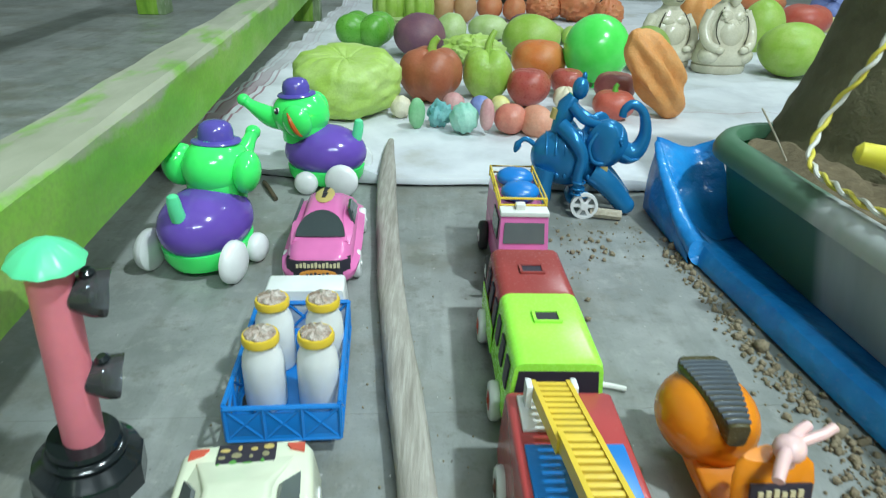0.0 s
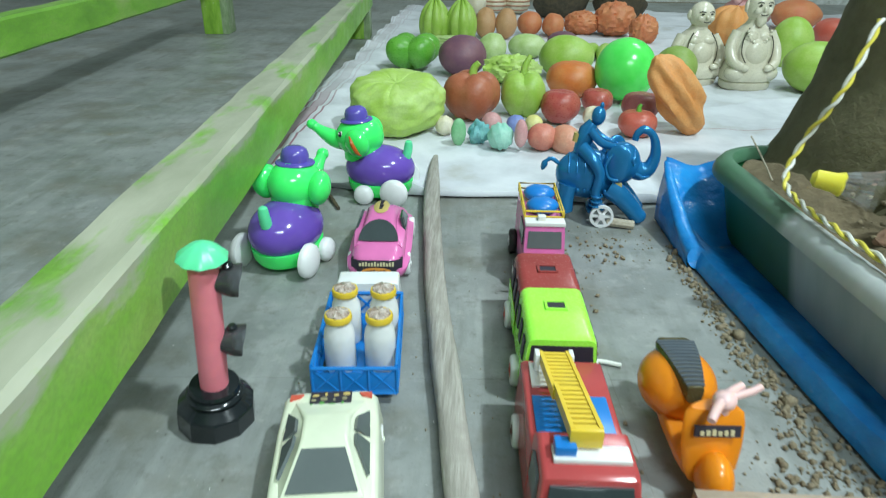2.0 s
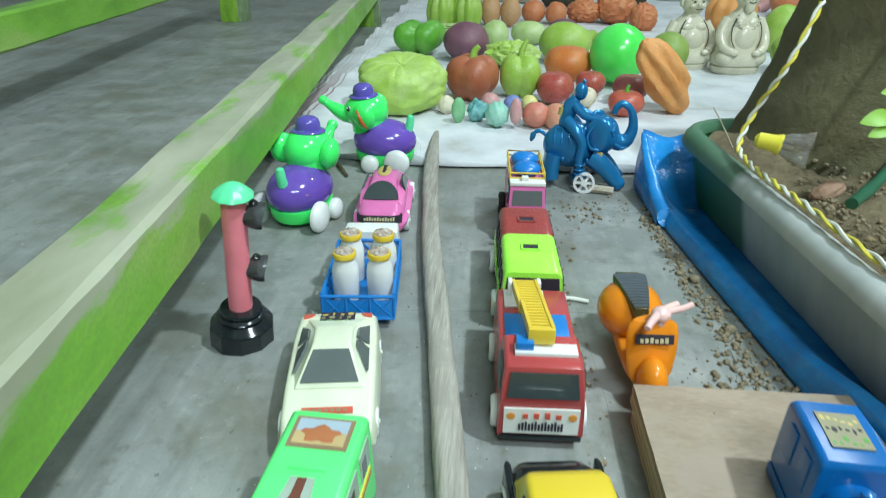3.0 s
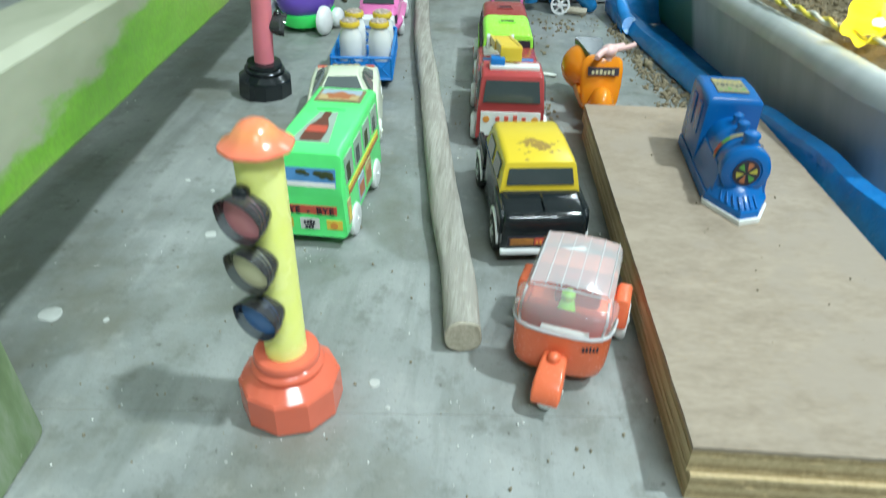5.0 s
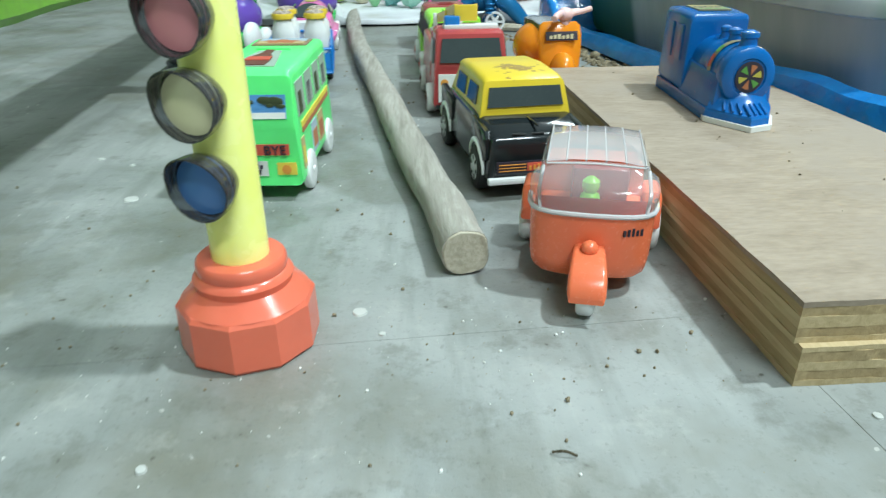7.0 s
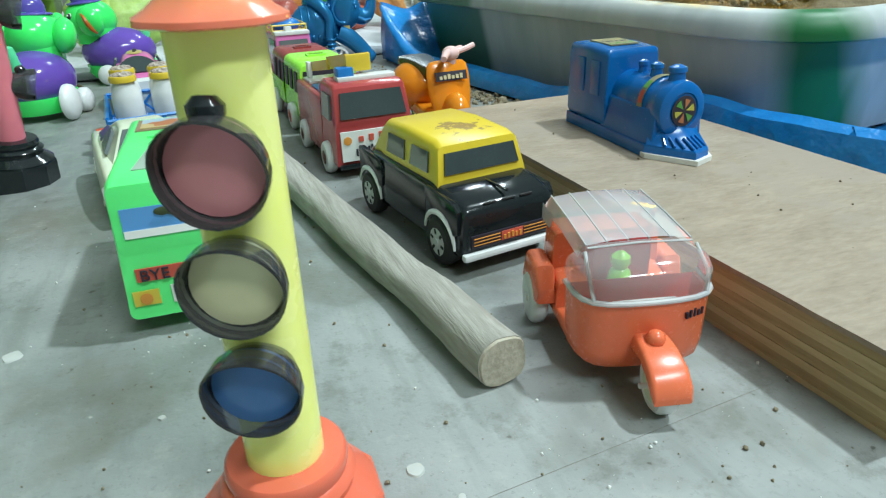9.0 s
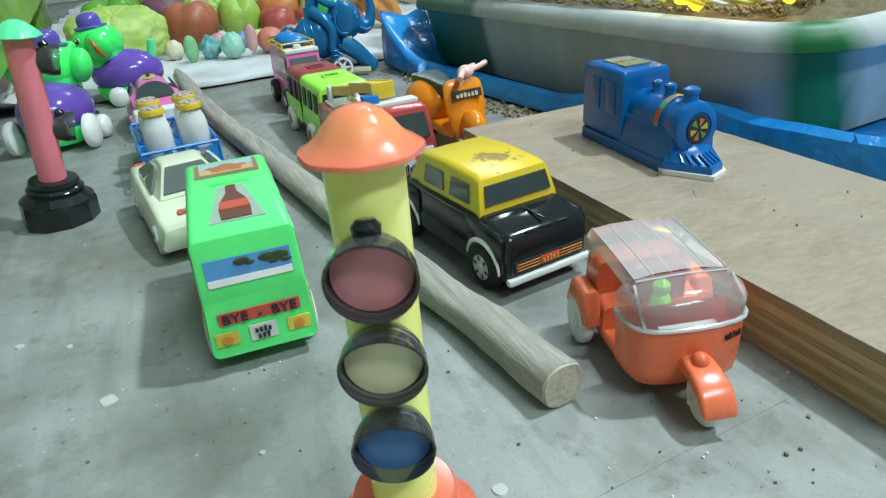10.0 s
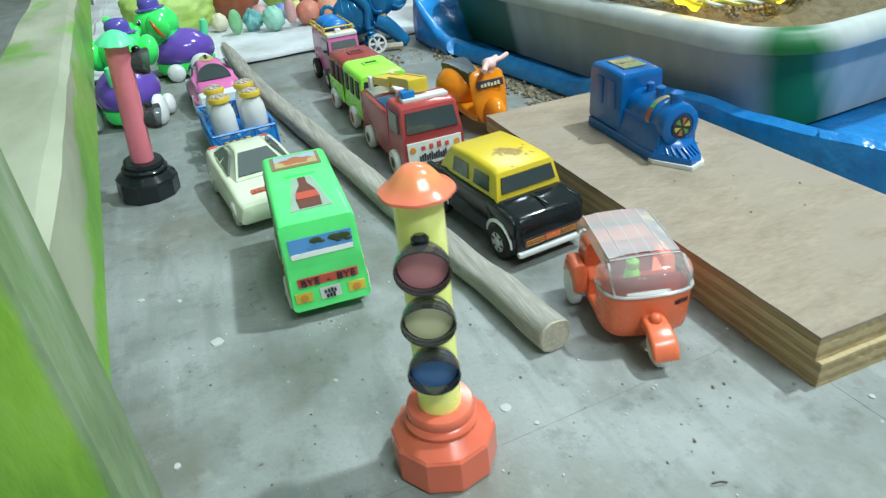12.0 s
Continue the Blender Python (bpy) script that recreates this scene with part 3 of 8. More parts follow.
def wheel(parent, x, y, r, width, tyre, rim, hub_r=0.55, name="wheel"):
    """Wheel on an axle along x: tyre with a rim set in it."""
    turn = Matrix.Translation((x, y, r)) @ pose(0, 0, 0, 0, 90, 0)
    bm = bmesh.new()
    h = width / 2
    lathe(bm, [(r * 0.5, -h), (r * 0.86, -h), (r * 0.97, -h * 0.7), (r, -h * 0.3), (r, h * 0.3), (r * 0.97, h * 0.7), (r * 0.86, h), (r * 0.5, h)], 22, turn)
    w = part(name, bm, tyre, parent)
    bm = bmesh.new()
    lathe(bm, [(r * hub_r, -h * 1.04), (r * hub_r, -h * 1.06), (r * 0.2, -h * 0.8), (r * 0.16, -h * 1.25), (0, -h * 1.3)], 14, turn)
    lathe(bm, [(r * hub_r, h * 1.04), (r * hub_r, h * 1.06), (r * 0.2, h * 0.8), (r * 0.16, h * 1.25), (0, h * 1.3)], 14, turn)
    part("rim", bm, rim, w)
    return w


def bars(parent, material, o, ux, uz, count, w, h, gap, name="print_bar"):
    """Unreadable print as a row of upright bars, from o along ux."""
    bm = bmesh.new()
    o, ux, uz = Vector(o), Vector(ux).normalized(), Vector(uz).normalized()
    for i in range(count):
        a = o + ux * i * (w + gap)
        k = 0.7 + 0.3 * ((i * 7) % 3) / 2
        plate(bm, [a, a + ux * w, a + ux * w + uz * h * k, a + uz * h * k], 0.0006)
    return part(name, bm, material, parent, "", False)


def lettering(parent, text, size, m, material, name="lettering"):
    cu = bpy.data.curves.new(name, "FONT")
    cu.body, cu.size, cu.extrude, cu.align_x = text, size, 0.0004, "CENTER"
    tmp = new("text_source", cu)
    bpy.context.view_layer.update()
    me = bpy.data.meshes.new_from_object(tmp.evaluated_get(bpy.context.evaluated_depsgraph_get()))
    bpy.data.objects.remove(tmp)
    bpy.data.curves.remove(cu)
    me.materials.clear()
    me.materials.append(material)
    ob = new(name, me)
    ob.parent, ob.matrix_basis = parent, m
    return ob


def quad_on(y, x0, x1, z0, z1):
    return [(x0, y, z0), (x1, y, z0), (x1, y, z1), (x0, y, z1)]

# ---- room ----
LANE = 6.0


def room():
    bm = bmesh.new()
    box(bm, (0.2, 0.4, -0.0502), (9.0, 9.0, 0.10))
    fl = part("floor", bm, M_JOINT, None, "", False)
    tagged(fl, "grey cement slab floor with pale stains", "floor", "", "structure")
    for name, c, s in (("wall_north", (0.2, 4.0, 1.4), (6.4, 0.12, 2.9)), ("wall_south", (0.2, -3.2, 1.4), (6.4, 0.12, 2.9)),
                       ("wall_west", (-3.0, 0.4, 1.4), (0.12, 7.08, 2.9)), ("wall_east", (3.4, 0.4, 1.4), (0.12, 7.08, 2.9))):
        bm = bmesh.new()
        box(bm, c, s)
        tagged(part(name, bm, M_WALL, None, "", False), "pale plastered room wall", "wall", "", "structure")
    bm = bmesh.new()
    box(bm, (0.2, 0.4, 2.9), (6.6, 7.4, 0.1))
    tagged(part("ceiling", bm, M_CEIL, None, "", False), "whitewashed ceiling", "ceiling", "", "structure")
    return fl


def fixture(name, label, c, s):
    t = thing(name, label, "lamp", pose(*c))
    bm = bmesh.new()
    box(bm, (0, 0, 0.03), (s[0] + 0.06, s[1] + 0.04, 0.05), 0.008)
    part("housing", bm, M_WHITE, t)
    bm = bmesh.new()
    tube(bm, [(0, 0, 0.05), (0, 0, 2.853 - c[2])], 0.012, 12)
    part("hanger", bm, M_WHITE, t)


M_JOINT = soil_mat("sandy_joint_mortar", (0.26, 0.23, 0.17), (0.44, 0.40, 0.31), 240)
floor = room()
fixture("ceiling_lamp", "round white ceiling lamp", (1.30, -0.20, 2.56), (0.16, 0.16))
# unseen housings made up for the two added fill lights
fixture("fill_lamp", "added white fill lamp under the ceiling", (1.50, 2.30, 2.68), (1.1, 0.08))
fixture("fill_lamp", "added white fill lamp under the ceiling", (0.65, -1.70, 2.36), (1.1, 0.08))


# ---- green bench ----
def bench():
    t = thing("green_bench_frame", "low green painted wooden bench frame, paint rubbed pale on top", "bench frame", pose(0, 0, 0))
    ang = math.atan(0.09)

    def rail(x_face, w, z0, z1, y0, y1, name, mat):
        bm = bmesh.new()
        n = 60
        rings = []
        for i in range(n + 1):
            y = y0 + (y1 - y0) * i / n
            x = x_face - 0.09 * y
            k = 0.0022 * noise.noise(Vector((y * 9, z0, 1.7)))
            k2 = 0.0022 * noise.noise(Vector((y * 11, z1, 5.1)))
            c = 0.005 + 0.002 * noise.noise(Vector((y * 14, 3.3, 0)))
            rings.append([Vector(p) for p in ((x - w, y, z0), (x - c, y, z0 + k), (x, y, z0 + c + k), (x + k2, y, z1 - c), (x - c, y, z1 + k2), (x - w + c, y, z1 + k), (x - w, y, z1 - c))])
        skin(bm, rings)
        return part(name, bm, mat, t)

    rail(-0.198, 0.056, 0.111, 0.181, -0.19, 2.40, "side_rail", M_GREEN_WOOD)
    rail(-0.80, 0.05, 0.145, 0.215, -0.20, 2.42, "side_rail", M_GREEN_SOUND)
    for x, y, top, w in ((-0.1985, -0.2120, 0.42, 0.052), (-0.470, 2.41, 0.30, 0.09), (-1.015, 2.46, 0.30, 0.095), (-0.82, -0.185, 0.42, 0.052)):
        bm = bmesh.new()
        box(bm, (0, 0, top / 2), (w, w, top), 0.005)
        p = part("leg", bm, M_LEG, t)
        p.matrix_basis = pose(x, y, 0, 0, 0, math.degrees(ang))
    return t


bench()


# ---- pole and plywood ----
def pole():
    t = thing("wooden_pole", "weathered grey debarked wooden pole lying on the floor", "pole", pose(0, 0, 0))
    line = smooth_path([(0.0512, -0.0975, 0), (0.0425, -0.022, 0), (0.0295, 0.057, 0), (0.0140, 0.166, 0), (-0.0040, 0.30, 0), (-0.0230, 0.43, 0),
                        (-0.0410, 0.56, 0), (-0.0565, 0.704, 0), (-0.0665, 0.82, 0), (-0.0735, 0.93, 0), (-0.0765, 1.022, 0)], 9)
    bm = bmesh.new()
    rings = []
    n = len(line) - 1
    for i, p in enumerate(line):
        s = i / n
        r = 0.0124 + 0.0010 * min(1.0, s / 0.3) - 0.0010 * s + 0.0007 * noise.noise(Vector((s * 11, 4.0, 0)))
        far = max(0.0, (p.y - 0.84) / 0.182)
        r *= 1 - 0.62 * far ** 1.3
        flat = 1.0 - 0.22 * min(1.0, s / 0.12)
        c = Vector((p.x, p.y, r * flat * 0.96 + 0.007 * min(1.0, max(0.0, (p.y - 0.72) / 0.2))))
        rr = []
        for k in range(24):
            th = 2 * math.pi * k / 24
            q = r * (1 + 0.10 * noise.noise(Vector((math.cos(th) * 1.3, s * 16, math.sin(th) * 1.3))) + 0.05 * noise.noise(Vector((math.cos(th) * 4, s * 60, math.sin(th) * 4))))
            q *= 0.965 * (abs(math.cos(th)) ** 2.7 + abs(math.sin(th)) ** 2.7) ** (-1 / 2.7)
            rr.append(c + Vector((math.cos(th) * q, 0.12 * math.cos(th) * q, math.sin(th) * q * flat)))
        rings.append(rr)
    skin(bm, rings)
    low = min(v.co.z for v in bm.verts)
    for v in bm.verts:
        v.co.z -= low
    part("shaft", bm, M_POLE, t)
    bm = bmesh.new()
    end = rings[0]
    c = sum(end, Vector()) / len(end)
    off = (line[0] - line[4]).normalized() * 0.0012
    skin(bm, [[c + (p - c) * 0.97 + Vector((0, 0, -low)) for p in end], [c + (p - c) * 0.93 + off + Vector((0, 0, -low)) for p in end]])
    part("cut_end", bm, M_POLE_END, t)


pole()


def plywood():
    """Two boards, one on the other; every veneer is a sheet of its own."""
    w, d = 0.176, 0.448
    z = 0.0
    for k in range(2):
        t = thing("plywood_board", "plywood board with bare layered edges, lying flat" if k == 0 else "pale plywood board lying on a second board", "board",
                  pose(0.2535 - 0.002 * k, 0.0285 + 0.003 * k, z, 0, 0, 0.7), "stacked plywood boards")
        zz = 0.0
        plies = ((0.0026, 0.0046, 0.0038, 0.0048, 0.0022), (0.0024, 0.0042, 0.0050, 0.0040, 0.0024))[k]
        for i, h in enumerate(plies):
            bm = bmesh.new()
            n = 40
            rim = []
            rnd = random.Random(10 * k + i)
            pts = [(-w / 2, -d / 2), (w / 2, -d / 2), (w / 2, d / 2), (-w / 2, d / 2)]
            for q in range(4):
                a, b = pts[q], pts[(q + 1) % 4]
                for s in range(n):
                    f = s / n
                    x, y = a[0] + (b[0] - a[0]) * f, a[1] + (b[1] - a[1]) * f
                    j = (0.0005 + 0.0006 * (i % 2)) * rnd.random()
                    x -= math.copysign(j, x)
                    y -= math.copysign(j, y)
                    rim.append((x, y))
            skin(bm, [[Vector((x, y, zz)) for x, y in rim], [Vector((x, y, zz + h)) for x, y in rim]])
            zz += h
            part("veneer", bm, M_PLY_FACE if (k == 1 and i == 4) else (M_PLY_A if i % 2 == 0 else M_PLY_B), t, "", False)
        z += zz


plywood()


# ---- cloth ----
def cloth():
    bm = bmesh.new()
    nx, ny = 150, 150
    rows = []
    for j in range(ny + 1):
        v = j / ny
        row = []
        for i in range(nx + 1):
            u = i / nx
            y = 0.858 + 2.5 * v ** 1.25
            left = -0.405 + 0.012 * noise.noise(Vector((1.3, y * 4, 0)))
            x = left + 2.25 * u ** 1.2
            if j == 0:
                y += 0.105 * max(0, 1 - (x + 0.405) / 0.26) ** 1.6
            y += 0.012 * noise.noise(Vector((x * 7, 0.3, 0))) * (1 - v) ** 6
            x += 0.012 * noise.noise(Vector((0.7, y * 6, 0))) * (1 - u) ** 8
            z = 0.004 + 0.010 * max(0, noise.noise(Vector((x * 5, y * 4, 0.4)))) + 0.004 * max(0, noise.noise(Vector((x * 17, y * 15, 2.4))))
            z += 0.007 * (1 - abs(noise.noise(Vector((x * 3.1, y * 5.3, 1.9))))) ** 9 + 0.004 * (1 - abs(noise.noise(Vector((x * 8.7, y * 3.3, 8.2))))) ** 8
            edge = max(0, 1 - (x - left) / 0.14)
            z += edge * (0.004 + 0.022 * abs(noise.noise(Vector((x * 9, y * 11, 7.7)))))
            front = max(0, 1 - v / 0.03)
            z += (0.005 + 0.012 * abs(noise.noise(Vector((x * 13, 3.1, 0))))) * front * (0 if j == 0 else 1)
            if j == 0 or i == 0:
                z = 0.003 + 0.004 * abs(noise.noise(Vector((x * 11, y * 11, 0))))
            row.append(bm.verts.new((x, y, z)))
        rows.append(row)
    for a, b in zip(rows, rows[1:]):
        for i in range(nx):
            bm.faces.new((a[i], a[i + 1], b[i + 1], b[i]))
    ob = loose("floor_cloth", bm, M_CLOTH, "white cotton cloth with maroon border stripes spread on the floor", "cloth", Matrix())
    s = ob.modifiers.new("thickness", "SOLIDIFY")
    s.thickness, s.offset = 0.0015, 1


cloth()


# ---- blue sheet, tub and soil ----
def tarp():
    """Polythene sheet under the tub, its edge rolled up beside the floor and its corner standing."""
    path = smooth_path([(0.262, 0.80, 0), (0.268, 0.70, 0), (0.292, 0.52, 0), (0.318, 0.34, 0), (0.345, 0.16, 0), (0.372, 0.0, 0), (0.47, -0.12, 0), (0.70, -0.15, 0), (1.0, -0.12, 0)], 14)
    bm = bmesh.new()
    rings = []
    for i, p in enumerate(path):
        s = i / (len(path) - 1)
        wob = noise.noise(Vector((s * 22, 0.2, 0)))
        h = 0.024 + 0.004 * wob
        lift = min(1.0, max(0.0, (s - 0.36) / 0.10)) * (1.0 - 0.55 * min(1.0, max(0.0, (s - 0.62) / 0.12)))
        h += 0.023 * lift * lift * (3 - 2 * lift)
        inn = Vector((1, 0.1, 0)).normalized() if s < 0.62 else Vector((0.55, 0.83, 0)).normalized()
        q = [p + inn * 0.006, p, p + inn * 0.001 + Vector((0, 0, h * 0.5)), p + inn * 0.007 + Vector((0, 0, h * 0.9)), p + inn * 0.016 + Vector((0, 0, h)),
             p + inn * 0.027 + Vector((0, 0, h * 0.82)), p + inn * 0.036 + Vector((0, 0, h * 0.42)), p + inn * 0.055 + Vector((0, 0, 0.006 + 0.004 * wob)), p + inn * 0.15 + Vector((0, 0, 0.004)), p + inn * 0.30 + Vector((0, 0, 0.003))]
        q[0].z = 0.0025
        q[1].z = 0.004
        rings.append(q)
    skin(bm, rings, False, False)
    # corner flap leaning back against the tub, with a narrow folded edge in front of it
    fl = []
    for i in range(13):
        u = i / 12
        row = []
        for j in range(10):
            v = j / 9
            crease = 0.005 * noise.noise(Vector((u * 4, v * 5, 3))) + 0.004 * math.sin(9 * u + 2) * v
            x = 0.274 + 0.074 * u - 0.010 * v * (1 - u) + 0.004 * noise.noise(Vector((u * 3, v * 4, 1)))
            y = 0.690 + 0.020 * u + 0.118 * v ** 0.8 + crease
            z = 0.008 + (0.077 + 0.007 * math.cos(5.5 * u)) * v
            row.append(Vector((x, y, z)))
        fl.append(row)
    skin(bm, fl, False, False)
    fold = smooth_path([(0.2765, 0.650, 0.016), (0.2730, 0.690, 0.024), (0.2690, 0.735, 0.043), (0.2665, 0.780, 0.066), (0.2655, 0.806, 0.084)], 5)
    rings = []
    for i, p in enumerate(fold):
        k = i / (len(fold) - 1)
        w, d = 0.0125 - 0.0085 * k, 0.012 - 0.007 * k
        rings.append([p + Vector((w * math.cos(a), d * 0.5 * math.sin(a), d * math.sin(a))) for a in [2 * math.pi * n / 16 for n in range(16)]])
    skin(bm, rings)
    fl = []
    for i in range(9):
        u = i / 8
        top = Vector((0.2655, 0.806, 0.084)).lerp(Vector((0.2685, 0.655, 0.016)), u)
        top.z -= 0.012 * math.sin(math.pi * u)
        foot = Vector((0.259, 0.800, 0.003)).lerp(Vector((0.266, 0.650, 0.003)), u)
        fl.append([foot.lerp(top, j / 5) + Vector((-0.003 * math.sin(math.pi * j / 5), 0, 0)) for j in range(6)])
    skin(bm, fl, False, False)
    ob = loose("blue_plastic_sheet", bm, M_TARP, "glossy blue polythene sheet with rolled edge under the tub", "plastic sheet", Matrix())
    s = ob.modifiers.new("thickness", "SOLIDIFY")
    s.thickness, s.offset = 0.0012, 0


tarp()
TUB = pose(0.572, 0.448, 0.006, 0, 0, LANE) @ Matrix.Diagonal((1, 1, 0.875, 1))


def rrect(hx, hy, r, z, n=8):
    out = []
    for sx, sy, a0 in ((1, -1, -90), (1, 1, 0), (-1, 1, 90), (-1, -1, 180)):
        for i in range(n + 1):
            a = radians(a0 + 90 * i / n)
            out.append(Vector((sx * (hx - r) + r * math.cos(a), sy * (hy - r) + r * math.sin(a), z)))
    return out


def tub():
    t = thing("plastic_tub", "large grey plastic tub with green marbling, filled with soil", "tub", TUB)
    bm = bmesh.new()
    prof = [(-0.040, 0.0), (-0.034, 0.004), (-0.014, 0.098), (-0.012, 0.110), (-0.022, 0.110), (-0.042, 0.02), (-0.05, 0.012)]
    skin(bm, [rrect(0.24 + o, 0.372 + o, 0.085 + o, z) for o, z in prof])
    part("wall", bm, M_TUB, t)
    bm = bmesh.new()
    prof = [(-0.012, 0.1085), (-0.009, 0.1035), (-0.002, 0.1025), (0.0015, 0.1045), (0.0020, 0.110), (-0.0005, 0.119), (-0.0055, 0.1265), (-0.012, 0.1300), (-0.019, 0.1295), (-0.024, 0.1240), (-0.025, 0.113), (-0.020, 0.1095), (-0.012, 0.1085)]
    skin(bm, [rrect(0.24 + o, 0.372 + o, 0.085 + o, z) for o, z in prof], False)
    part("rim", bm, M_TUB_RIM, t, "rounded rim")


tub()


def soil():
    bm = bmesh.new()
    n, k = 46, 66
    rows = []
    for j in range(k + 1):
        row = []
        for i in range(n + 1):
            x, y = -0.212 + 0.424 * i / n, -0.345 + 0.690 * j / k
            cx, cy = abs(x) - (0.212 - 0.07), abs(y) - (0.345 - 0.07)
            if cx > 0 and cy > 0:
                d = math.hypot(cx, cy)
                if d > 0.07:
                    x, y = math.copysign(0.142 + cx * 0.07 / d, x), math.copysign(0.275 + cy * 0.07 / d, y)
            e = min(0.212 - abs(x), 0.345 - abs(y))
            z = 0.103 + 0.018 * noise.noise(Vector((x * 9, y * 9, 0))) + 0.009 * noise.noise(Vector((x * 45, y * 45, 3))) + 0.005 * noise.noise(Vector((x * 110, y * 110, 5)))
            z += 0.02 * min(1, max(0, e) / 0.06)
            row.append(bm.verts.new((x, y, z)))
        rows.append(row)
    for a, b in zip(rows, rows[1:]):
        for i in range(n):
            bm.faces.new((a[i], a[i + 1], b[i + 1], b[i]))
    ob = loose("tub_soil", bm, M_SOIL, "loose dry brown soil filling the tub", "soil", TUB)
    tagged(ob, kind="stuff")
    bm = bmesh.new()

    def w(p):
        return 1 + 0.10 * noise.noise(p * 1.6) + 0.05 * noise.noise(p * 5)
    rings = []
    for j in range(26):
        v = j / 25
        r = 0.205 * (1 - v) ** 0.42 + 0.01 + 0.035 * math.exp(-14 * v)
        z = -0.02 + 0.56 * v
        rings.append([Vector((0.605 + r * math.cos(a) * w(Vector((math.cos(a), math.sin(a), v * 3))), 0.735 + r * math.sin(a) * 0.9 * w(Vector((math.cos(a), math.sin(a), v * 3 + 4))), z + 0.09)) for a in [2 * math.pi * i / 40 for i in range(40)]])
    skin(bm, rings)
    loose("clay_hill", bm, M_MOUND, "steep olive-brown clay hill model standing in the tub", "model hill", Matrix())


soil()


def crumbs(name, label, spots, size, seed, parent_z=0.0, material=None):
    """Loose lumps joined into one object; spots give x, y, spread_x, spread_y, count."""
    rnd = random.Random(seed)
    bm = bmesh.new()
    for x, y, sx, sy, count in spots:
        for _ in range(count):
            r = size * (0.3 + 1.4 * rnd.random() ** 3)
            c = Vector((x + rnd.gauss(0, sx), y + rnd.gauss(0, sy), parent_z + r * 0.45))
            vs = bmesh.ops.create_icosphere(bm, subdivisions=1, radius=r)["verts"]
            o = Vector((rnd.random() * 9, rnd.random() * 9, 0))
            for v in vs:
                v.co = c + v.co * (0.8 + 0.5 * noise.noise(v.co / r * 0.9 + o)) * Vector((1, 1, 0.7)).length / 1.7
    ob = loose(name, bm, material or M_CRUMB, label, "soil", Matrix(), "", True, 75)
    return tagged(ob, kind="stuff")


crumbs("soil_crumbs", "brown soil crumbs strewn along the edge of the blue sheet",
       [(0.258, 0.66, 0.005, 0.03, 70), (0.264, 0.60, 0.007, 0.025, 90), (0.270, 0.53, 0.008, 0.03, 120), (0.278, 0.46, 0.010, 0.03, 140), (0.286, 0.40, 0.012, 0.03, 150), (0.292, 0.34, 0.014, 0.03, 160), (0.27, 0.31, 0.02, 0.02, 90), (0.31, 0.28, 0.012, 0.02, 80)], 0.0030, 3)
crumbs("soil_crumbs", "fine soil crumbs scattered on the floor near the blue elephant",
       [(0.15, 0.68, 0.03, 0.03, 70), (0.19, 0.72, 0.03, 0.03, 60), (0.12, 0.60, 0.02, 0.03, 30), (0.13, 0.30, 0.006, 0.05, 60), (0.125, 0.42, 0.004, 0.05, 30)], 0.0024, 5)
crumbs("floor_grit", "tiny pale grit scattered over the cement floor",
       [(0.0, 0.0, 0.12, 0.16, 70), (-0.02, 0.3, 0.06, 0.2, 40), (-0.07, -0.17, 0.05, 0.03, 60), (0.07, -0.17, 0.05, 0.03, 40), (-0.3, 0.2, 0.1, 0.2, 20), (-0.07, 0.0, 0.012, 0.012, 20)], 0.0007, 8, 0.0, M_PAPER)
crumbs("floor_grit", "tiny brown grit scattered over the cement floor",
       [(0.0, 0.0, 0.12, 0.16, 110), (-0.02, 0.3, 0.06, 0.2, 60), (-0.1, -0.15, 0.1, 0.06, 60), (0.09, -0.17, 0.05, 0.03, 50), (-0.06, -0.15, 0.02, 0.02, 30), (0.06, 0.40, 0.03, 0.1, 50), (-0.150, 0.45, 0.006, 0.04, 30), (-0.05, 0.52, 0.02, 0.1, 40), (-0.16, 0.58, 0.04, 0.05, 40)], 0.0009, 18, 0.0, M_CRUMB)
crumbs("soil_lumps", "loose soil lumps lying on the tub soil",
       [(0.448, 0.205, 0.018, 0.024, 240), (0.51, 0.20, 0.03, 0.018, 160), (0.412, 0.32, 0.010, 0.05, 190), (0.396, 0.45, 0.010, 0.05, 170), (0.46, 0.36, 0.03, 0.06, 330), (0.46, 0.55, 0.025, 0.05, 140)], 0.0027, 31, 0.1175, M_CRUMB)
crumbs("board_grit", "dark specks of soil lying on the plywood",
       [(0.25, -0.03, 0.035, 0.06, 26), (0.29, 0.02, 0.02, 0.05, 10), (0.20, 0.16, 0.015, 0.03, 5)], 0.0008, 28, 0.0360, M_SOIL)
crumbs("soil_lumps", "larger soil lumps lying beside the blue sheet", [(0.282, 0.50, 0.008, 0.05, 10), (0.292, 0.37, 0.01, 0.05, 10), (0.265, 0.62, 0.005, 0.03, 5)], 0.0068, 12)


M_FADED = plastic("faded_foil_print", (0.27, 0.25, 0.14), 0.35, 0.3)


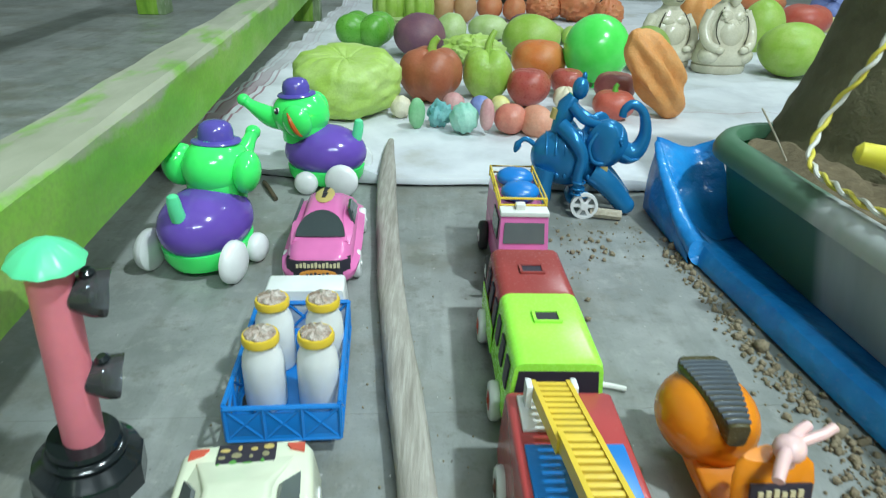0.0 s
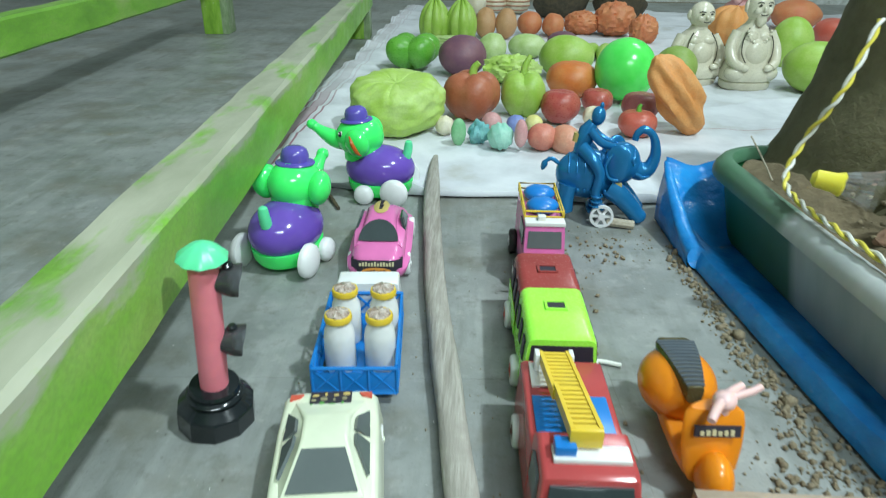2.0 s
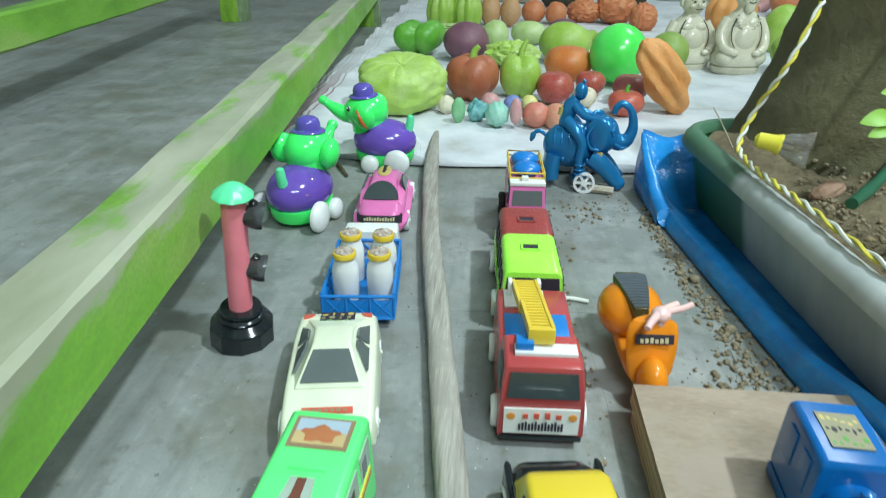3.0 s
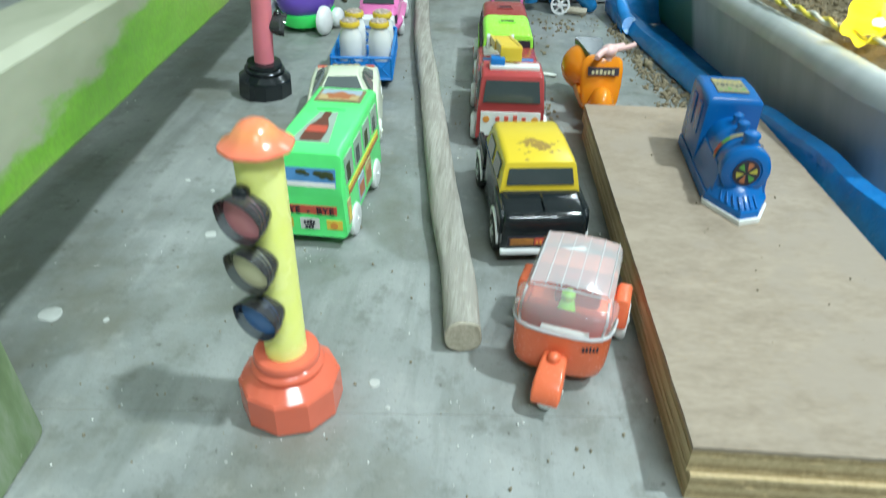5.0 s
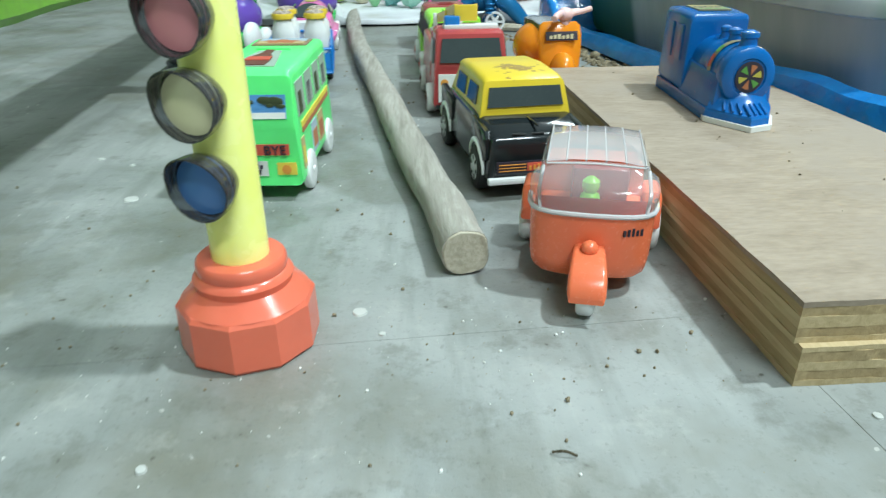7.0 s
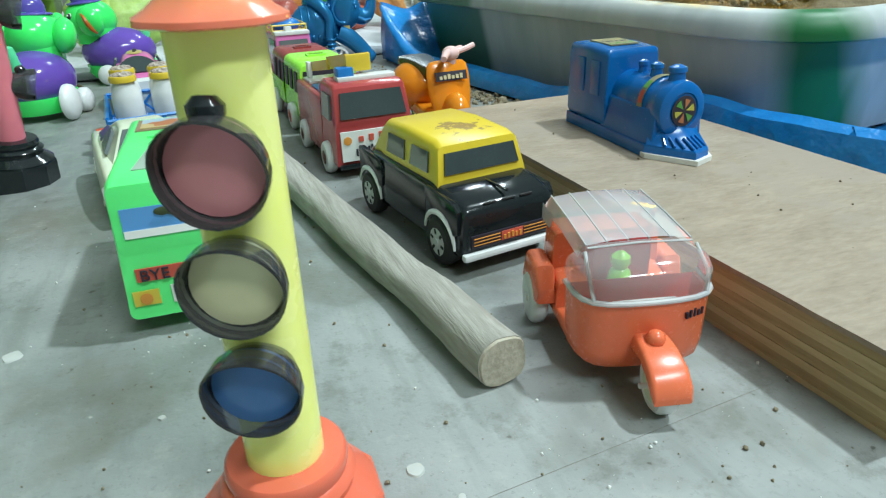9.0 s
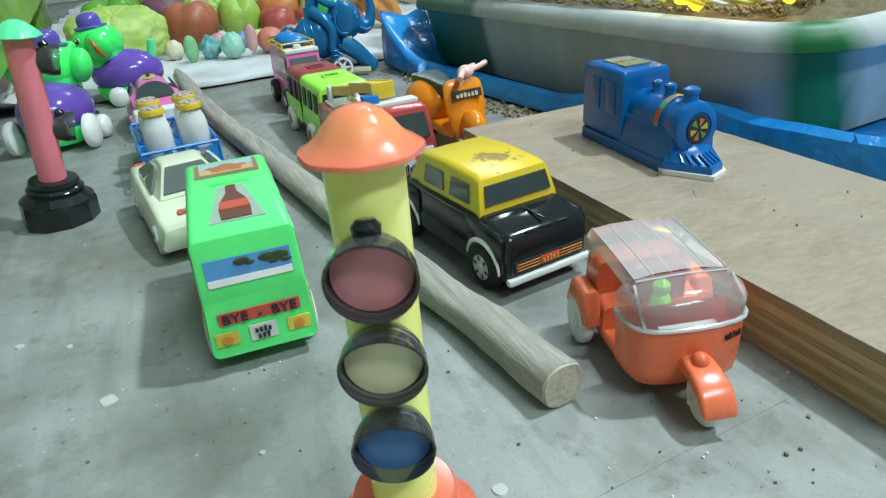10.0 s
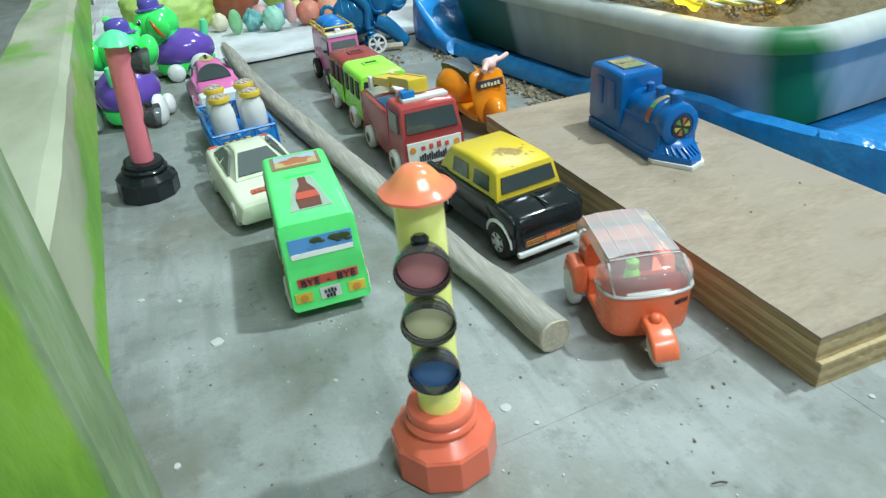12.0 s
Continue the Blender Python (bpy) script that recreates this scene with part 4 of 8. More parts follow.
# ---- toy signals ----
def hood_lamp(t, z, lens, m, r=0.0128, depth=0.0120, peak=True):
    """Round lamp: dark open ring with a slanting hood, lens set inside."""
    turn = m @ Matrix.Translation((0, -0.0105, z)) @ pose(0, 0, 0, 90, 0, 0)
    bm = bmesh.new()
    seg = 28

    def rim(th):
        return depth * (0.80 + 0.30 * max(0.0, math.sin(th)))
    ang = [2 * math.pi * i / seg for i in range(seg)]
    rings = [[turn @ Vector((r * q * math.cos(a), r * q * math.sin(a), z0)) for a in ang] for q, z0 in ((0.62, -0.007), (0.72, -0.003), (0.90, 0.002), (0.98, 0.0055))]
    rings += [[turn @ Vector((r * q * math.cos(a), r * q * math.sin(a), rim(a))) for a in ang] for q in (1.0, 0.94)]
    rings += [[turn @ Vector((r * q * math.cos(a), r * q * math.sin(a), z0)) for a in ang] for q, z0 in ((0.92, 0.0055), (0.80, 0.0030))]
    skin(bm, rings, False)
    lampo = part("signal_lamp", bm, M_SMOKE, t)
    bm = bmesh.new()
    lathe(bm, [(r * 0.56, -0.007), (r * 0.68, -0.0025), (r * 0.84, 0.0020), (r * 0.88, 0.0036), (r * 0.80, 0.0040)], 28, turn)
    part("socket", bm, M_BLACK, lampo)
    bm = bmesh.new()
    lathe(bm, [(r * 0.90, 0.0041), (r * 0.87, 0.0054), (r * 0.5, 0.0066), (0, 0.0071)], 24, turn)
    part("lens", bm, lens, lampo)
    if peak:
        bm = bmesh.new()
        tube(bm, [turn @ Vector((0, r * 0.9, 0.004)), turn @ Vector((0, r * 1.08, 0.004)), turn @ Vector((0, r * 1.22, 0.0035))], [0.004, 0.0042, 0.0026], 10)
        part("knob", bm, M_BLACK, lampo)


def traffic_light():
    t = thing("toy_traffic_light", "toy traffic light with yellow pole, three hooded lamps and red base", "toy signal", pose(-0.0462, -0.148, 0, 0.3, 0.7, -20))
    bm = bmesh.new()
    lathe(bm, [(0.0275, 0.0), (0.0290, 0.002), (0.0285, 0.0215), (0.0272, 0.0232)], 10)
    part("base", bm, M_BASE_RED, t, "", True, 25)
    bm = bmesh.new()
    lathe(bm, [(0.0265, 0.0232), (0.0195, 0.0292), (0.0198, 0.0305), (0.0204, 0.0325), (0.0192, 0.0345), (0.0180, 0.0352), (0.0184, 0.0375), (0.0180, 0.0400), (0.0172, 0.0408), (0.0130, 0.0411)], 40)
    part("collar", bm, M_BASE_RED, t)
    bm = bmesh.new()
    lathe(bm, [(0.0114, 0.040), (0.0112, 0.166)], 32)
    part("pole", bm, M_LEMON, t)
    bm = bmesh.new()
    lathe(bm, [(0.010, 0.1655), (0.0158, 0.1632), (0.0170, 0.1637), (0.0168, 0.1650), (0.0140, 0.1666), (0.0114, 0.1688), (0.0092, 0.1718), (0.0066, 0.1745), (0.0034, 0.1760), (0, 0.1764)], 32, None, 0.02, 8)
    part("cap", bm, M_CAP, t, "peach orange hat-shaped cap")
    for z, lens in ((0.1345, M_LENS_RED), (0.1060, M_LENS_YEL), (0.0760, M_LENS_BLUE)):
        hood_lamp(t, z, lens, Matrix(), peak=z > 0.12)


def pink_signal():
    t = thing("toy_signal_post", "toy signal post with pink pole, green cap and black base", "toy signal", pose(-0.2105, 0.337, 0, 4.5, 6.0, 0))
    bm = bmesh.new()
    lathe(bm, [(0.0305, 0.0), (0.0320, 0.002), (0.0315, 0.0215), (0.030, 0.0235)], 10)
    part("base", bm, M_BLACK, t, "", True, 25)
    bm = bmesh.new()
    lathe(bm, [(0.030, 0.0235), (0.0225, 0.0290), (0.0228, 0.031), (0.0235, 0.033), (0.0215, 0.035), (0.0200, 0.0355), (0.0208, 0.0385), (0.0195, 0.0412), (0.0140, 0.0416)], 36)
    part("collar", bm, M_BLACK, t)
    bm = bmesh.new()
    lathe(bm, [(0.0114, 0.041), (0.0112, 0.166)], 32)
    part("pole", bm, M_ROSE, t)
    bm = bmesh.new()
    lathe(bm, [(0.011, 0.1660), (0.0176, 0.1640), (0.0184, 0.1648), (0.0170, 0.1668), (0.0146, 0.1692), (0.0112, 0.1722), (0.0074, 0.1748), (0.0036, 0.1764), (0, 0.1768)], 40, None, 0.03, 10)
    part("cap", bm, M_MINT, t)
    for z in (0.143, 0.085):
        hood_lamp(t, z, M_BLACK, pose(0, 0, 0, 0, 0, 108) @ Matrix.Translation((0, -0.0025, 0)), 0.0130, 0.0135, True)


traffic_light()
pink_signal()


# ---- toy vehicles ----
def taxi():
    t = thing("toy_taxi", "black and yellow toy taxi with scuffed roof and white bumper", "toy car", pose(0.0955, 0.083, 0, 0, 0, 8))
    bm = bmesh.new()
    hull(bm, [(-0.0780, 0.0300, 0.0290, 0.012, 0.0360, 0.003), (-0.0765, 0.0325, 0.0310, 0.011, 0.0405, 0.004), (-0.0720, 0.0335, 0.0315, 0.010, 0.0440, 0.005), (-0.048, 0.0335, 0.0320, 0.010, 0.0480, 0.004),
              (-0.03, 0.0335, 0.0320, 0.010, 0.0495, 0.006), (0.045, 0.0335, 0.0320, 0.010, 0.0495, 0.006), (0.062, 0.0330, 0.0300, 0.010, 0.0465, 0.009), (0.074, 0.0310, 0.027, 0.012, 0.0400, 0.010), (0.077, 0.027, 0.024, 0.015, 0.033, 0.008)])
    body = part("body", bm, M_BLACK, t)
    for s in (-1, 1):
        for y0, y1 in ((-0.0735, -0.034), (0.030, 0.070)):
            bm = bmesh.new()
            hull(bm, [(y0, 0.0020, 0.0018, 0.026, 0.0400, 0.001), (y0 + 0.004, 0.0030, 0.0026, 0.024, 0.0440, 0.0015), (y1 - 0.004, 0.0030, 0.0026, 0.024, 0.0465, 0.0015), (y1, 0.0016, 0.0014, 0.026, 0.0455, 0.001)])
            bmesh.ops.translate(bm, verts=bm.verts, vec=(s * 0.0318, 0, 0))
            part("mudguard", bm, M_BLACK, body)
    bm = bmesh.new()
    box(bm, (0, -0.061, 0.0470), (0.0016, 0.026, 0.0012), 0.0004)
    part("hood_ridge", bm, M_BLACK, body)
    for x in (-0.0125, 0.0, 0.0125):
        bm = bmesh.new()
        box(bm, (x, -0.0750, 0.0425), (0.0085, 0.0016, 0.0012), 0.0005)
        part("vent", bm, M_TYRE, body)
    bm = bmesh.new()
    hull(bm, [(-0.0475, 0.0312, 0.0308, 0.046, 0.0500, 0.001), (-0.0425, 0.0314, 0.0280, 0.046, 0.0695, 0.004), (-0.036, 0.0314, 0.0278, 0.046, 0.0720, 0.005), (0.0, 0.0314, 0.0278, 0.046, 0.0735, 0.005), (0.030, 0.0314, 0.0276, 0.046, 0.0720, 0.005), (0.038, 0.0306, 0.0262, 0.047, 0.0680, 0.005), (0.0475, 0.0300, 0.0295, 0.047, 0.0500, 0.001)])
    cab = part("cabin", bm, M_TAXI_YELLOW, t, "scuffed yellow cabin")
    bm = bmesh.new()
    plate(bm, [(-0.0262, -0.0472, 0.0530), (0.0262, -0.0472, 0.0530), (0.0242, -0.0440, 0.0655), (-0.0242, -0.0440, 0.0655)], 0.0009)
    part("windscreen", bm, M_DARKGLASS, cab)
    for s in (-1, 1):
        for y0, y1 in ((-0.036, -0.012), (-0.004, 0.022)):
            bm = bmesh.new()
            plate(bm, [(s * 0.0312, y0, 0.0530), (s * 0.0312, y1, 0.0530), (s * 0.0287, y1, 0.0650), (s * 0.0287, y0 + 0.003, 0.0650)], 0.0009)
            part("side_window", bm, M_DARKGLASS, cab)
    bm = bmesh.new()
    box(bm, (0, -0.079, 0.0135), (0.067, 0.005, 0.0046), 0.002)
    part("bumper", bm, M_WHITE, t, "white front bumper")
    bm = bmesh.new()
    plate(bm, quad_on(-0.0782, -0.0275, 0.0275, 0.0180, 0.0258), 0.0008)
    gr = part("grille_label", bm, M_LABEL_DARK, t, "dark grille sticker with orange print")
    for s in (-1, 1):
        for k in range(3):
            bm = bmesh.new()
            box(bm, (s * 0.0172, -0.0795, 0.0200 + 0.0020 * k), (0.0180, 0.0006, 0.0006), 0.0002)
            part("gold_line", bm, M_LABEL_ORANGE, gr)
    bm = bmesh.new()
    box(bm, (0, -0.0794, 0.0220), (0.0150, 0.0006, 0.0056), 0.0002)
    red = part("red_patch", bm, M_LABEL_RED, gr)
    bars(red, M_LABEL_ORANGE, (-0.0062, -0.0799, 0.0202), (1, 0, 0), (0, 0, 1), 5, 0.0014, 0.0036, 0.0013)
    for s in (-1, 1):
        for y in (-0.053, 0.050):
            bm = bmesh.new()
            pts = [(s * 0.0345, y + 0.0182 * math.cos(a), 0.0160 + 0.0180 * math.sin(a)) for a in [radians(12 + 168 * k / 14) for k in range(15)]]
            tube(bm, pts, [0.0008 + 0.0012 * math.sin(math.pi * k / 14) for k in range(15)], 6)
            part("wheel_arch", bm, M_WHITE, t)
            w = wheel(t, s * 0.031, y, 0.0155, 0.010, M_TYRE, M_HUB, 0.56)
            for k in range(6):
                bm = bmesh.new()
                a = radians(60 * k + 15)
                box(bm, (0, 0.0064, 0), (0.0014, 0.0034, 0.0020), 0.0005)
                bmesh.ops.transform(bm, verts=bm.verts, matrix=Matrix.Translation((s * 0.0359, y, 0.0155)) @ Matrix.Rotation(a, 4, "X"))
                part("wheel_slot", bm, M_TYRE, w)


taxi()


def rickshaw():
    t = thing("toy_auto_rickshaw", "orange toy auto rickshaw with clear ribbed canopy", "toy rickshaw", pose(0.1180, -0.0785, 0, 0, 0, -15) @ Matrix.Scale(0.965, 4))
    # front tub, floor and rear body
    half = [(0.0, -0.0490), (0.0100, -0.0486), (0.0185, -0.0474), (0.0240, -0.0450), (0.0275, -0.0410), (0.0293, -0.0350), (0.0300, -0.0240)]
    plan = half + [(-x, y) for x, y in half[:0:-1]]

    def level(k, z):
        return [Vector((x * k, -0.024 + (y + 0.024) * k, z)) for x, y in plan]
    bm = bmesh.new()
    skin(bm, [level(0.90, 0.0105), level(0.97, 0.0130), level(1.0, 0.0190), level(1.02, 0.0430), level(0.95, 0.0430), level(0.92, 0.0180)])
    front = part("front_body", bm, M_ORANGE, t)
    bm = bmesh.new()
    hull(bm, [(-0.0260, 0.0285, 0.0285, 0.0110, 0.0170, 0.002), (0.006, 0.0285, 0.0285, 0.0110, 0.0170, 0.002)])
    part("footwell", bm, M_ORANGE, t)
    bm = bmesh.new()
    hull(bm, [(-0.001, 0.0285, 0.0275, 0.0110, 0.0300, 0.003), (0.011, 0.0290, 0.0275, 0.0110, 0.0330, 0.003), (0.0115, 0.0290, 0.0265, 0.0110, 0.0515, 0.003), (0.031, 0.0280, 0.0255, 0.0130, 0.0515, 0.004), (0.036, 0.0260, 0.0230, 0.0150, 0.0490, 0.005)])
    rear = part("rear_body", bm, M_ORANGE, t)
    for s in (-1, 1):
        bm = bmesh.new()
        hull(bm, [(0.001, 0.0050, 0.0040, 0.018, 0.0260, 0.002), (0.006, 0.0055, 0.0050, 0.016, 0.0370, 0.003), (0.026, 0.0055, 0.0050, 0.016, 0.0370, 0.003), (0.033, 0.0050, 0.0040, 0.018, 0.0260, 0.002)])
        bmesh.ops.translate(bm, verts=bm.verts, vec=(s * 0.0325, 0, 0))
        part("wheel_arch", bm, M_ORANGE, rear)
        wheel(t, s * 0.0345, 0.017, 0.0140, 0.008, M_WHITE, M_WHITE, 0.5)
    # white sill, seat and driver peg
    bm = bmesh.new()
    edge = [Vector((x * 1.03, -0.024 + (y + 0.024) * 1.03, 0.0442)) for x, y in half[::-1] + [(-x, y) for x, y in half[1:]]]
    tube(bm, edge, 0.0013, 8)
    part("sill", bm, M_RIB, t, "white sill under the canopy")
    bm = bmesh.new()
    box(bm, (0.002, -0.0365, 0.0360), (0.030, 0.005, 0.003), 0.001)
    part("dashboard", bm, M_PAPER, t, "white dashboard")
    bm = bmesh.new()
    box(bm, (0.004, 0.0045, 0.040), (0.030, 0.011, 0.022), 0.003)
    part("seat", bm, M_RED, t, "red seat back")
    bm = bmesh.new()
    lathe(bm, [(0.0058, 0.017), (0.0060, 0.034), (0.0048, 0.0405), (0.0032, 0.042), (0.0046, 0.0450), (0.0044, 0.048), (0.002, 0.0502), (0, 0.0507)], 16, Matrix.Translation((-0.001, -0.012, 0)))
    part("driver_peg", bm, M_NEON, t, "green peg driver")
    # canopy shell: ribbed roof, curved screen following the sill, rear corners
    def arch(w, y, z, drop):
        return [Vector((-w - 0.002, y, z - drop)), Vector((-w - 0.001, y, z - 0.004)), Vector((-w + 0.0015, y, z - 0.0006)), Vector((-w * 0.45, y, z + 0.0010)), Vector((0, y, z + 0.0013)),
                Vector((w * 0.45, y, z + 0.0010)), Vector((w - 0.0015, y, z - 0.0006)), Vector((w + 0.001, y, z - 0.004)), Vector((w + 0.002, y, z - drop))]
    bm = bmesh.new()
    skin(bm, [arch(0.0248, y, z, d) for y, z, d in ((-0.0275, 0.0630, 0.006), (0.000, 0.0642, 0.006), (0.030, 0.0642, 0.008), (0.0340, 0.0625, 0.012), (0.0355, 0.0570, 0.010), (0.0358, 0.0510, 0.004))], False, False)
    for s in (-1, 1):
        skin(bm, [[Vector((s * 0.0262, 0.014, 0.0590)), Vector((s * 0.0268, 0.0352, 0.0590))], [Vector((s * 0.0270, 0.020, 0.0505)), Vector((s * 0.0270, 0.0355, 0.0505))]], False, False)
    can = part("canopy", bm, M_CLEAR, t, "clear plastic canopy with ribs")
    bm = bmesh.new()
    top = [(0.0, -0.0325, 0.0618), (0.0080, -0.0325, 0.0617), (0.0150, -0.0322, 0.0615), (0.0200, -0.0315, 0.0612), (0.0235, -0.0302, 0.0605), (0.0250, -0.0285, 0.0598), (0.0254, -0.0240, 0.0592)]
    full = [Vector(p) for p in top] + [Vector((-x, y, z)) for x, y, z in top[1:]]
    rail = half + [(-x, y) for x, y in half[1:]]
    rows = []
    for i in (0, 1, 2, 3, 4, 5):
        u = i / 5
        row = []
        for (x, y), q in zip(rail, full):
            base = Vector((x * 1.015, -0.024 + (y + 0.024) * 1.015, 0.0450))
            p = base.lerp(q, u)
            p += Vector((x * 0.10, (y + 0.024) * 0.22, 0.0025)) * math.sin(math.pi * u)
            row.append(p)
        rows.append(row[7:][::-1] + row[:7])
    skin(bm, rows, False, False)
    skin(bm, [rows[-1], [Vector((p.x, max(p.y + 0.004, -0.0280), p.z + 0.0018)) for p in rows[-1]]], False, False)
    scr = part("windscreen", bm, M_SCREEN, can, "clear curved windscreen")
    for x in (-0.0235, 0.0235):
        bm = bmesh.new()
        tube(bm, [(x * 1.05, -0.0455, 0.0450), (x * 1.10, -0.0420, 0.0535), (x * 1.06, -0.0310, 0.0610)], 0.0009, 8)
        part("screen_edge", bm, M_RIB, scr)
    bm = bmesh.new()
    tube(bm, [(-0.0235, -0.0298, 0.0622), (0.0, -0.0305, 0.0634), (0.0235, -0.0298, 0.0622)], 0.0005, 6)
    part("screen_edge", bm, M_RIB, scr)
    for x in (-0.0235, -0.0142, -0.0048, 0.0048, 0.0142, 0.0235):
        bm = bmesh.new()
        zr = 0.0650 - 0.0012 * (abs(x) / 0.0235) ** 3
        tube(bm, [(x, -0.028, zr - 0.0012), (x, 0.0, zr), (x, 0.031, zr)], 0.0005, 6)
        part("rib", bm, M_RIB, can)
    # registration print as bars
    bars(front, M_LABEL_DARK, (0.0150, -0.0491, 0.0345), (1, 0.40, 0), (0, 0, 1), 5, 0.0011, 0.0040, 0.0010)
    # front fork, fender, wheel
    bm = bmesh.new()
    hull(bm, [(-0.0765, 0.0080, 0.0075, 0.0120, 0.0150, 0.001), (-0.0745, 0.0088, 0.0085, 0.0140, 0.0200, 0.002), (-0.0690, 0.0090, 0.0085, 0.0190, 0.0250, 0.002), (-0.0600, 0.0085, 0.0080, 0.0220, 0.0280, 0.002), (-0.0470, 0.0080, 0.0075, 0.0200, 0.0295, 0.003)])
    oval(bm, (0, -0.0545, 0.0295), (0.0042, 0.0042, 0.0042), 12, 8)
    fe = part("front_fender", bm, M_ORANGE, t)
    wheel(t, 0, -0.063, 0.0128, 0.0085, M_WHITE, M_IVORY, 0.6, "front_wheel")
    bm = bmesh.new()
    tube(bm, [(-0.009, -0.063, 0.0125), (0.009, -0.063, 0.0125)], 0.0012, 8)
    part("axle", bm, M_WHITE, fe)


rickshaw()


def bus():
    t = thing("toy_city_bus", "bright green toy bus with printed stickers", "toy bus", pose(-0.0705, 0.0755, 0, 0, 0, -2.5))
    bm = bmesh.new()
    hull(bm, [(-0.0640, 0.0275, 0.0255, 0.0130, 0.0480, 0.003), (-0.0645, 0.0290, 0.0270, 0.0110, 0.0520, 0.004), (-0.0600, 0.0295, 0.0270, 0.0105, 0.0800, 0.004), (-0.0560, 0.0295, 0.0270, 0.0105, 0.0830, 0.005), (0.067, 0.0295, 0.0270, 0.0105, 0.0830, 0.005), (0.0710, 0.0285, 0.0260, 0.012, 0.0800, 0.005)], 4)
    body = part("body", bm, M_LIME, t)

    def sticker(name, pts, mat, label="", th=0.0004):
        b = bmesh.new()
        plate(b, pts, th)
        return part(name, b, mat, body, label, False)

    def front(x0, x1, z0, z1, d=0.0):
        def yy(z):
            return (-0.0648 if z < 0.052 else -0.0648 + (z - 0.052) * 0.16) - d
        return [(x0, yy(z0), z0), (x1, yy(z0), z0), (x1, yy(z1), z1), (x0, yy(z1), z1)]
    ws = sticker("windscreen_sticker", front(-0.0225, 0.0225, 0.0545, 0.0690), M_LABEL_BLUE, "windscreen sticker printed with sea and palms")
    b = bmesh.new()
    for x, z, r in ((-0.003, 0.0665, 0.0045), (0.0105, 0.0660, 0.0050), (0.0165, 0.0655, 0.0055), (0.0195, 0.0625, 0.0030), (0.001, 0.0650, 0.0026), (0.013, 0.0630, 0.0026)):
        oval(b, (x, -0.0642, z), (r, 0.0006, r * 0.5), 18, 6, None, lambda p: 1 + 0.22 * noise.noise(Vector((p.x * 4 + x * 900, p.z * 4, 0))))
    part("printed_palm", b, M_PALM, ws)
    b = bmesh.new()
    plate(b, front(-0.0222, 0.0222, 0.0548, 0.0585, 0.0006), 0.0003)
    part("printed_beach", b, M_PAPER, ws)
    band = sticker("name_band", front(-0.022, 0.022, 0.0315, 0.0385), M_LABEL_RED, "red band lettered in dark blue")
    lettering(band, "BYE  -  BYE", 0.0085, Matrix.Translation((0, -0.0661, 0.0322)) @ pose(0, 0, 0, 90, 0, 0), M_LABEL_DARK)
    for x in (-0.0195, 0.0195):
        s = sticker("headlamp_sticker", front(x - 0.0062, x + 0.0062, 0.0185, 0.0265), M_LABEL_YEL, "yellow headlamp sticker")
        b = bmesh.new()
        lathe(b, [(0.003, 0), (0.003, 0.0004), (0, 0.0005)], 14, Matrix.Translation((x, -0.0659, 0.0225)) @ pose(0, 0, 0, 90, 0, 0))
        part("printed_lamp", b, M_LABEL_ORANGE, s)
    s = sticker("number_plate", front(-0.0075, 0.0075, 0.0178, 0.0275), M_PAPER, "white plate sticker with dark bars")
    bars(s, M_LABEL_DARK, (-0.0045, -0.0660, 0.0232), (1, 0, 0), (0, 0, 1), 4, 0.0016, 0.003, 0.0008)
    bars(s, M_LABEL_DARK, (-0.0035, -0.0660, 0.0192), (1, 0, 0), (0, 0, 1), 3, 0.0016, 0.003, 0.0008)
    # roof pictures
    zt = 0.0833
    r1 = sticker("roof_picture", [(-0.020, 0.034, zt), (0.020, 0.034, zt), (0.020, 0.062, zt), (-0.020, 0.062, zt)], M_BROWN_PIC, "brown framed roof sticker with an orange shape on pale blue")
    for y0, y1, mat, nm in ((0.0365, 0.0480, M_TAN_PIC, "printed_ground"), (0.0480, 0.0595, M_SKY_PIC, "printed_sky")):
        b = bmesh.new()
        plate(b, [(-0.0172, y0, zt + 0.0008), (0.0172, y0, zt + 0.0008), (0.0172, y1, zt + 0.0008), (-0.0172, y1, zt + 0.0008)], 0.0003)
        part(nm, b, mat, r1)
    b = bmesh.new()
    oval(b, (0, 0.046, zt + 0.001), (0.013, 0.008, 0.0005), 18, 6, None, lambda p: 1 + 0.2 * math.sin(5 * math.atan2(p.y, p.x)))
    part("printed_blob", b, M_RUST_PIC, r1)
    b = bmesh.new()
    r2 = sticker("roof_picture", [(-0.015, -0.048, zt), (0.015, -0.048, zt), (0.0075, 0.010, zt), (-0.0075, 0.010, zt)], M_GREYPIC, "roof sticker with a brown bottle shape")
    b = bmesh.new()
    plate(b, [(-0.0080, -0.046, zt + 0.0008), (0.0080, -0.046, zt + 0.0008), (0.0085, -0.030, zt + 0.0008), (0.0072, -0.018, zt + 0.0008), (0.0030, -0.004, zt + 0.0008), (0.0028, 0.009, zt + 0.0008), (-0.0028, 0.009, zt + 0.0008), (-0.0030, -0.004, zt + 0.0008), (-0.0072, -0.018, zt + 0.0008), (-0.0085, -0.030, zt + 0.0008)], 0.0003)
    part("printed_bottle", b, M_LABEL_BROWN, r2)
    b = bmesh.new()
    plate(b, [(-0.0082, -0.032, zt + 0.0012), (0.0082, -0.032, zt + 0.0012), (0.0074, -0.020, zt + 0.0012), (-0.0074, -0.020, zt + 0.0012)], 0.0003)
    part("printed_label", b, M_LABEL_RED, r2)
    b = bmesh.new()
    box(b, (0, 0.017, zt), (0.024, 0.002, 0.002), 0.0006)
    part("roof_ridge", b, M_LIME, body)
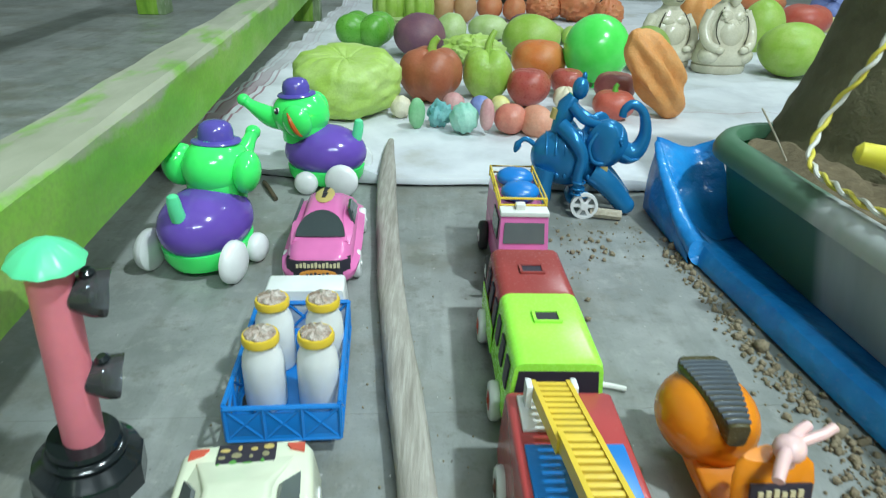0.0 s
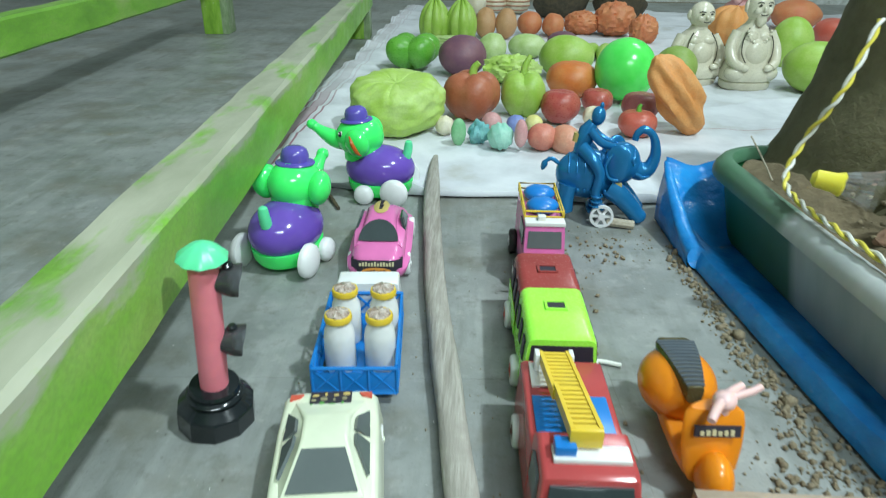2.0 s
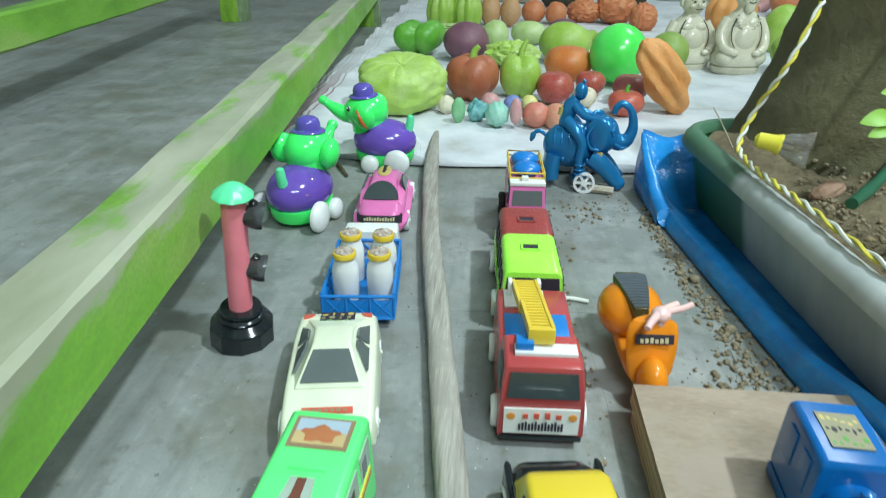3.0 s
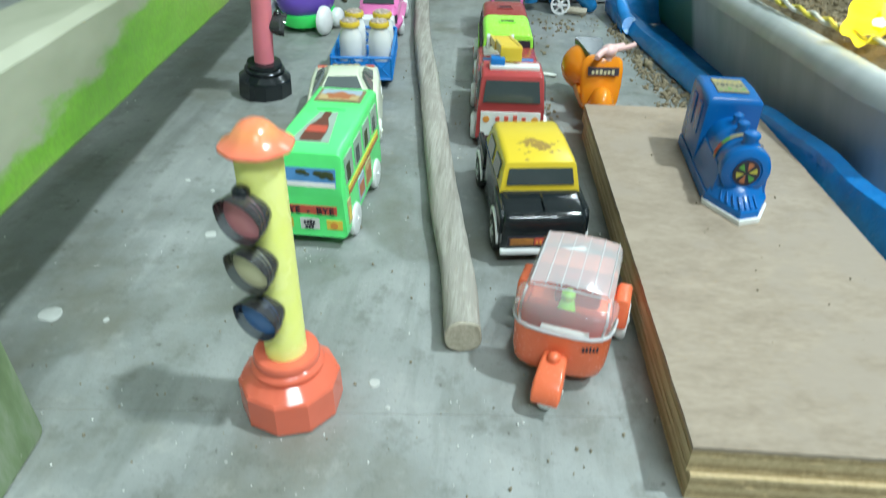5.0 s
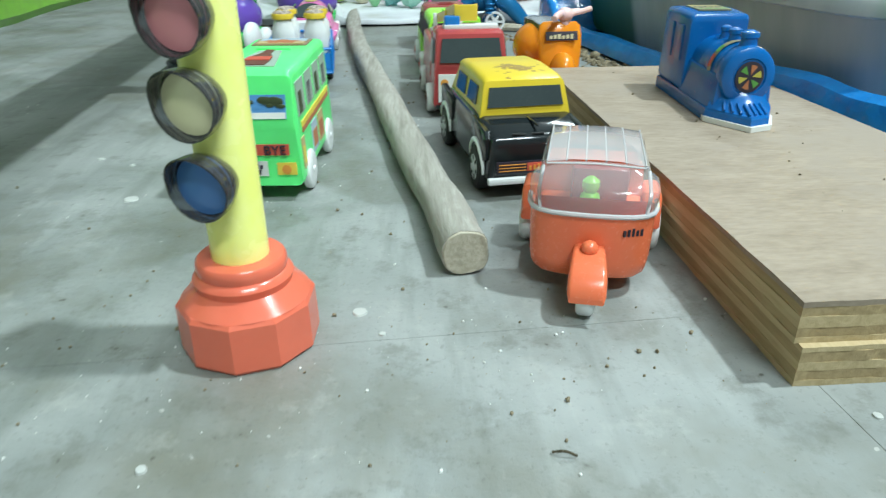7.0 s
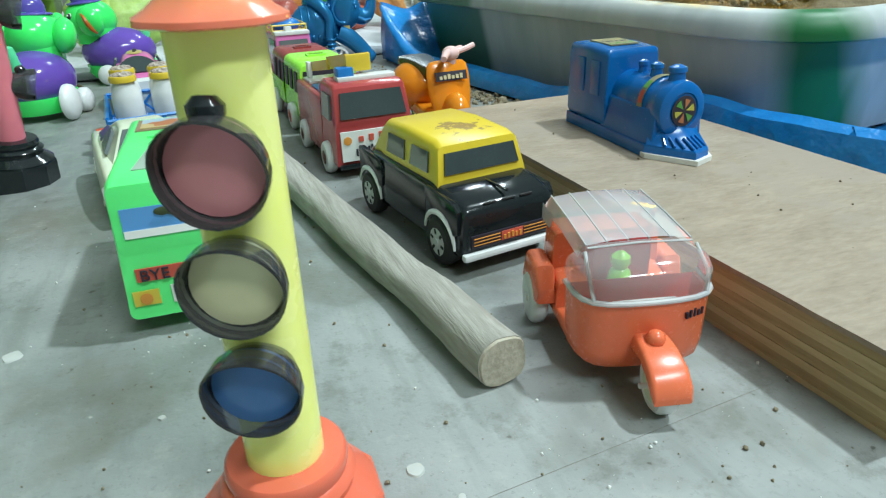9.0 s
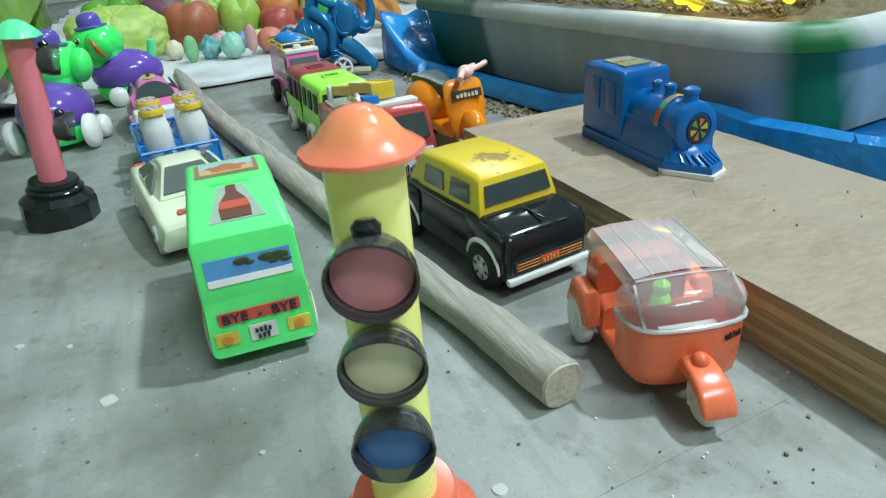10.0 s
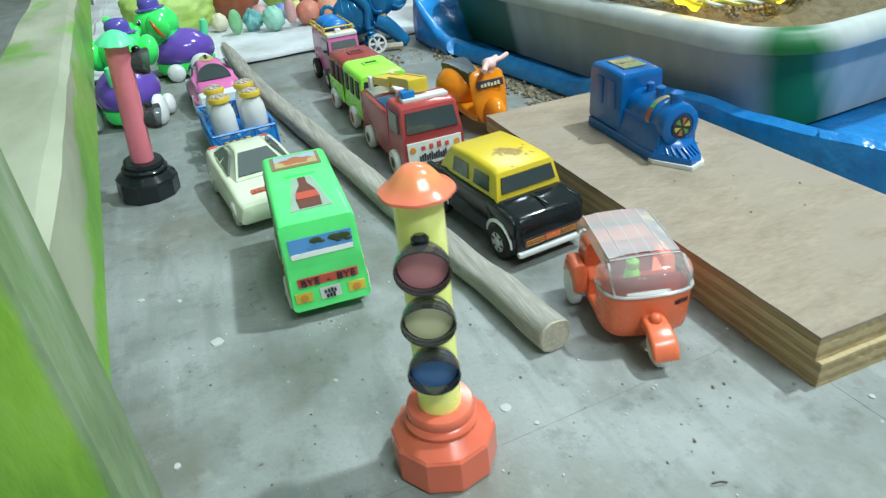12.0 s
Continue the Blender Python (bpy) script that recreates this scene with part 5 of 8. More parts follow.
    # side windows and flank stickers
    for s in (-1, 1):
        def side(y0, y1, z0, z1, d=0.0):
            def xx(z):
                return s * (0.0298 - (z - 0.0105) * 0.0345 + d)
            return [(xx(z0), y0, z0), (xx(z0), y1, z0), (xx(z1), y1, z1), (xx(z1), y0, z1)]
        for i in range(4):
            y = -0.055 + i * 0.0305
            w = sticker("side_window", side(y, y + 0.0225, 0.0535, 0.0745), M_GREYPIC)
            b = bmesh.new()
            plate(b, side(y + 0.0030, y + 0.0130, 0.0545, 0.0680, 0.0005), 0.0002)
            part("printed_patch", b, M_GREYGLASS if i % 2 else M_PALM, w)
        for z0, z1, mat in ((0.0455, 0.0490, M_LABEL_YEL), (0.0420, 0.0450, M_RUST_PIC)):
            sticker("flank_stripe", side(-0.050, 0.058, z0, z1), mat, "worn printed flank stripe")
        for i, (y0, y1, z0, z1, mat) in enumerate(((-0.058, -0.049, 0.020, 0.040, M_TAN_PIC), (-0.022, -0.002, 0.020, 0.040, M_SKY_PIC), (0.004, 0.024, 0.020, 0.040, M_TAN_PIC))):
            w = sticker("flank_sticker", side(y0, y1, z0, z1), mat, "worn printed flank sticker")
            b = bmesh.new()
            plate(b, side(y0 + 0.002, y1 - 0.003, z0 + 0.003, z1 - 0.006, 0.0005), 0.0002)
            part("printed_patch", b, M_RUST_PIC if i else M_LABEL_YEL, w)
        for y in (-0.038, 0.042):
            wheel(t, s * 0.0285, y, 0.0135, 0.006, M_WHITE, M_WHITE, 0.6)


bus()


def white_car():
    t = thing("toy_sports_car", "ivory toy sports car with dark windows and red tail lamps", "toy car", pose(-0.0960, 0.2570, 0, 0, 0, 8.5) @ Matrix.Diagonal((1.075, 1, 1, 1)))
    bm = bmesh.new()
    hull(bm, [(-0.0760, 0.0300, 0.0280, 0.0120, 0.0230, 0.003), (-0.0735, 0.0360, 0.0330, 0.0100, 0.0270, 0.004), (-0.0560, 0.0378, 0.0345, 0.0090, 0.0320, 0.005), (-0.0330, 0.0380, 0.0350, 0.0090, 0.0375, 0.005), (0.030, 0.0380, 0.0355, 0.0090, 0.0420, 0.005), (0.066, 0.0375, 0.0345, 0.0100, 0.0425, 0.005), (0.0745, 0.0340, 0.0310, 0.0140, 0.0400, 0.006)])
    body = part("body", bm, M_IVORY, t)
    bm = bmesh.new()
    hull(bm, [(-0.0345, 0.0270, 0.0265, 0.0350, 0.0385, 0.001), (0.000, 0.0300, 0.0170, 0.0380, 0.0545, 0.003), (0.006, 0.0300, 0.0165, 0.0380, 0.0562, 0.004), (0.028, 0.0300, 0.0165, 0.0400, 0.0562, 0.004), (0.034, 0.0298, 0.0180, 0.0400, 0.0540, 0.003), (0.0590, 0.0275, 0.0255, 0.0400, 0.0435, 0.001)])
    cab = part("cabin", bm, M_IVORY, t)
    bm = bmesh.new()
    plate(bm, [(-0.0225, -0.0310, 0.0408), (0.0225, -0.0310, 0.0408), (0.0140, -0.0030, 0.0540), (-0.0140, -0.0030, 0.0540)], 0.0009)
    part("windscreen", bm, M_GREYGLASS, cab)
    for s in (-1, 1):
        bm = bmesh.new()
        plate(bm, [(s * 0.0287, -0.018, 0.0412), (s * 0.0285, 0.012, 0.0425), (s * 0.0200, 0.012, 0.0528), (s * 0.0205, 0.003, 0.0522)], 0.0012)
        part("side_window", bm, M_GREYGLASS, cab)
        bm = bmesh.new()
        plate(bm, [(s * 0.0285, 0.0165, 0.0435), (s * 0.0280, 0.046, 0.0435), (s * 0.0205, 0.030, 0.0528), (s * 0.0200, 0.0165, 0.0530)], 0.0012)
        part("quarter_window", bm, M_GREYGLASS, cab)
        bm = bmesh.new()
        plate(bm, [(s * 0.0300, 0.062, 0.0430), (s * 0.0300, 0.070, 0.0420), (s * 0.0205, 0.0705, 0.0420), (s * 0.0225, 0.065, 0.0430)], 0.0007)
        part("tail_lamp", bm, M_LABEL_RED, body, "red tail lamp sticker")
        for y in (-0.048, 0.048):
            wheel(t, s * 0.0335, y, 0.0125, 0.008, M_WHITE, M_IVORY, 0.6)
    bm = bmesh.new()
    plate(bm, [(-0.0150, 0.0500, 0.0450), (0.0150, 0.0500, 0.0450), (0.0150, 0.0710, 0.0430), (-0.0150, 0.0710, 0.0430)], 0.0008)
    st = part("rear_sticker", bm, M_LABEL_DARK, body, "dark rear sticker with mixed print")
    for i, mt in enumerate((M_LABEL_GREEN, M_FADED, M_GOLD)):
        bm = bmesh.new()
        for k in range(4):
            x = -0.0125 + k * 0.0075
            oval(bm, (x + 0.0012 * (i - 1), 0.0535 + i * 0.0062 + 0.0012 * (k % 2), 0.0456 - i * 0.0006), (0.0012 + 0.0009 * ((k + i) % 3), 0.0015 + 0.0007 * (k % 2), 0.0004), 8, 5)
        part("printed_patch", bm, mt, st)
    bm = bmesh.new()
    plate(bm, [(-0.0190, -0.0590, 0.0322), (0.0190, -0.0590, 0.0322), (0.0190, -0.0535, 0.0336), (-0.0190, -0.0535, 0.0336)], 0.0008)
    st = part("bonnet_strip", bm, M_LABEL_RED, body, "red bonnet strip with pale bars")
    bars(st, M_FADED, (-0.016, -0.0580, 0.0333), (1, 0, 0), (0, 0.97, 0.24), 7, 0.0028, 0.003, 0.0018)


white_car()


def milk_truck():
    t = thing("toy_milk_truck", "blue crate-sided toy milk truck with white cab", "toy truck", pose(-0.1010, 0.4430, 0, 0, 0, 5))
    bm = bmesh.new()
    box(bm, (-0.002, -0.0145, 0.0145), (0.075, 0.131, 0.006), 0.002)
    bed = part("bed", bm, M_BLUE, t)

    def lattice(name, a, b, h, cells):
        a, b = Vector(a), Vector(b)
        up = Vector((0, 0, h))
        bmx = bmesh.new()
        for p, q in ((a, b), (a + up, b + up)):
            tube(bmx, [p, q], 0.0018, 6)
        for i in range(cells + 1):
            p = a.lerp(b, i / cells)
            tube(bmx, [p, p + up], 0.0016, 6)
        for i in range(cells):
            p, q = a.lerp(b, i / cells), a.lerp(b, (i + 1) / cells)
            tube(bmx, [p, q + up], 0.0012, 6)
            tube(bmx, [q, p + up], 0.0012, 6)
        return part(name, bmx, M_BLUE, t)
    lattice("side_lattice", (-0.0385, -0.078, 0.0175), (-0.0375, 0.046, 0.0175), 0.024, 5)
    lattice("side_lattice", (0.0345, -0.078, 0.0175), (0.0345, 0.046, 0.0175), 0.024, 5)
    lattice("tail_lattice", (-0.0385, -0.0790, 0.0135), (0.0345, -0.0790, 0.0135), 0.026, 3)
    lattice("front_lattice", (-0.0375, 0.042, 0.0175), (0.0345, 0.042, 0.0175), 0.026, 3)
    bm = bmesh.new()
    box(bm, (-0.002, -0.0788, 0.0245), (0.072, 0.0014, 0.021), 0.0004)
    part("tail_board", bm, M_BLUE, t)
    bm = bmesh.new()
    hull(bm, [(0.044, 0.0330, 0.0305, 0.0110, 0.0530, 0.002), (0.047, 0.0340, 0.0315, 0.0100, 0.0540, 0.003), (0.070, 0.0340, 0.0315, 0.0100, 0.0530, 0.003), (0.0760, 0.0330, 0.0300, 0.0120, 0.0440, 0.004)])
    part("cab", bm, M_WHITE, t, "white cab")
    for s in (-1, 1):
        for y in (-0.045, 0.052):
            wheel(t, s * 0.030, y, 0.0115, 0.008, M_TYRE, M_WHITE, 0.6)
    for i, (x, y) in enumerate(((-0.0175, -0.0470), (0.0185, -0.0470), (-0.0165, -0.0020), (0.0195, -0.0030))):
        bt = thing("toy_milk_bottle", "white toy milk bottle with yellow collar and foil top", "toy bottle",
                   t.matrix_basis @ pose(x, y, 0.0178), "milk bottles in the truck")
        bm = bmesh.new()
        lathe(bm, [(0.0125, 0.0), (0.0140, 0.002), (0.0140, 0.034), (0.0130, 0.041), (0.0100, 0.049), (0.0096, 0.052)], 28)
        part("bottle", bm, M_WHITE, bt)
        bm = bmesh.new()
        lathe(bm, [(0.0098, 0.0505), (0.0122, 0.0515), (0.0124, 0.0550), (0.0116, 0.0570), (0.0098, 0.0572)], 28)
        part("collar", bm, M_YELLOW, bt, "yellow collar")
        bm = bmesh.new()
        oval(bm, (0, 0, 0.0570), (0.0104, 0.0104, 0.0030), 48, 10, None, lambda p: 1 + 0.22 * max(0, p.z) * math.sin(8 * math.atan2(p.y, p.x) + 5 * p.z + i) + 0.08 * noise.noise(p * 4 + Vector((i, 0, 0))))
        part("foil_top", bm, M_BRASS, bt, "crumpled foil top")


milk_truck()


def pink_car():
    t = thing("toy_coupe", "pink rounded toy coupe with dark rear window and stickers", "toy car", pose(-0.1155, 0.6590, 0, 0, 0, 3.5) @ Matrix.Diagonal((1.04, 1.13, 1.13, 1)))
    bm = bmesh.new()
    hull(bm, [(-0.0780, 0.0235, 0.0195, 0.0130, 0.0290, 0.007), (-0.0760, 0.0285, 0.0240, 0.0105, 0.0325, 0.009), (-0.0710, 0.0330, 0.0280, 0.0090, 0.0360, 0.012), (-0.0560, 0.0358, 0.0300, 0.0085, 0.0400, 0.014), (-0.0200, 0.0365, 0.0300, 0.0085, 0.0430, 0.015),
              (0.0200, 0.0362, 0.0290, 0.0085, 0.0425, 0.015), (0.0480, 0.0345, 0.0265, 0.0088, 0.0370, 0.013), (0.0660, 0.0315, 0.0230, 0.0095, 0.0305, 0.010), (0.0760, 0.0250, 0.0180, 0.0120, 0.0240, 0.006)], 6)
    body = part("body", bm, M_PINK, t)
    bm = bmesh.new()
    hull(bm, [(-0.0560, 0.0270, 0.0255, 0.0340, 0.0390, 0.002), (-0.0420, 0.0285, 0.0215, 0.0340, 0.0480, 0.006), (-0.0250, 0.0290, 0.0190, 0.0340, 0.0550, 0.009), (0.000, 0.0290, 0.0185, 0.0340, 0.0570, 0.010), (0.018, 0.0285, 0.0200, 0.0340, 0.0530, 0.009), (0.0450, 0.0265, 0.0235, 0.0320, 0.0380, 0.002)], 5)
    cab = part("cabin", bm, M_PINK, t)
    bm = bmesh.new()
    plate(bm, [(0.0225 * math.cos(a), -0.0525 + 0.0235 * max(0, math.sin(a)) - 0.001 * max(0, -math.sin(a)), 0.0412 + 0.0140 * max(0, math.sin(a))) for a in [2 * math.pi * i / 24 for i in range(24)]], 0.0014)
    part("rear_window", bm, M_DARKGLASS, cab)
    for s in (-1, 1):
        bm = bmesh.new()
        plate(bm, [(s * 0.0285, -0.028, 0.0415), (s * 0.0288, 0.014, 0.0415), (s * 0.0232, 0.006, 0.0520), (s * 0.0235, -0.016, 0.0520)], 0.0014)
        part("side_window", bm, M_DARKGLASS, cab)
        for y in (-0.046, 0.046):
            wheel(t, s * 0.0320, y, 0.0125, 0.008, M_WHITE, M_WHITE, 0.6)
    bm = bmesh.new()
    cols = [-0.0285 + 0.057 * i / 14 for i in range(15)]

    def tail(x, z, d):
        return Vector((x, -0.0785 - d + 0.0060 * max(0.0, (abs(x) - 0.0175) / 0.011) ** 1.7 + max(0.0, z - 0.0275) * 0.30, z))
    skin(bm, [[tail(x, z, 0.0010) for x in cols] for z in (0.0140, 0.0200, 0.0270, 0.0320)], False, False)
    skin(bm, [[tail(x, z, -0.0030) for x in cols] for z in (0.0140, 0.0320)], False, False)
    st = part("rear_sticker", bm, M_LABEL_DARK, body, "black rear sticker with cream bars and an orange oval")
    bars(st, M_CREAM_PRINT, (-0.0190, -0.0802, 0.0262), (1, 0, 0), (0, 0.2, 1), 12, 0.0022, 0.0042, 0.0011)
    bm = bmesh.new()
    oval(bm, (0, -0.0796, 0.0198), (0.017, 0.0005, 0.0045), 20, 6)
    ov = part("printed_oval", bm, M_LABEL_ORANGE, st)
    bars(ov, M_LABEL_DARK, (-0.0105, -0.0803, 0.0178), (1, 0, 0), (0, 0, 1), 6, 0.0022, 0.0040, 0.0014)
    bm = bmesh.new()
    oval(bm, (-0.001, 0.004, 0.0566), (0.0095, 0.0185, 0.0016), 20, 6)
    st = part("roof_sticker", bm, M_GOLD, cab, "gold oval roof sticker with dark bars")
    bars(st, M_LABEL_DARK, (-0.003, -0.006, 0.0582), (0, 1, 0), (1, 0, 0), 6, 0.0026, 0.005, 0.0016)


pink_car()


def fire_engine():
    t = thing("toy_fire_engine", "red toy fire engine with yellow ladder and blue deck", "toy truck", pose(0.0800, 0.2880, 0, 0, 0, 2.0))
    bm = bmesh.new()
    hull(bm, [(-0.0755, 0.0325, 0.0320, 0.0120, 0.0440, 0.003), (-0.0760, 0.0345, 0.0330, 0.0100, 0.0480, 0.003), (-0.0690, 0.0350, 0.0310, 0.0095, 0.0740, 0.004), (-0.0640, 0.0350, 0.0310, 0.0095, 0.0770, 0.004), (-0.0300, 0.0350, 0.0310, 0.0095, 0.0770, 0.004), (-0.0270, 0.0350, 0.0320, 0.0095, 0.0740, 0.004)])
    cab = part("cab", bm, M_RED, t)
    bm = bmesh.new()
    hull(bm, [(-0.0280, 0.0350, 0.0330, 0.0095, 0.0600, 0.003), (-0.0240, 0.0352, 0.0332, 0.0095, 0.0610, 0.003), (0.070, 0.0352, 0.0332, 0.0095, 0.0610, 0.003), (0.0740, 0.0345, 0.0325, 0.0120, 0.0590, 0.004)])
    rear = part("rear_body", bm, M_RED, t)
    bm = bmesh.new()
    plate(bm, [(-0.0285, -0.0765, 0.0500), (0.0285, -0.0765, 0.0500), (0.0260, -0.0712, 0.0705), (-0.0260, -0.0712, 0.0705)], 0.0010)
    part("windscreen", bm, M_DARKGLASS, cab)
    for s in (-1, 1):
        bm = bmesh.new()
        plate(bm, [(s * 0.0340, -0.064, 0.0480), (s * 0.0340, -0.038, 0.0480), (s * 0.0322, -0.038, 0.0680), (s * 0.0322, -0.061, 0.0680)], 0.0012)
        part("side_window", bm, M_GREYGLASS, cab)
        for y in (-0.050, 0.040):
            wheel(t, s * 0.0350, y, 0.0138, 0.009, M_WHITE, M_LABEL_BROWN, 0.45)
    bm = bmesh.new()
    plate(bm, quad_on(-0.0768, -0.030, 0.030, 0.0150, 0.0400), 0.0009)
    g = part("grille_label", bm, M_PAPER, cab, "white grille sticker with red shapes and dark bars")
    bars(g, M_LABEL_RED, (-0.0150, -0.0783, 0.0310), (1, 0, 0), (0, 0, 1), 4, 0.0040, 0.0062, 0.0048)
    bars(g, M_LABEL_DARK, (-0.018, -0.0783, 0.0190), (1, 0, 0), (0, 0, 1), 14, 0.0016, 0.0085, 0.0010)
    for x in (-0.0245, 0.0245):
        bm = bmesh.new()
        lathe(bm, [(0.0035, 0), (0.0035, 0.0006), (0, 0.0008)], 14, Matrix.Translation((x, -0.0776, 0.0325)) @ pose(0, 0, 0, 90, 0, 0))
        part("printed_lamp", bm, M_LABEL_ORANGE, g)
    bm = bmesh.new()
    box(bm, (0, -0.0770, 0.0105), (0.066, 0.004, 0.004), 0.001)
    part("bumper", bm, M_BLACK, t)
    bm = bmesh.new()
    box(bm, (0, 0.004, 0.0612), (0.056, 0.044, 0.003), 0.001)
    part("deck_panel", bm, M_BLUE, rear, "blue deck panel")
    bm = bmesh.new()
    box(bm, (0.002, -0.0520, 0.0785), (0.050, 0.014, 0.004), 0.001)
    lb = part("light_bar", bm, M_WHITE, cab, "white roof light bar with a blue lamp")
    bm = bmesh.new()
    box(bm, (-0.015, -0.0500, 0.0835), (0.014, 0.012, 0.008), 0.0015)
    part("blue_lamp", bm, M_BLUE, lb)
    # ladder on its mount
    bm = bmesh.new()
    for x in (-0.0135, 0.0135):
        box(bm, (x - 0.008, 0.060, 0.0690), (0.004, 0.010, 0.018), 0.0012)
    box(bm, (-0.008, 0.052, 0.0617), (0.038, 0.030, 0.003), 0.001)
    part("ladder_mount", bm, M_WHITE, t)
    bm = bmesh.new()
    a, b = Vector((-0.008, 0.064, 0.0730)), Vector((-0.002, -0.048, 0.0910))
    for off in (-1, 1):
        for w, s0, s1, dz in ((0.0105, 0.0, 0.55, 0.0), (0.0092, 0.50, 1.0, 0.0025)):
            p, q = a.lerp(b, s0) + Vector((off * w, 0, dz)), a.lerp(b, s1) + Vector((off * w, 0, dz))
            skin(bm, [[p + Vector((dx, 0, dzz)) for dx, dzz in ((-0.0014, -0.005), (0.0014, -0.005), (0.0014, 0.004), (-0.0014, 0.004))], [q + Vector((dx, 0, dzz)) for dx, dzz in ((-0.0014, -0.005), (0.0014, -0.005), (0.0014, 0.004), (-0.0014, 0.004))]])
    lad = part("ladder", bm, M_YELLOW, t, "", False)
    for i in range(19):
        c = a.lerp(b, (i + 0.5) / 19) + Vector((0, 0, 0.0025 if i > 9 else 0))
        w = 0.0195 if i < 10 else 0.0170
        bm = bmesh.new()
        box(bm, (c.x, c.y, c.z + 0.002), (w, 0.0030, 0.0022))
        part("rung", bm, M_YELLOW, lad, "", False)
    bm = bmesh.new()
    box(bm, (b.x, b.y - 0.001, b.z - 0.001), (0.0215, 0.004, 0.014), 0.001)
    part("ladder_end", bm, M_YELLOW, lad)


fire_engine()


def coach():
    t = thing("toy_coach", "neon green and maroon toy coach with open front window", "toy bus", pose(0.0775, 0.4560, 0, 0, 0, 2.0) @ Matrix.Diagonal((1.055, 1, 1, 1)))

    def shell(y0, y1, mat, name):
        bm = bmesh.new()
        sec = [(y0, 0.0310, 0.0275, 0.0130, 0.0700, 0.007), (y0 + 0.004, 0.0315, 0.0280, 0.0120, 0.0720, 0.008), (y1, 0.0315, 0.0280, 0.0120, 0.0720, 0.008)]
        hull(bm, sec, 4)
        return part(name, bm, mat, t)
    front = shell(-0.0790, 0.0050, M_NEON, "front_body")
    rear = shell(0.0058, 0.0780, M_MAROON, "rear_body")
    bm = bmesh.new()
    plate(bm, [(-0.0265, -0.0790, 0.0430), (0.0265, -0.0790, 0.0430), (0.0245, -0.0785, 0.0640), (-0.0245, -0.0785, 0.0640)], 0.0010)
    part("windscreen", bm, M_LABEL_DARK, front, "dark open front window")
    for y, par in ((-0.028, front), (0.042, rear)):
        bm = bmesh.new()
        for c, s in (((0, y - 0.0065, 0.0725), (0.018, 0.002, 0.003)), ((0, y + 0.0065, 0.0725), (0.018, 0.002, 0.003)), ((-0.0085, y, 0.0725), (0.002, 0.013, 0.003)), ((0.0085, y, 0.0725), (0.002, 0.013, 0.003))):
            box(bm, c, s)
        hp = part("hatch_frame", bm, M_NEON if par is front else M_MAROON, par)
        bm = bmesh.new()
        plate(bm, [(-0.0078, y - 0.0055, 0.0724), (0.0078, y - 0.0055, 0.0724), (0.0078, y + 0.0055, 0.0724), (-0.0078, y + 0.0055, 0.0724)], 0.0005)
        part("hatch", bm, M_LABEL_DARK, hp)
    for s in (-1, 1):
        for i in range(6):
            y = -0.070 + i * 0.0245
            bm = bmesh.new()
            plate(bm, [(s * 0.0306, y, 0.0420), (s * 0.0306, y + 0.0125, 0.0420), (s * 0.0291, y + 0.0125, 0.0620), (s * 0.0291, y, 0.0620)], 0.0006)
            part("side_window", bm, M_LABEL_DARK, front if i < 3 else rear)
        bm = bmesh.new()
        box(bm, (s * 0.0318, 0.04, 0.030), (0.001, 0.072, 0.024), 0.0003)
        part("flank_panel", bm, M_NEON, rear)
        for y in (-0.048, 0.048):
            wheel(t, s * 0.0335, y, 0.0145, 0.008, M_WHITE, M_LABEL_RED, 0.5)


coach()


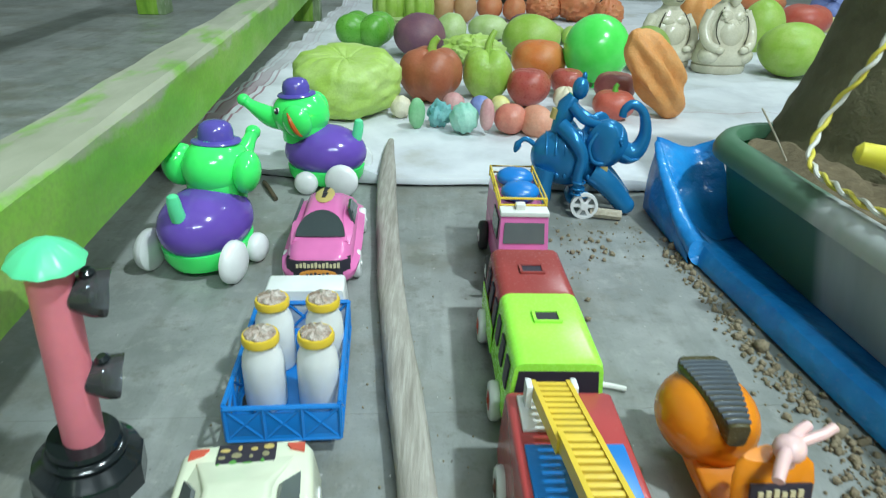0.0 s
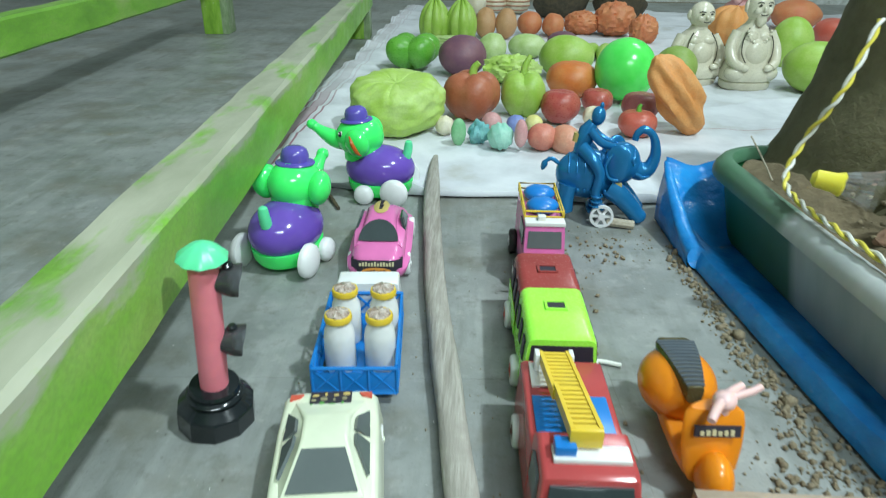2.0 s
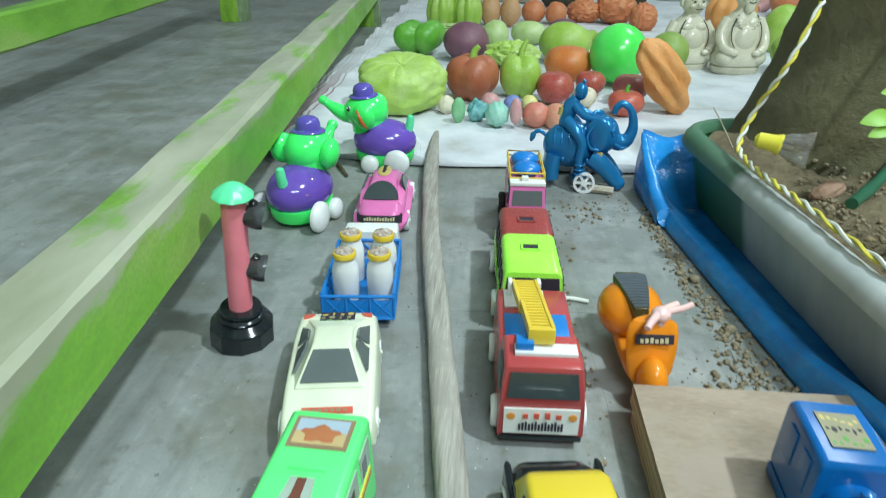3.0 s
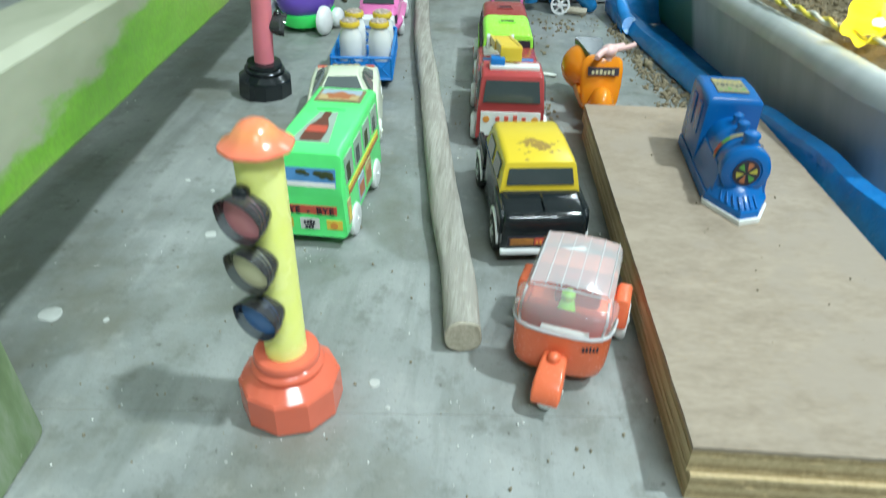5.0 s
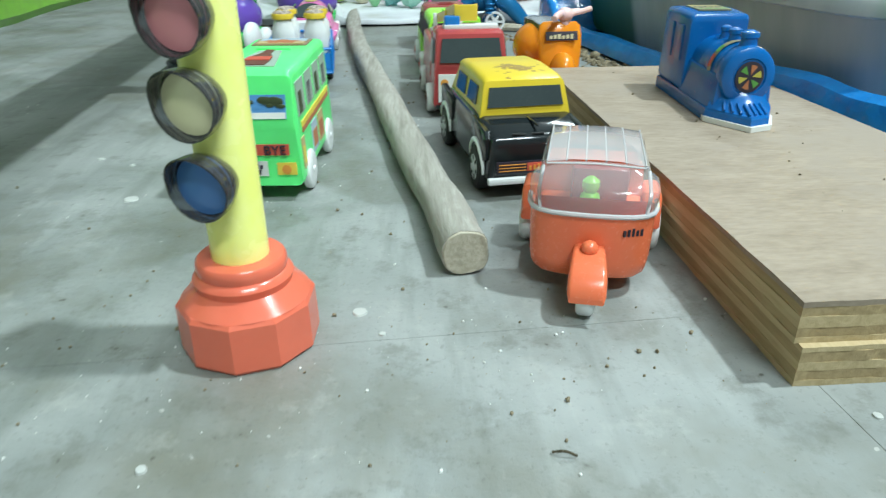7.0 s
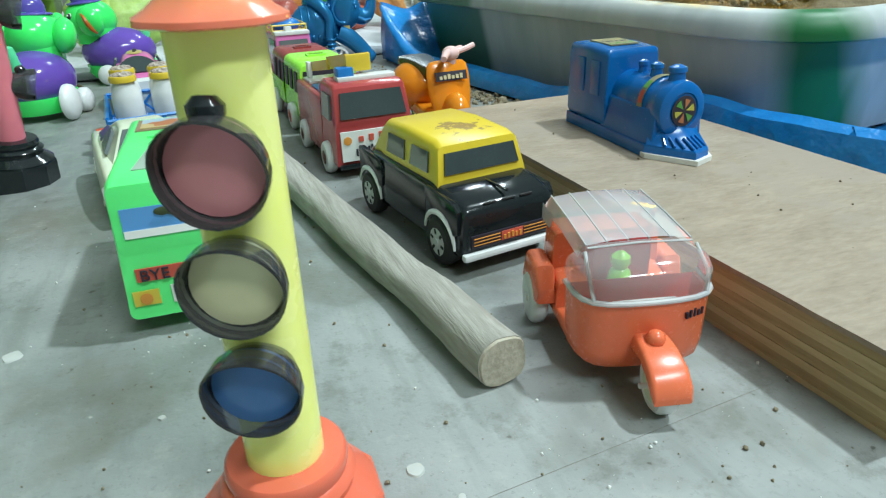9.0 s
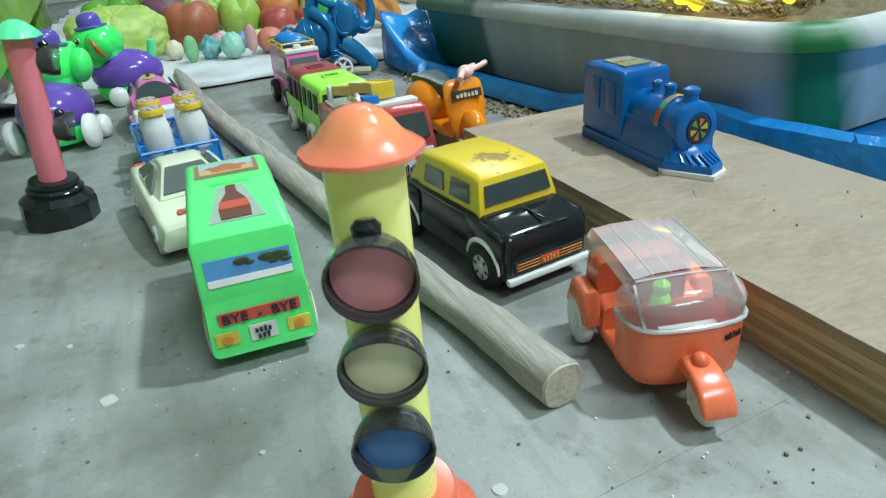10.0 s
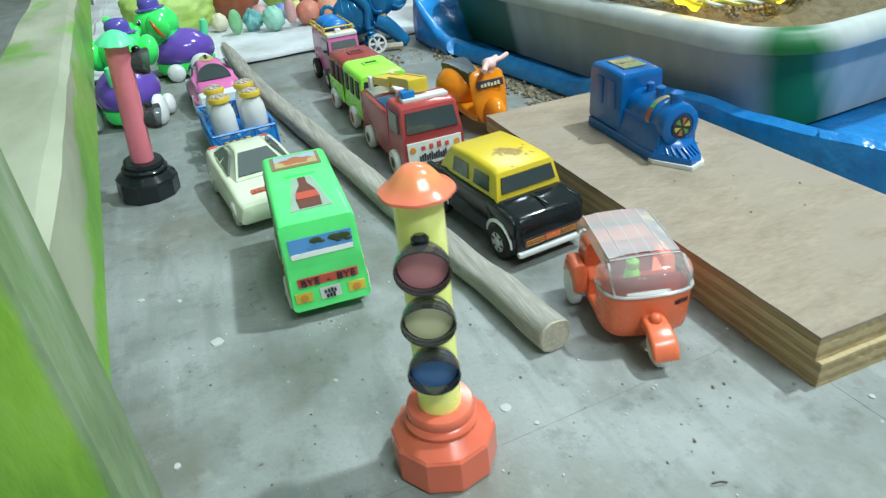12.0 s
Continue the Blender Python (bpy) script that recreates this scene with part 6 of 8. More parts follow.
def jeep():
    t = thing("toy_jeep", "pink toy jeep with yellow roof rack carrying blue bundles", "toy jeep", pose(0.0790, 0.6420, 0, 0, 0, 2) @ Matrix.Scale(0.91, 4))
    bm = bmesh.new()
    hull(bm, [(-0.0800, 0.0230, 0.0220, 0.0180, 0.0400, 0.003), (-0.0580, 0.0260, 0.0250, 0.0150, 0.0440, 0.003), (0.068, 0.0265, 0.0255, 0.0150, 0.0460, 0.003)])
    part("body", bm, M_PINK, t)
    bm = bmesh.new()
    hull(bm, [(-0.0600, 0.0262, 0.0255, 0.0430, 0.0500, 0.001), (-0.0530, 0.0262, 0.0245, 0.0430, 0.0850, 0.003), (0.064, 0.0262, 0.0245, 0.0430, 0.0850, 0.003), (0.0680, 0.0262, 0.0245, 0.0430, 0.0820, 0.003)])
    cab = part("cabin", bm, M_PINK, t)
    bm = bmesh.new()
    plate(bm, [(-0.0215, -0.0588, 0.0560), (0.0215, -0.0588, 0.0560), (0.0205, -0.0545, 0.0775), (-0.0205, -0.0545, 0.0775)], 0.0010)
    part("windscreen", bm, M_GREYGLASS, cab)
    bm = bmesh.new()
    box(bm, (0, -0.046, 0.0865), (0.050, 0.018, 0.005), 0.001)
    box(bm, (-0.004, -0.044, 0.0915), (0.010, 0.010, 0.007), 0.0015)
    part("roof_visor", bm, M_PAPER, cab, "white roof visor")
    for s in (-1, 1):
        bm = bmesh.new()
        plate(bm, [(s * 0.0262, -0.046, 0.0550), (s * 0.0262, -0.005, 0.0550), (s * 0.0252, -0.005, 0.0770), (s * 0.0252, -0.046, 0.0770)], 0.0010)
        part("side_window", bm, M_DARKGLASS, cab)
        for y in (-0.048, 0.042):
            wheel(t, s * 0.0310, y, 0.0175, 0.010, M_TYRE, M_WHITE, 0.45)
    bm = bmesh.new()
    for z in (0.0885, 0.0960):
        tube(bm, [(-0.0245, -0.034, z), (0.0245, -0.034, z), (0.0245, 0.066, z), (-0.0245, 0.066, z), (-0.0245, -0.034, z)], 0.0014, 6)
    for x, y in ((-0.0245, -0.034), (0.0245, -0.034), (0.0245, 0.066), (-0.0245, 0.066), (-0.0245, 0.016), (0.0245, 0.016)):
        tube(bm, [(x, y, 0.084), (x, y, 0.0965)], 0.0014, 6)
    part("roof_rack", bm, M_YELLOW, t, "yellow roof rack")
    for y in (-0.010, 0.034):
        bm = bmesh.new()
        oval(bm, (0, y, 0.0945), (0.021, 0.019, 0.0105), 16, 10, None, lambda p: 1 + 0.08 * noise.noise(p * 3 + Vector((y * 90, 0, 0))))
        part("luggage_pack", bm, M_BLUE, t, "blue bundle")
    bm = bmesh.new()
    tube(bm, [(-0.030, -0.083, 0.030), (-0.030, -0.086, 0.046), (-0.016, -0.086, 0.048), (-0.014, -0.083, 0.036)], 0.0018, 8)
    tube(bm, [(0.012, -0.083, 0.036), (0.014, -0.086, 0.048), (0.028, -0.086, 0.046), (0.028, -0.083, 0.030)], 0.0018, 8)
    part("bull_bar", bm, M_YELLOW, t, "yellow bull bar")


jeep()


def scooter():
    t = thing("toy_scooter", "amber orange toy scooter with dark ribbed seat and pale pink handlebar", "toy scooter", pose(0.1785, 0.3300, 0, 0, 0, 3) @ Matrix.Scale(0.82, 4))
    bm = bmesh.new()
    oval(bm, (0, 0.046, 0.046), (0.0385, 0.044, 0.034), 26, 16, None, lambda p: 1 + 0.06 * p.z)
    part("rear_body", bm, M_AMBER, t)
    bm = bmesh.new()
    hull(bm, [(-0.050, 0.020, 0.019, 0.020, 0.0300, 0.003), (-0.030, 0.021, 0.020, 0.0180, 0.0270, 0.003), (0.010, 0.022, 0.021, 0.0190, 0.0330, 0.004), (0.03, 0.022, 0.021, 0.020, 0.050, 0.006)])
    part("footboard", bm, M_AMBER, t)
    bm = bmesh.new()
    rings = []
    for z, w, y, d in ((0.022, 0.018, -0.058, 0.008), (0.034, 0.024, -0.056, 0.008), (0.055, 0.027, -0.051, 0.008), (0.075, 0.0275, -0.046, 0.008), (0.086, 0.0255, -0.043, 0.007), (0.090, 0.021, -0.042, 0.005)):
        rings.append([Vector((w * math.cos(a), y + (0.012 if math.sin(a) > 0 else d) * math.sin(a) * (1 - 0.35 * abs(math.cos(a))), z)) for a in [2 * math.pi * i / 28 for i in range(28)]])
    skin(bm, rings)
    sh = part("leg_shield", bm, M_AMBER, t)
    bm = bmesh.new()
    plate(bm, [(-0.0200, -0.0567, 0.0700), (0.0200, -0.0567, 0.0700), (0.0200, -0.0540, 0.0800), (-0.0200, -0.0540, 0.0800)], 0.0010)
    st = part("name_label", bm, M_LABEL_DARK, sh, "dark label with pale gold bars")
    bars(st, M_CREAM_PRINT, (-0.0155, -0.0577, 0.0720), (1, 0, 0), (0, 0.2, 1), 6, 0.0034, 0.0055, 0.0018)
    bm = bmesh.new()
    oval(bm, (0, -0.068, 0.032), (0.0165, 0.022, 0.026), 20, 14, None, lambda p: 1 - 0.15 * max(0, -p.z))
    part("front_fender", bm, M_AMBER, t)
    wheel(t, 0, -0.068, 0.0125, 0.010, M_BLACK, M_LABEL_BLUE, 0.5, "front_wheel")
    wheel(t, 0, 0.055, 0.0150, 0.012, M_BLACK, M_WHITE, 0.5, "rear_wheel")
    bm = bmesh.new()
    rings = []
    for s in range(15):
        u = s / 14
        w = 0.0208 * (1 - 0.62 * (1 - u) ** 1.4) if u < 0.9 else 0.0203 * (1 - (u - 0.9) * 2)
        y = 0.000 + 0.078 * u
        z = 0.0695 + 0.006 * math.sin(u * 2.4)
        rings.append([Vector((x, y, zz)) for x, zz in rounded(w * 0.9, w, z - 0.010, z + 0.008, 0.004)])
    skin(bm, rings)
    seat = part("seat", bm, M_SEAT, t, "dark ribbed seat with bronze sides")
    bm = bmesh.new()
    for i in range(13):
        u = 0.06 + i * 0.068
        w = 0.0197 * (1 - 0.62 * (1 - u) ** 1.4)
        z = 0.0778 + 0.006 * math.sin(u * 2.4)
        y = 0.078 * u
        tube(bm, [(-w, y, z - 0.001), (-w * 0.5, y, z), (w * 0.5, y, z), (w, y, z - 0.001)], 0.0019, 6)
    part("seat_ribs", bm, M_SEAT_TOP, seat, "grey glossy ribs")
    bm = bmesh.new()
    oval(bm, (0, 0.086, 0.066), (0.009, 0.006, 0.006), 12, 8)
    part("tail_lamp", bm, M_LABEL_RED, t)
    m = Matrix.Translation((0.006, -0.043, 0.0965)) @ pose(0, 0, 0, 0, 0, 40)
    bm = bmesh.new()
    oval(bm, (0, 0, 0.002), (0.0115, 0.0100, 0.0085), 16, 10, m)
    pts = smooth_path([(-0.031, -0.006, 0.000), (-0.020, -0.003, 0.003), (0, 0.001, 0.004), (0.018, 0.002, 0.003), (0.029, 0.000, 0.004)], 5)
    tube(bm, [m @ p for p in pts], [0.0048 - 0.0012 * abs(i / (len(pts) - 1) - 0.5) * 2 for i in range(len(pts))], 10)
    tube(bm, [m @ Vector(p) for p in ((0.010, -0.002, 0.002), (0.026, -0.010, 0.005), (0.036, -0.013, 0.007))], 0.0034, 8)
    tube(bm, [m @ Vector(p) for p in ((0, 0, 0.0), (0, 0, -0.012))], 0.006, 10)
    part("handlebar", bm, M_PALE_PINK, t, "pale pink handlebar")


M_SEAT = plastic("bronze_black_seat", (0.075, 0.065, 0.025), 0.25, 0.05)
M_SEAT_TOP = plastic("grey_seat_ribs", (0.085, 0.105, 0.125), 0.22, 0.04)
scooter()


def train():
    t = thing("toy_locomotive", "blue toy steam locomotive standing on the plywood", "toy train", pose(0.2580, 0.0960, 0.0362, 0, 0, -3) @ Matrix.Diagonal((0.92, 0.90, 1.0, 1)))
    bm = bmesh.new()
    out = [(-0.0262, -0.046), (0.0262, -0.046), (0.026, -0.052), (0.014, -0.078), (-0.004, -0.086), (-0.0265, -0.052)]
    skin(bm, [[Vector((x, y, 0)) for x, y in out], [Vector((x, y, 0.0035)) for x, y in out]])
    part("chassis", bm, M_PAPER, t, "grey-white base plate", False)
    # skirt flares into the blunt, sloping apron at the front
    def flare(k, z, lift):
        return [Vector((x * k, y * (k if y < 0 else 1) + lift, z)) for x, y in ((-0.0255, 0.077), (0.0255, 0.077), (0.0255, -0.050), (0.0130, -0.076), (-0.0035, -0.0835), (-0.0258, -0.050))]
    bm = bmesh.new()
    skin(bm, [flare(0.985, 0.0, 0), flare(0.990, 0.0040, 0), flare(0.985, 0.0075, 0), flare(0.97, 0.0090, 0)])
    part("skirt", bm, M_TRAIN, t, "", False)
    bm = bmesh.new()
    fan = ((-0.0245, -0.050), (-0.0180, -0.0600), (-0.0035, -0.0800), (0.0130, -0.0730), (0.0245, -0.050))
    skin(bm, [[Vector((x, y, 0.009)) for x, y in fan], [Vector((x * 0.92, -0.046 + (y + 0.046) * 0.60, 0.0135)) for x, y in fan], [Vector((x * 0.84, -0.046 + (y + 0.046) * 0.36, 0.0205)) for x, y in fan], [Vector((x * 0.80, -0.046 + (y + 0.046) * 0.22, 0.030)) for x, y in fan]])
    cow = part("cowcatcher", bm, M_TRAIN, t)
    for i in range(7):
        u = (i + 0.5) / 7
        p = Vector((-0.0180, -0.0600, 0.0100)).lerp(Vector((-0.0035, -0.0795, 0.0100)), u / 0.5) if u < 0.5 else Vector((-0.0035, -0.0795, 0.0100)).lerp(Vector((0.0130, -0.0725, 0.0100)), (u - 0.5) / 0.5)
        q = Vector((p.x * 0.90, -0.046 + (p.y + 0.046) * 0.58, 0.0145))
        bm = bmesh.new()
        tube(bm, [p, q], 0.0009, 6)
        part("grate_bar", bm, M_TRAIN, cow)
    bm = bmesh.new()
    hull(bm, [(0.0130, 0.0240, 0.0230, 0.0090, 0.0625, 0.004), (0.0150, 0.0248, 0.0240, 0.0080, 0.0650, 0.005), (0.0450, 0.0250, 0.0242, 0.0080, 0.0662, 0.005), (0.0750, 0.0250, 0.0240, 0.0080, 0.0650, 0.005), (0.0780, 0.0240, 0.0230, 0.0090, 0.0620, 0.004)], 4)
    cab = part("cab", bm, M_TRAIN, t)
    bm = bmesh.new()
    plate(bm, [(-0.0135, 0.027, 0.0664), (0.0135, 0.027, 0.0664), (0.0135, 0.062, 0.0664), (-0.0135, 0.062, 0.0664)], 0.0005)
    st = part("roof_sticker", bm, M_FADED, cab, "faded gold roof sticker with dark print")
    rnd = random.Random(4)
    for i, mt in enumerate((M_LABEL_GREEN, M_LABEL_DARK, M_GOLD)):
        bm = bmesh.new()
        for k in range(6):
            oval(bm, (-0.0105 + k * 0.0042, 0.033 + i * 0.0105 + rnd.uniform(-0.003, 0.003), 0.0669), (rnd.uniform(0.001, 0.0024), rnd.uniform(0.001, 0.0036), 0.0002), 8, 5)
        part("printed_patch", bm, mt, st)
    for s in (-1, 1):
        for y in (0.030, 0.055):
            bm = bmesh.new()
            box(bm, (s * 0.0248, y, 0.043), (0.0016, 0.014, 0.026), 0.0007)
            part("side_panel", bm, M_TRAIN, cab)
    turn = pose(0, 0, 0, 90, 0, 0)
    bm = bmesh.new()
    lathe(bm, [(0.0185, -0.020), (0.0188, 0.006), (0.0192, 0.008), (0.0192, 0.010), (0.0188, 0.012), (0.0188, 0.026), (0.0196, 0.028), (0.0196, 0.033), (0.0189, 0.035), (0.0189, 0.042), (0.0200, 0.045), (0.0202, 0.052), (0.0192, 0.0560), (0.0165, 0.0578), (0.0125, 0.0582), (0.0118, 0.0570)], 32, Matrix.Translation((0, 0, 0.0315)) @ turn)
    boiler = part("boiler", bm, M_TRAIN, t)
    bm = bmesh.new()
    hull(bm, [(-0.052, 0.0215, 0.0196, 0.0050, 0.0310, 0.002), (-0.044, 0.0244, 0.0200, 0.0050, 0.0320, 0.002), (0.018, 0.0247, 0.0205, 0.0050, 0.0330, 0.002)])
    part("boiler_seat", bm, M_TRAIN, t)
    bm = bmesh.new()
    a0 = [math.pi * k / 14 for k in range(15)]
    skin(bm, [[Vector((0.0204 * math.cos(a), y, 0.0315 + 0.0204 * math.sin(a))) for a in a0] for y in (-0.0335, -0.0270)], False, False)
    gb = part("gold_band", bm, M_FADED, boiler, "faded foil band with green and red patches")
    for lo, hi, mt in ((9.6, 11.0, M_LABEL_GREEN), (11.4, 13.4, M_LABEL_RED)):
        bm = bmesh.new()
        skin(bm, [[Vector((0.0207 * math.cos(math.pi * k / 14), y, 0.0315 + 0.0207 * math.sin(math.pi * k / 14))) for k in (lo, (lo + hi) / 2, hi)] for y in (-0.0328, -0.0277)], False, False)
        part("printed_patch", bm, mt, gb)
    dm = Matrix.Translation((0, -0.0578, 0.0315)) @ turn
    bm = bmesh.new()
    lathe(bm, [(0.0104, 0.0), (0.0104, 0.0006), (0, 0.0007)], 28, dm)
    disc = part("front_disc", bm, M_LABEL_DARK, boiler, "round front sticker with coloured sectors")
    for k, mt in enumerate((M_DISC_YEL, M_RUST_PIC, M_LABEL_GREEN, M_DISC_YEL, M_RUST_PIC, M_LABEL_GREEN)):
        bm = bmesh.new()
        a1 = radians(15 + 60 * k)
        plate(bm, [dm @ Vector((0.0018 * math.cos(a1), 0.0018 * math.sin(a1), 0.0010))] + [dm @ Vector((0.0082 * math.cos(a1 + q), 0.0082 * math.sin(a1 + q), 0.0010)) for q in (-0.30, -0.10, 0.10, 0.30)], 0.0003)
        part("printed_sector", bm, mt, disc, "", False)
    for y, r, h in ((-0.002, 0.0038, 0.010), (-0.020, 0.0045, 0.0105), (-0.046, 0.0060, 0.012)):
        bm = bmesh.new()
        lathe(bm, [(r * 1.2, 0.0), (r, 0.003), (r * 0.95, h * 0.55), (r * 1.15, h * 0.6), (r * 1.1, h * 0.85), (r * 0.4, h), (0, h)], 16, Matrix.Translation((0, y, 0.0490)))
        part("dome", bm, M_TRAIN, boiler)


M_DISC_YEL = plastic("olive_yellow_print", (0.52, 0.46, 0.07), 0.45)
train()


# ---- toy animals ----
def green_elephant(x, y, rz, label, marked):
    t = thing("toy_elephant", label, "toy elephant", pose(x, y, 0, 0, 0, rz), "green and purple toy elephants")
    bm = bmesh.new()
    oval(bm, (0, 0, 0.0450), (0.0430, 0.0540, 0.0350), 32, 20)
    part("body", bm, M_PURPLE, t)
    bm = bmesh.new()
    lathe(bm, [(0.030, 0.0075), (0.0360, 0.0085), (0.0400, 0.0160), (0.0415, 0.0280)], 32, Matrix.Diagonal((1, 1.22, 1, 1)))
    part("belly_tray", bm, M_ELE_GREEN, t)
    bm = bmesh.new()
    lathe(bm, [(0.0285, 0.060), (0.0290, 0.074), (0.0295, 0.085), (0.0300, 0.094)], 28, Matrix.Translation((0, 0.026, 0)))
    part("neck", bm, M_ELE_GREEN, t)
    bm = bmesh.new()
    oval(bm, (0, 0.040, 0.0925), (0.0325, 0.0365, 0.0310), 30, 18)
    pts = smooth_path([(0, 0.058, 0.086), (0, 0.078, 0.086), (0, 0.094, 0.093), (0, 0.107, 0.101), (0, 0.114, 0.106)], 6)
    tube(bm, pts, [0.0175 - 0.0105 * min(1, i / (len(pts) * 0.7)) for i in range(len(pts))], 16)
    oval(bm, (0, 0.115, 0.1065), (0.0082, 0.0085, 0.0078), 14, 10)
    head = part("head", bm, M_ELE_GREEN, t)
    head.location.y = -0.010
    for s in (-1, 1):
        bm = bmesh.new()
        oval(bm, (s * 0.0365, 0.034, 0.0925), (0.0140, 0.0200, 0.0215), 20, 14, pose(0, 0, 0, 0, s * 12, s * 22))
        part("ear", bm, M_ELE_GREEN, head)
        if marked:
            bm = bmesh.new()
            turn = pose(0, 0, 0, 0, s * 12, s * 22)
            pts = []
            for i in range(11):
                z = 0.72 - 0.144 * i
                y = 0.22 - 0.72 * ((0.72 - z) / 1.44) ** 0.6
                p = Vector((s * math.sqrt(max(0.02, 1 - y * y - z * z)), y, z))
                pts.append(Vector((s * 0.0365, 0.034, 0.0925)) + turn @ Vector((p.x * 0.0139, p.y * 0.0193, p.z * 0.0208)))
            tube(bm, pts, [0.0010, 0.0020, 0.0027, 0.0031, 0.0033, 0.0033, 0.0033, 0.0031, 0.0027, 0.0021, 0.0012], 8)
            part("ear_mark", bm, M_EAR_MARK, head, "orange ear mark")
        bm = bmesh.new()
        oval(bm, (s * 0.0222, 0.0620, 0.1000), (0.0035, 0.0048, 0.0050), 14, 10)
        eye = part("eye", bm, M_PAPER, head)
        bm = bmesh.new()
        oval(bm, (s * 0.0232, 0.0632, 0.1002), (0.0030, 0.0042, 0.0044), 12, 8)
        part("pupil", bm, M_LABEL_DARK, eye)
        bm = bmesh.new()
        oval(bm, (s * 0.0252, 0.0650, 0.1018), (0.0012, 0.0014, 0.0016), 10, 8)
        part("glint", bm, M_PAPER, eye)
    bm = bmesh.new()
    lathe(bm, [(0.0160, 0.1180), (0.0235, 0.1165), (0.0245, 0.1178), (0.0236, 0.1192), (0.0172, 0.1205), (0.0172, 0.1280), (0.0148, 0.1345), (0.0095, 0.1378), (0, 0.1390)], 28, Matrix.Translation((0, 0.026, 0)) @ pose(0, 0, 0, -4, 0, 0))
    part("hat", bm, M_HAT, t, "violet brimmed hat")
    bm = bmesh.new()
    tube(bm, [(0, -0.041, 0.064), (0, -0.044, 0.075), (0, -0.045, 0.083), (0, -0.0452, 0.0885), (0, -0.0452, 0.0905)], [0.0072, 0.0068, 0.0064, 0.0052, 0.0022], 14)
    part("tail", bm, M_MINT, t)
    for s in (-1, 1):
        for yy, r, xx in ((-0.0315, 0.0215, 0.0440), (0.015, 0.0152, 0.0430)):
            bm = bmesh.new()
            lathe(bm, [(0, -0.004), (r * 0.8, -0.004), (r * 0.97, -0.002), (r, 0.001), (r * 0.96, 0.005), (r * 0.75, 0.0085), (r * 0.3, 0.0105), (0, 0.0108)], 26, Matrix.Translation((s * xx, yy, r)) @ pose(0, 0, 0, 0, s * 90, 0))
            part("wheel", bm, M_WHITE, t)
    return t


M_EAR_MARK = plastic("rust_orange_paint", (0.62, 0.13, 0.02), 0.3, 0.02)
M_HAT = plastic("violet_plastic", (0.11, 0.085, 0.42), 0.2, 0.03)
green_elephant(-0.2310, 0.632, -14, "purple and green toy elephant in a hat, turned away", False)
green_elephant(-0.1500, 0.862, 84, "purple and green toy elephant in a hat beside the cloth", True)


